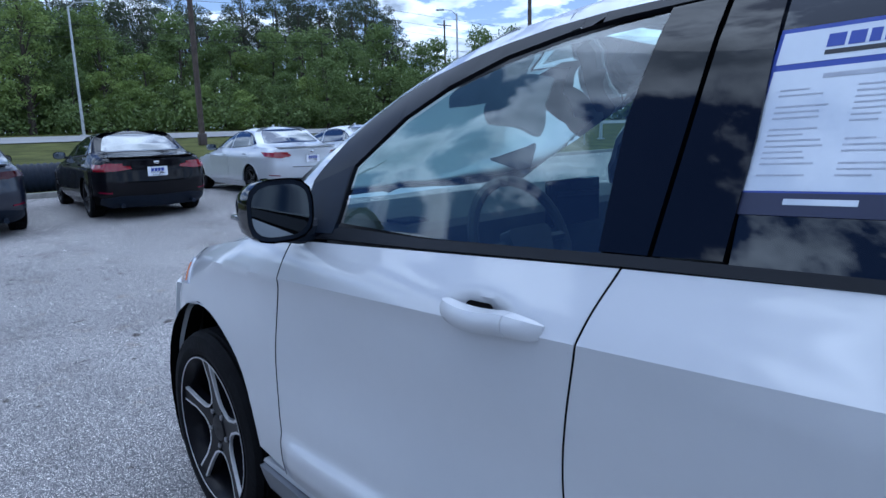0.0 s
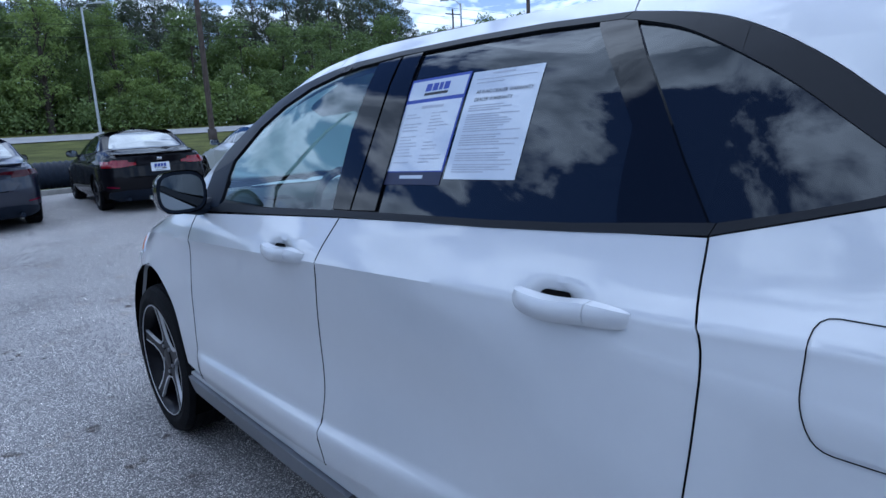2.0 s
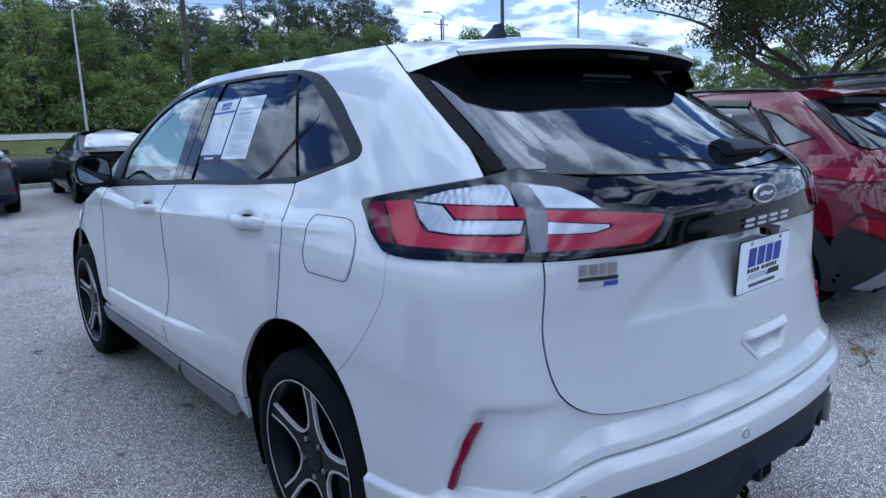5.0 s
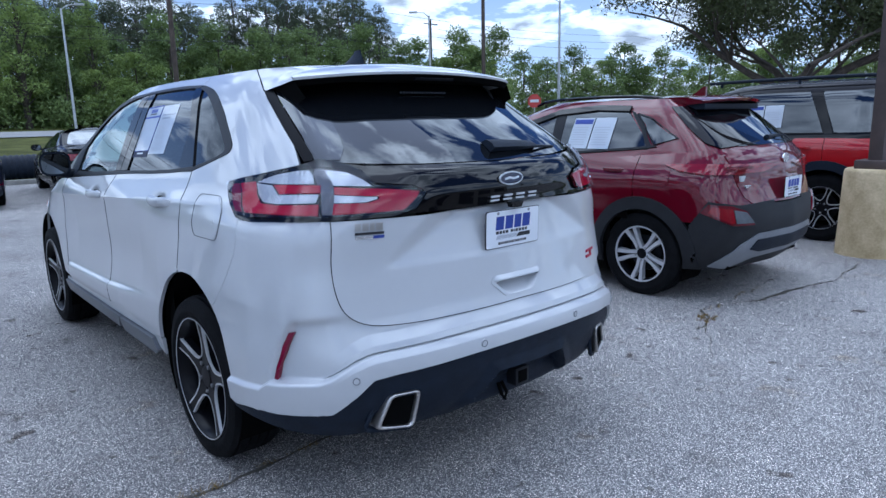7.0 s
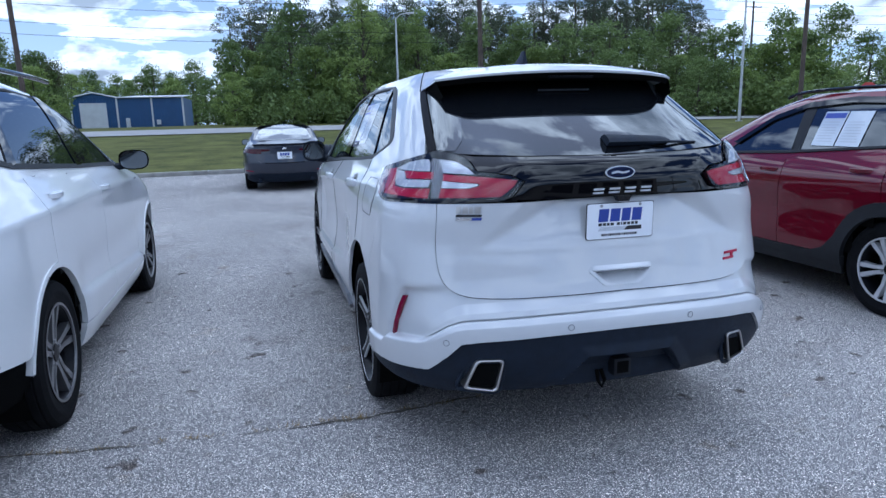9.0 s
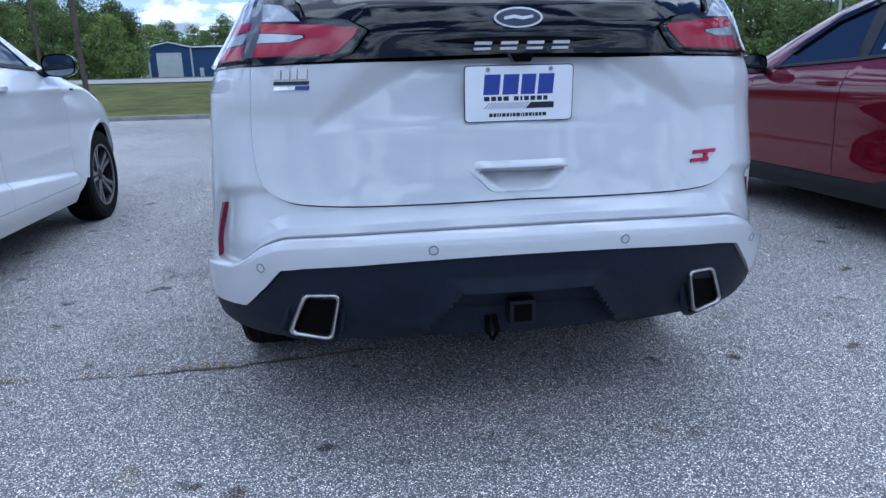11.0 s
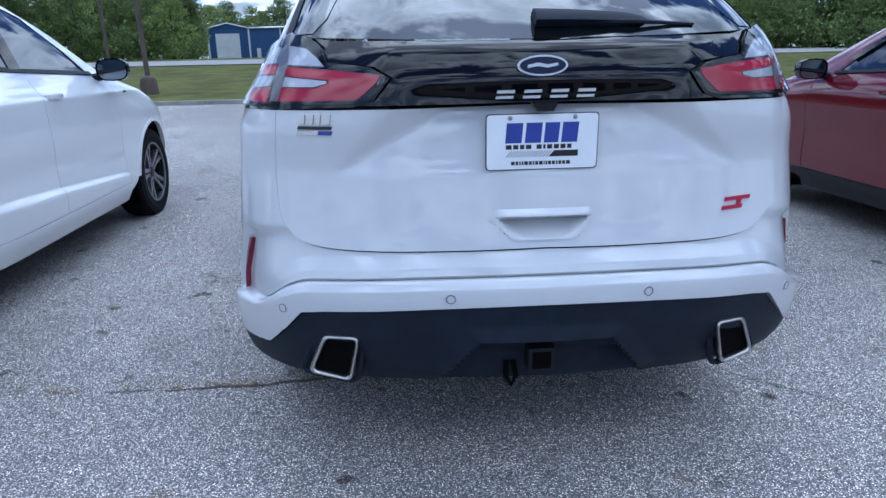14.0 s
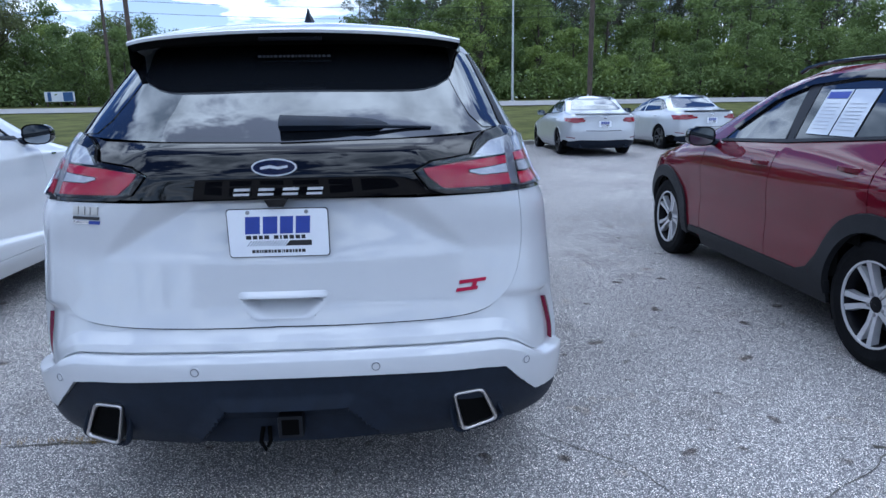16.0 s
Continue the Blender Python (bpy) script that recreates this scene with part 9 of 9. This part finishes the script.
# ---------------------------------------------------------------- sheets in the white SUV's window
def hero_sheets():
    side = lambda poly: hero.flank(poly, -1)
    base = hero.wrap

    def paper(name, quad, mat, off, label, parent=None, kind_thing=False):
        bm = sheet(side(quad), base, 0.05, off, 0.0003)
        if kind_thing:
            ob = new(name, finish(bm, name, mat))
            ob.location.z = 0.03
            return tagged(ob, label, "paper sheet")
        return part(name, bm, mat, parent, label)

    def lerp(q, u, v):
        """A point of a quad (tl, tr, br, bl): u across, v down."""
        t = [q[0][i] + (q[1][i] - q[0][i]) * u for i in (0, 1)]
        b = [q[3][i] + (q[2][i] - q[3][i]) * u for i in (0, 1)]
        return (t[0] + (b[0] - t[0]) * v, t[1] + (b[1] - t[1]) * v)

    def rect(q, u0, v0, u1, v1):
        return [lerp(q, u0, v0), lerp(q, u1, v0), lerp(q, u1, v1), lerp(q, u0, v1)]

    one = [(1.012, 1.566), (0.782, 1.575), (0.788, 1.308), (1.022, 1.298)]
    two = [(0.773, 1.570), (0.546, 1.574), (0.545, 1.330), (0.778, 1.322)]
    a = paper("price_sheet", one, M["inkblue"], -0.0046, "blue-framed price sheet taped in the rear window", None, True)
    paper("sheet_field", rect(one, 0.025, 0.025, 0.975, 0.20), M["sleeve"], -0.0042, "white header field", a)
    for u0, u1 in ((0.30, 0.40), (0.42, 0.51), (0.53, 0.59), (0.61, 0.70)):
        paper("header_block", rect(one, u0, 0.06, u1, 0.13), M["inkblue"], -0.0038, "blue block", a)
    paper("header_block", rect(one, 0.30, 0.145, 0.70, 0.17), M["inkblack"], -0.0038, "dark line", a)
    paper("sheet_field", rect(one, 0.025, 0.235, 0.975, 0.875), M["sleeve"], -0.0042, "white printed field", a)
    paper("header_block", rect(one, 0.33, 0.27, 0.70, 0.295), M["ink"], -0.0038, "grey line", a)
    rng = random.Random(3)
    for k in range(17):
        v = 0.34 + 0.030 * k
        for u0, u1 in ((0.10, rng.uniform(0.22, 0.44)), (0.54, rng.uniform(0.68, 0.90))):
            if rng.random() < 0.85:
                paper("sheet_line", rect(one, u0, v, u1, v + 0.009), M["ink"], -0.0038, "grey line", a)
    paper("sheet_foot", rect(one, 0.0, 0.885, 1.0, 1.0), M["inknavy"], -0.0042, "navy foot band", a)
    paper("sheet_line", rect(one, 0.30, 0.915, 0.70, 0.945), M["sleeve"], -0.0038, "pale line", a)
    b = paper("warranty_sheet", two, M["sleeve"], -0.0046, "white printed warranty sheet taped in the rear window", None, True)
    for v0, v1, u0, u1 in ((0.02, 0.035, 0.30, 0.62), (0.072, 0.080, 0.08, 0.92), (0.105, 0.113, 0.10, 0.5)):
        paper("sheet_line", rect(two, u0, v0, u1, v1), M["ink"], -0.0042, "grey line", b)
    v = 0.32
    while v < 0.93:
        paper("sheet_line", rect(two, 0.09, v, rng.uniform(0.55, 0.92), v + 0.010), M["ink"], -0.0042, "grey line", b)
        v += rng.choice((0.022, 0.022, 0.022, 0.038))
    for v, body, size, u0 in ((0.215, "AS IS-NO DEALER WARRANTY", 0.0132, 0.14), (0.285, "DEALER WARRANTY", 0.0132, 0.14)):
        cu = bpy.data.curves.new("warranty_heading", "FONT")
        cu.body, cu.size = body, size
        tmp = bpy.data.objects.new("warranty_heading", cu)
        scene.collection.objects.link(tmp)
        bpy.context.view_layer.update()
        me = bpy.data.meshes.new_from_object(tmp.evaluated_get(bpy.context.evaluated_depsgraph_get()))
        bpy.data.objects.remove(tmp)
        o = Vector(base(*side([lerp(two, u0, v)])[0]))
        xa = (Vector(base(*side([lerp(two, u0 + 0.5, v)])[0])) - o).normalized()
        ya = (Vector(base(*side([lerp(two, u0, v - 0.1)])[0])) - o).normalized()
        n = xa.cross(ya).normalized()
        for w in me.vertices:
            w.co = o + xa * w.co.x + ya * w.co.y + n * -0.0037
        me.materials.clear()
        me.materials.append(M["inkblack"])
        ob = new("warranty_heading", me)
        ob.parent = b
        ob["label"] = "printed heading"


hero_sheets()


# ---------------------------------------------------------------- cracks and weeds in the asphalt
def crack(points, width, seed, label):
    rng = random.Random(seed)
    bm = bmesh.new()
    pts = []
    for (x0, y0), (x1, y1) in zip(points, points[1:]):
        n = max(2, int(math.hypot(x1 - x0, y1 - y0) / 0.05))
        pts += [(x0 + (x1 - x0) * i / n, y0 + (y1 - y0) * i / n) for i in range(n)]
    off, gape = 0.0, 0.0
    up, low = [], []
    for i, (x, y) in enumerate(pts):
        off = off * 0.8 + rng.uniform(-0.012, 0.012)
        gape = gape * 0.85 + rng.uniform(-0.3, 0.3)
        w = width * max(0.02, 0.40 + gape)
        (xa, ya), (xb, yb) = pts[max(0, i - 1)], pts[min(len(pts) - 1, i + 1)]
        ux, uy = (q / max(1e-6, math.hypot(xb - xa, yb - ya)) for q in (xb - xa, yb - ya))
        up.append(bm.verts.new((x - uy * (off + w), y + ux * (off + w), 0.0035)))
        low.append(bm.verts.new((x - uy * (off - w), y + ux * (off - w), 0.0035)))
    for i in range(len(pts) - 1):
        bm.faces.new((low[i], low[i + 1], up[i + 1], up[i]))
    ob = new("pavement_crack", finish(bm, "pavement_crack", M["crackfill"]))
    tagged(ob, label, "crack")
    return pts


C1 = crack([(-5.2, 0.25), (-3.6, -0.12), (-2.1, -0.30), (-1.47, -0.33), (-1.0, -0.34), (-0.3, -0.30)], 0.013, 1, "dirt-filled crack across the asphalt with weeds")
C2 = crack([(2.32, -0.73), (2.44, -0.74), (2.64, -0.66), (2.78, -0.53), (3.14, -0.60), (3.33, -0.74), (3.83, -0.78), (4.46, -0.94), (4.82, -0.86), (5.6, -0.80)], 0.019, 2, "jagged dirt-filled crack in the asphalt")
C7 = crack([(1.90, -0.36), (2.17, -0.49), (2.32, -0.72)], 0.006, 7, "hairline crack in the asphalt")
C8 = crack([(2.40, -0.76), (2.07, -0.97), (1.84, -1.11)], 0.006, 8, "hairline crack in the asphalt")
C9 = crack([(2.80, -1.05), (2.88, -1.18), (2.95, -1.39), (3.06, -1.66)], 0.007, 9, "thin crack in the asphalt")
C3 = crack([(-3.8, 3.9), (-2.2, 3.7), (-1.2, 3.9), (-0.2, 4.3)], 0.004, 3, "thin crack in the asphalt")
C4 = crack([(1.3, 0.62), (2.3, 0.68), (3.1, 0.75)], 0.004, 4, "thin crack in the asphalt")
C5 = crack([(1.4, 5.8), (3.2, 6.1), (5.4, 6.0), (8, 6.3)], 0.005, 5, "thin crack in the asphalt")
C6 = crack([(0.9, -0.42), (1.25, -0.75), (1.5, -1.3), (2.4, -1.9)], 0.003, 6, "hairline crack in the asphalt")


def weeds():
    rng = random.Random(5)
    bm = bmesh.new()
    spots = [(p, 3) for p in C1 if rng.random() < 0.55] + [(p, 2) for p in C2 if rng.random() < 0.35]
    spots += [((p[0] + rng.uniform(-0.05, 0.05), p[1] + rng.uniform(-0.015, 0.015)), 10) for p in C1[::4] for _ in range(rng.choice((0, 1, 3)))]
    spots += [((-1.05 + rng.uniform(-0.06, 0.06), -0.34 + rng.uniform(-0.03, 0.03)), 10) for _ in range(6)] + [((2.60 + rng.uniform(-0.09, 0.09), -0.66 + rng.uniform(-0.06, 0.06)), 16) for _ in range(14)] + [((3.3 + rng.uniform(-0.5, 0.5), -0.55 + rng.uniform(-0.04, 0.04)), 7) for _ in range(16)]
    for (x, y), n in spots:
        for _ in range(n):
            a, l = rng.uniform(0, 6.28), rng.uniform(0.010, 0.05)
            bx, by = x + rng.uniform(-0.02, 0.02), y + rng.uniform(-0.012, 0.012)
            dx, dy = math.cos(a), math.sin(a)
            v = [bm.verts.new(q) for q in ((bx - dy * 0.002, by + dx * 0.002, 0.003), (bx + dy * 0.002, by - dx * 0.002, 0.003), (bx + dx * l * 0.7, by + dy * l * 0.7, l * rng.uniform(0.3, 0.9)))]
            bm.faces.new(v)
    ob = new("weed_tufts", finish(bm, "weed_tufts", M["weed"]))
    tagged(ob, "dry yellow-green weeds growing along the cracks", "weeds", kind="stuff")


weeds()
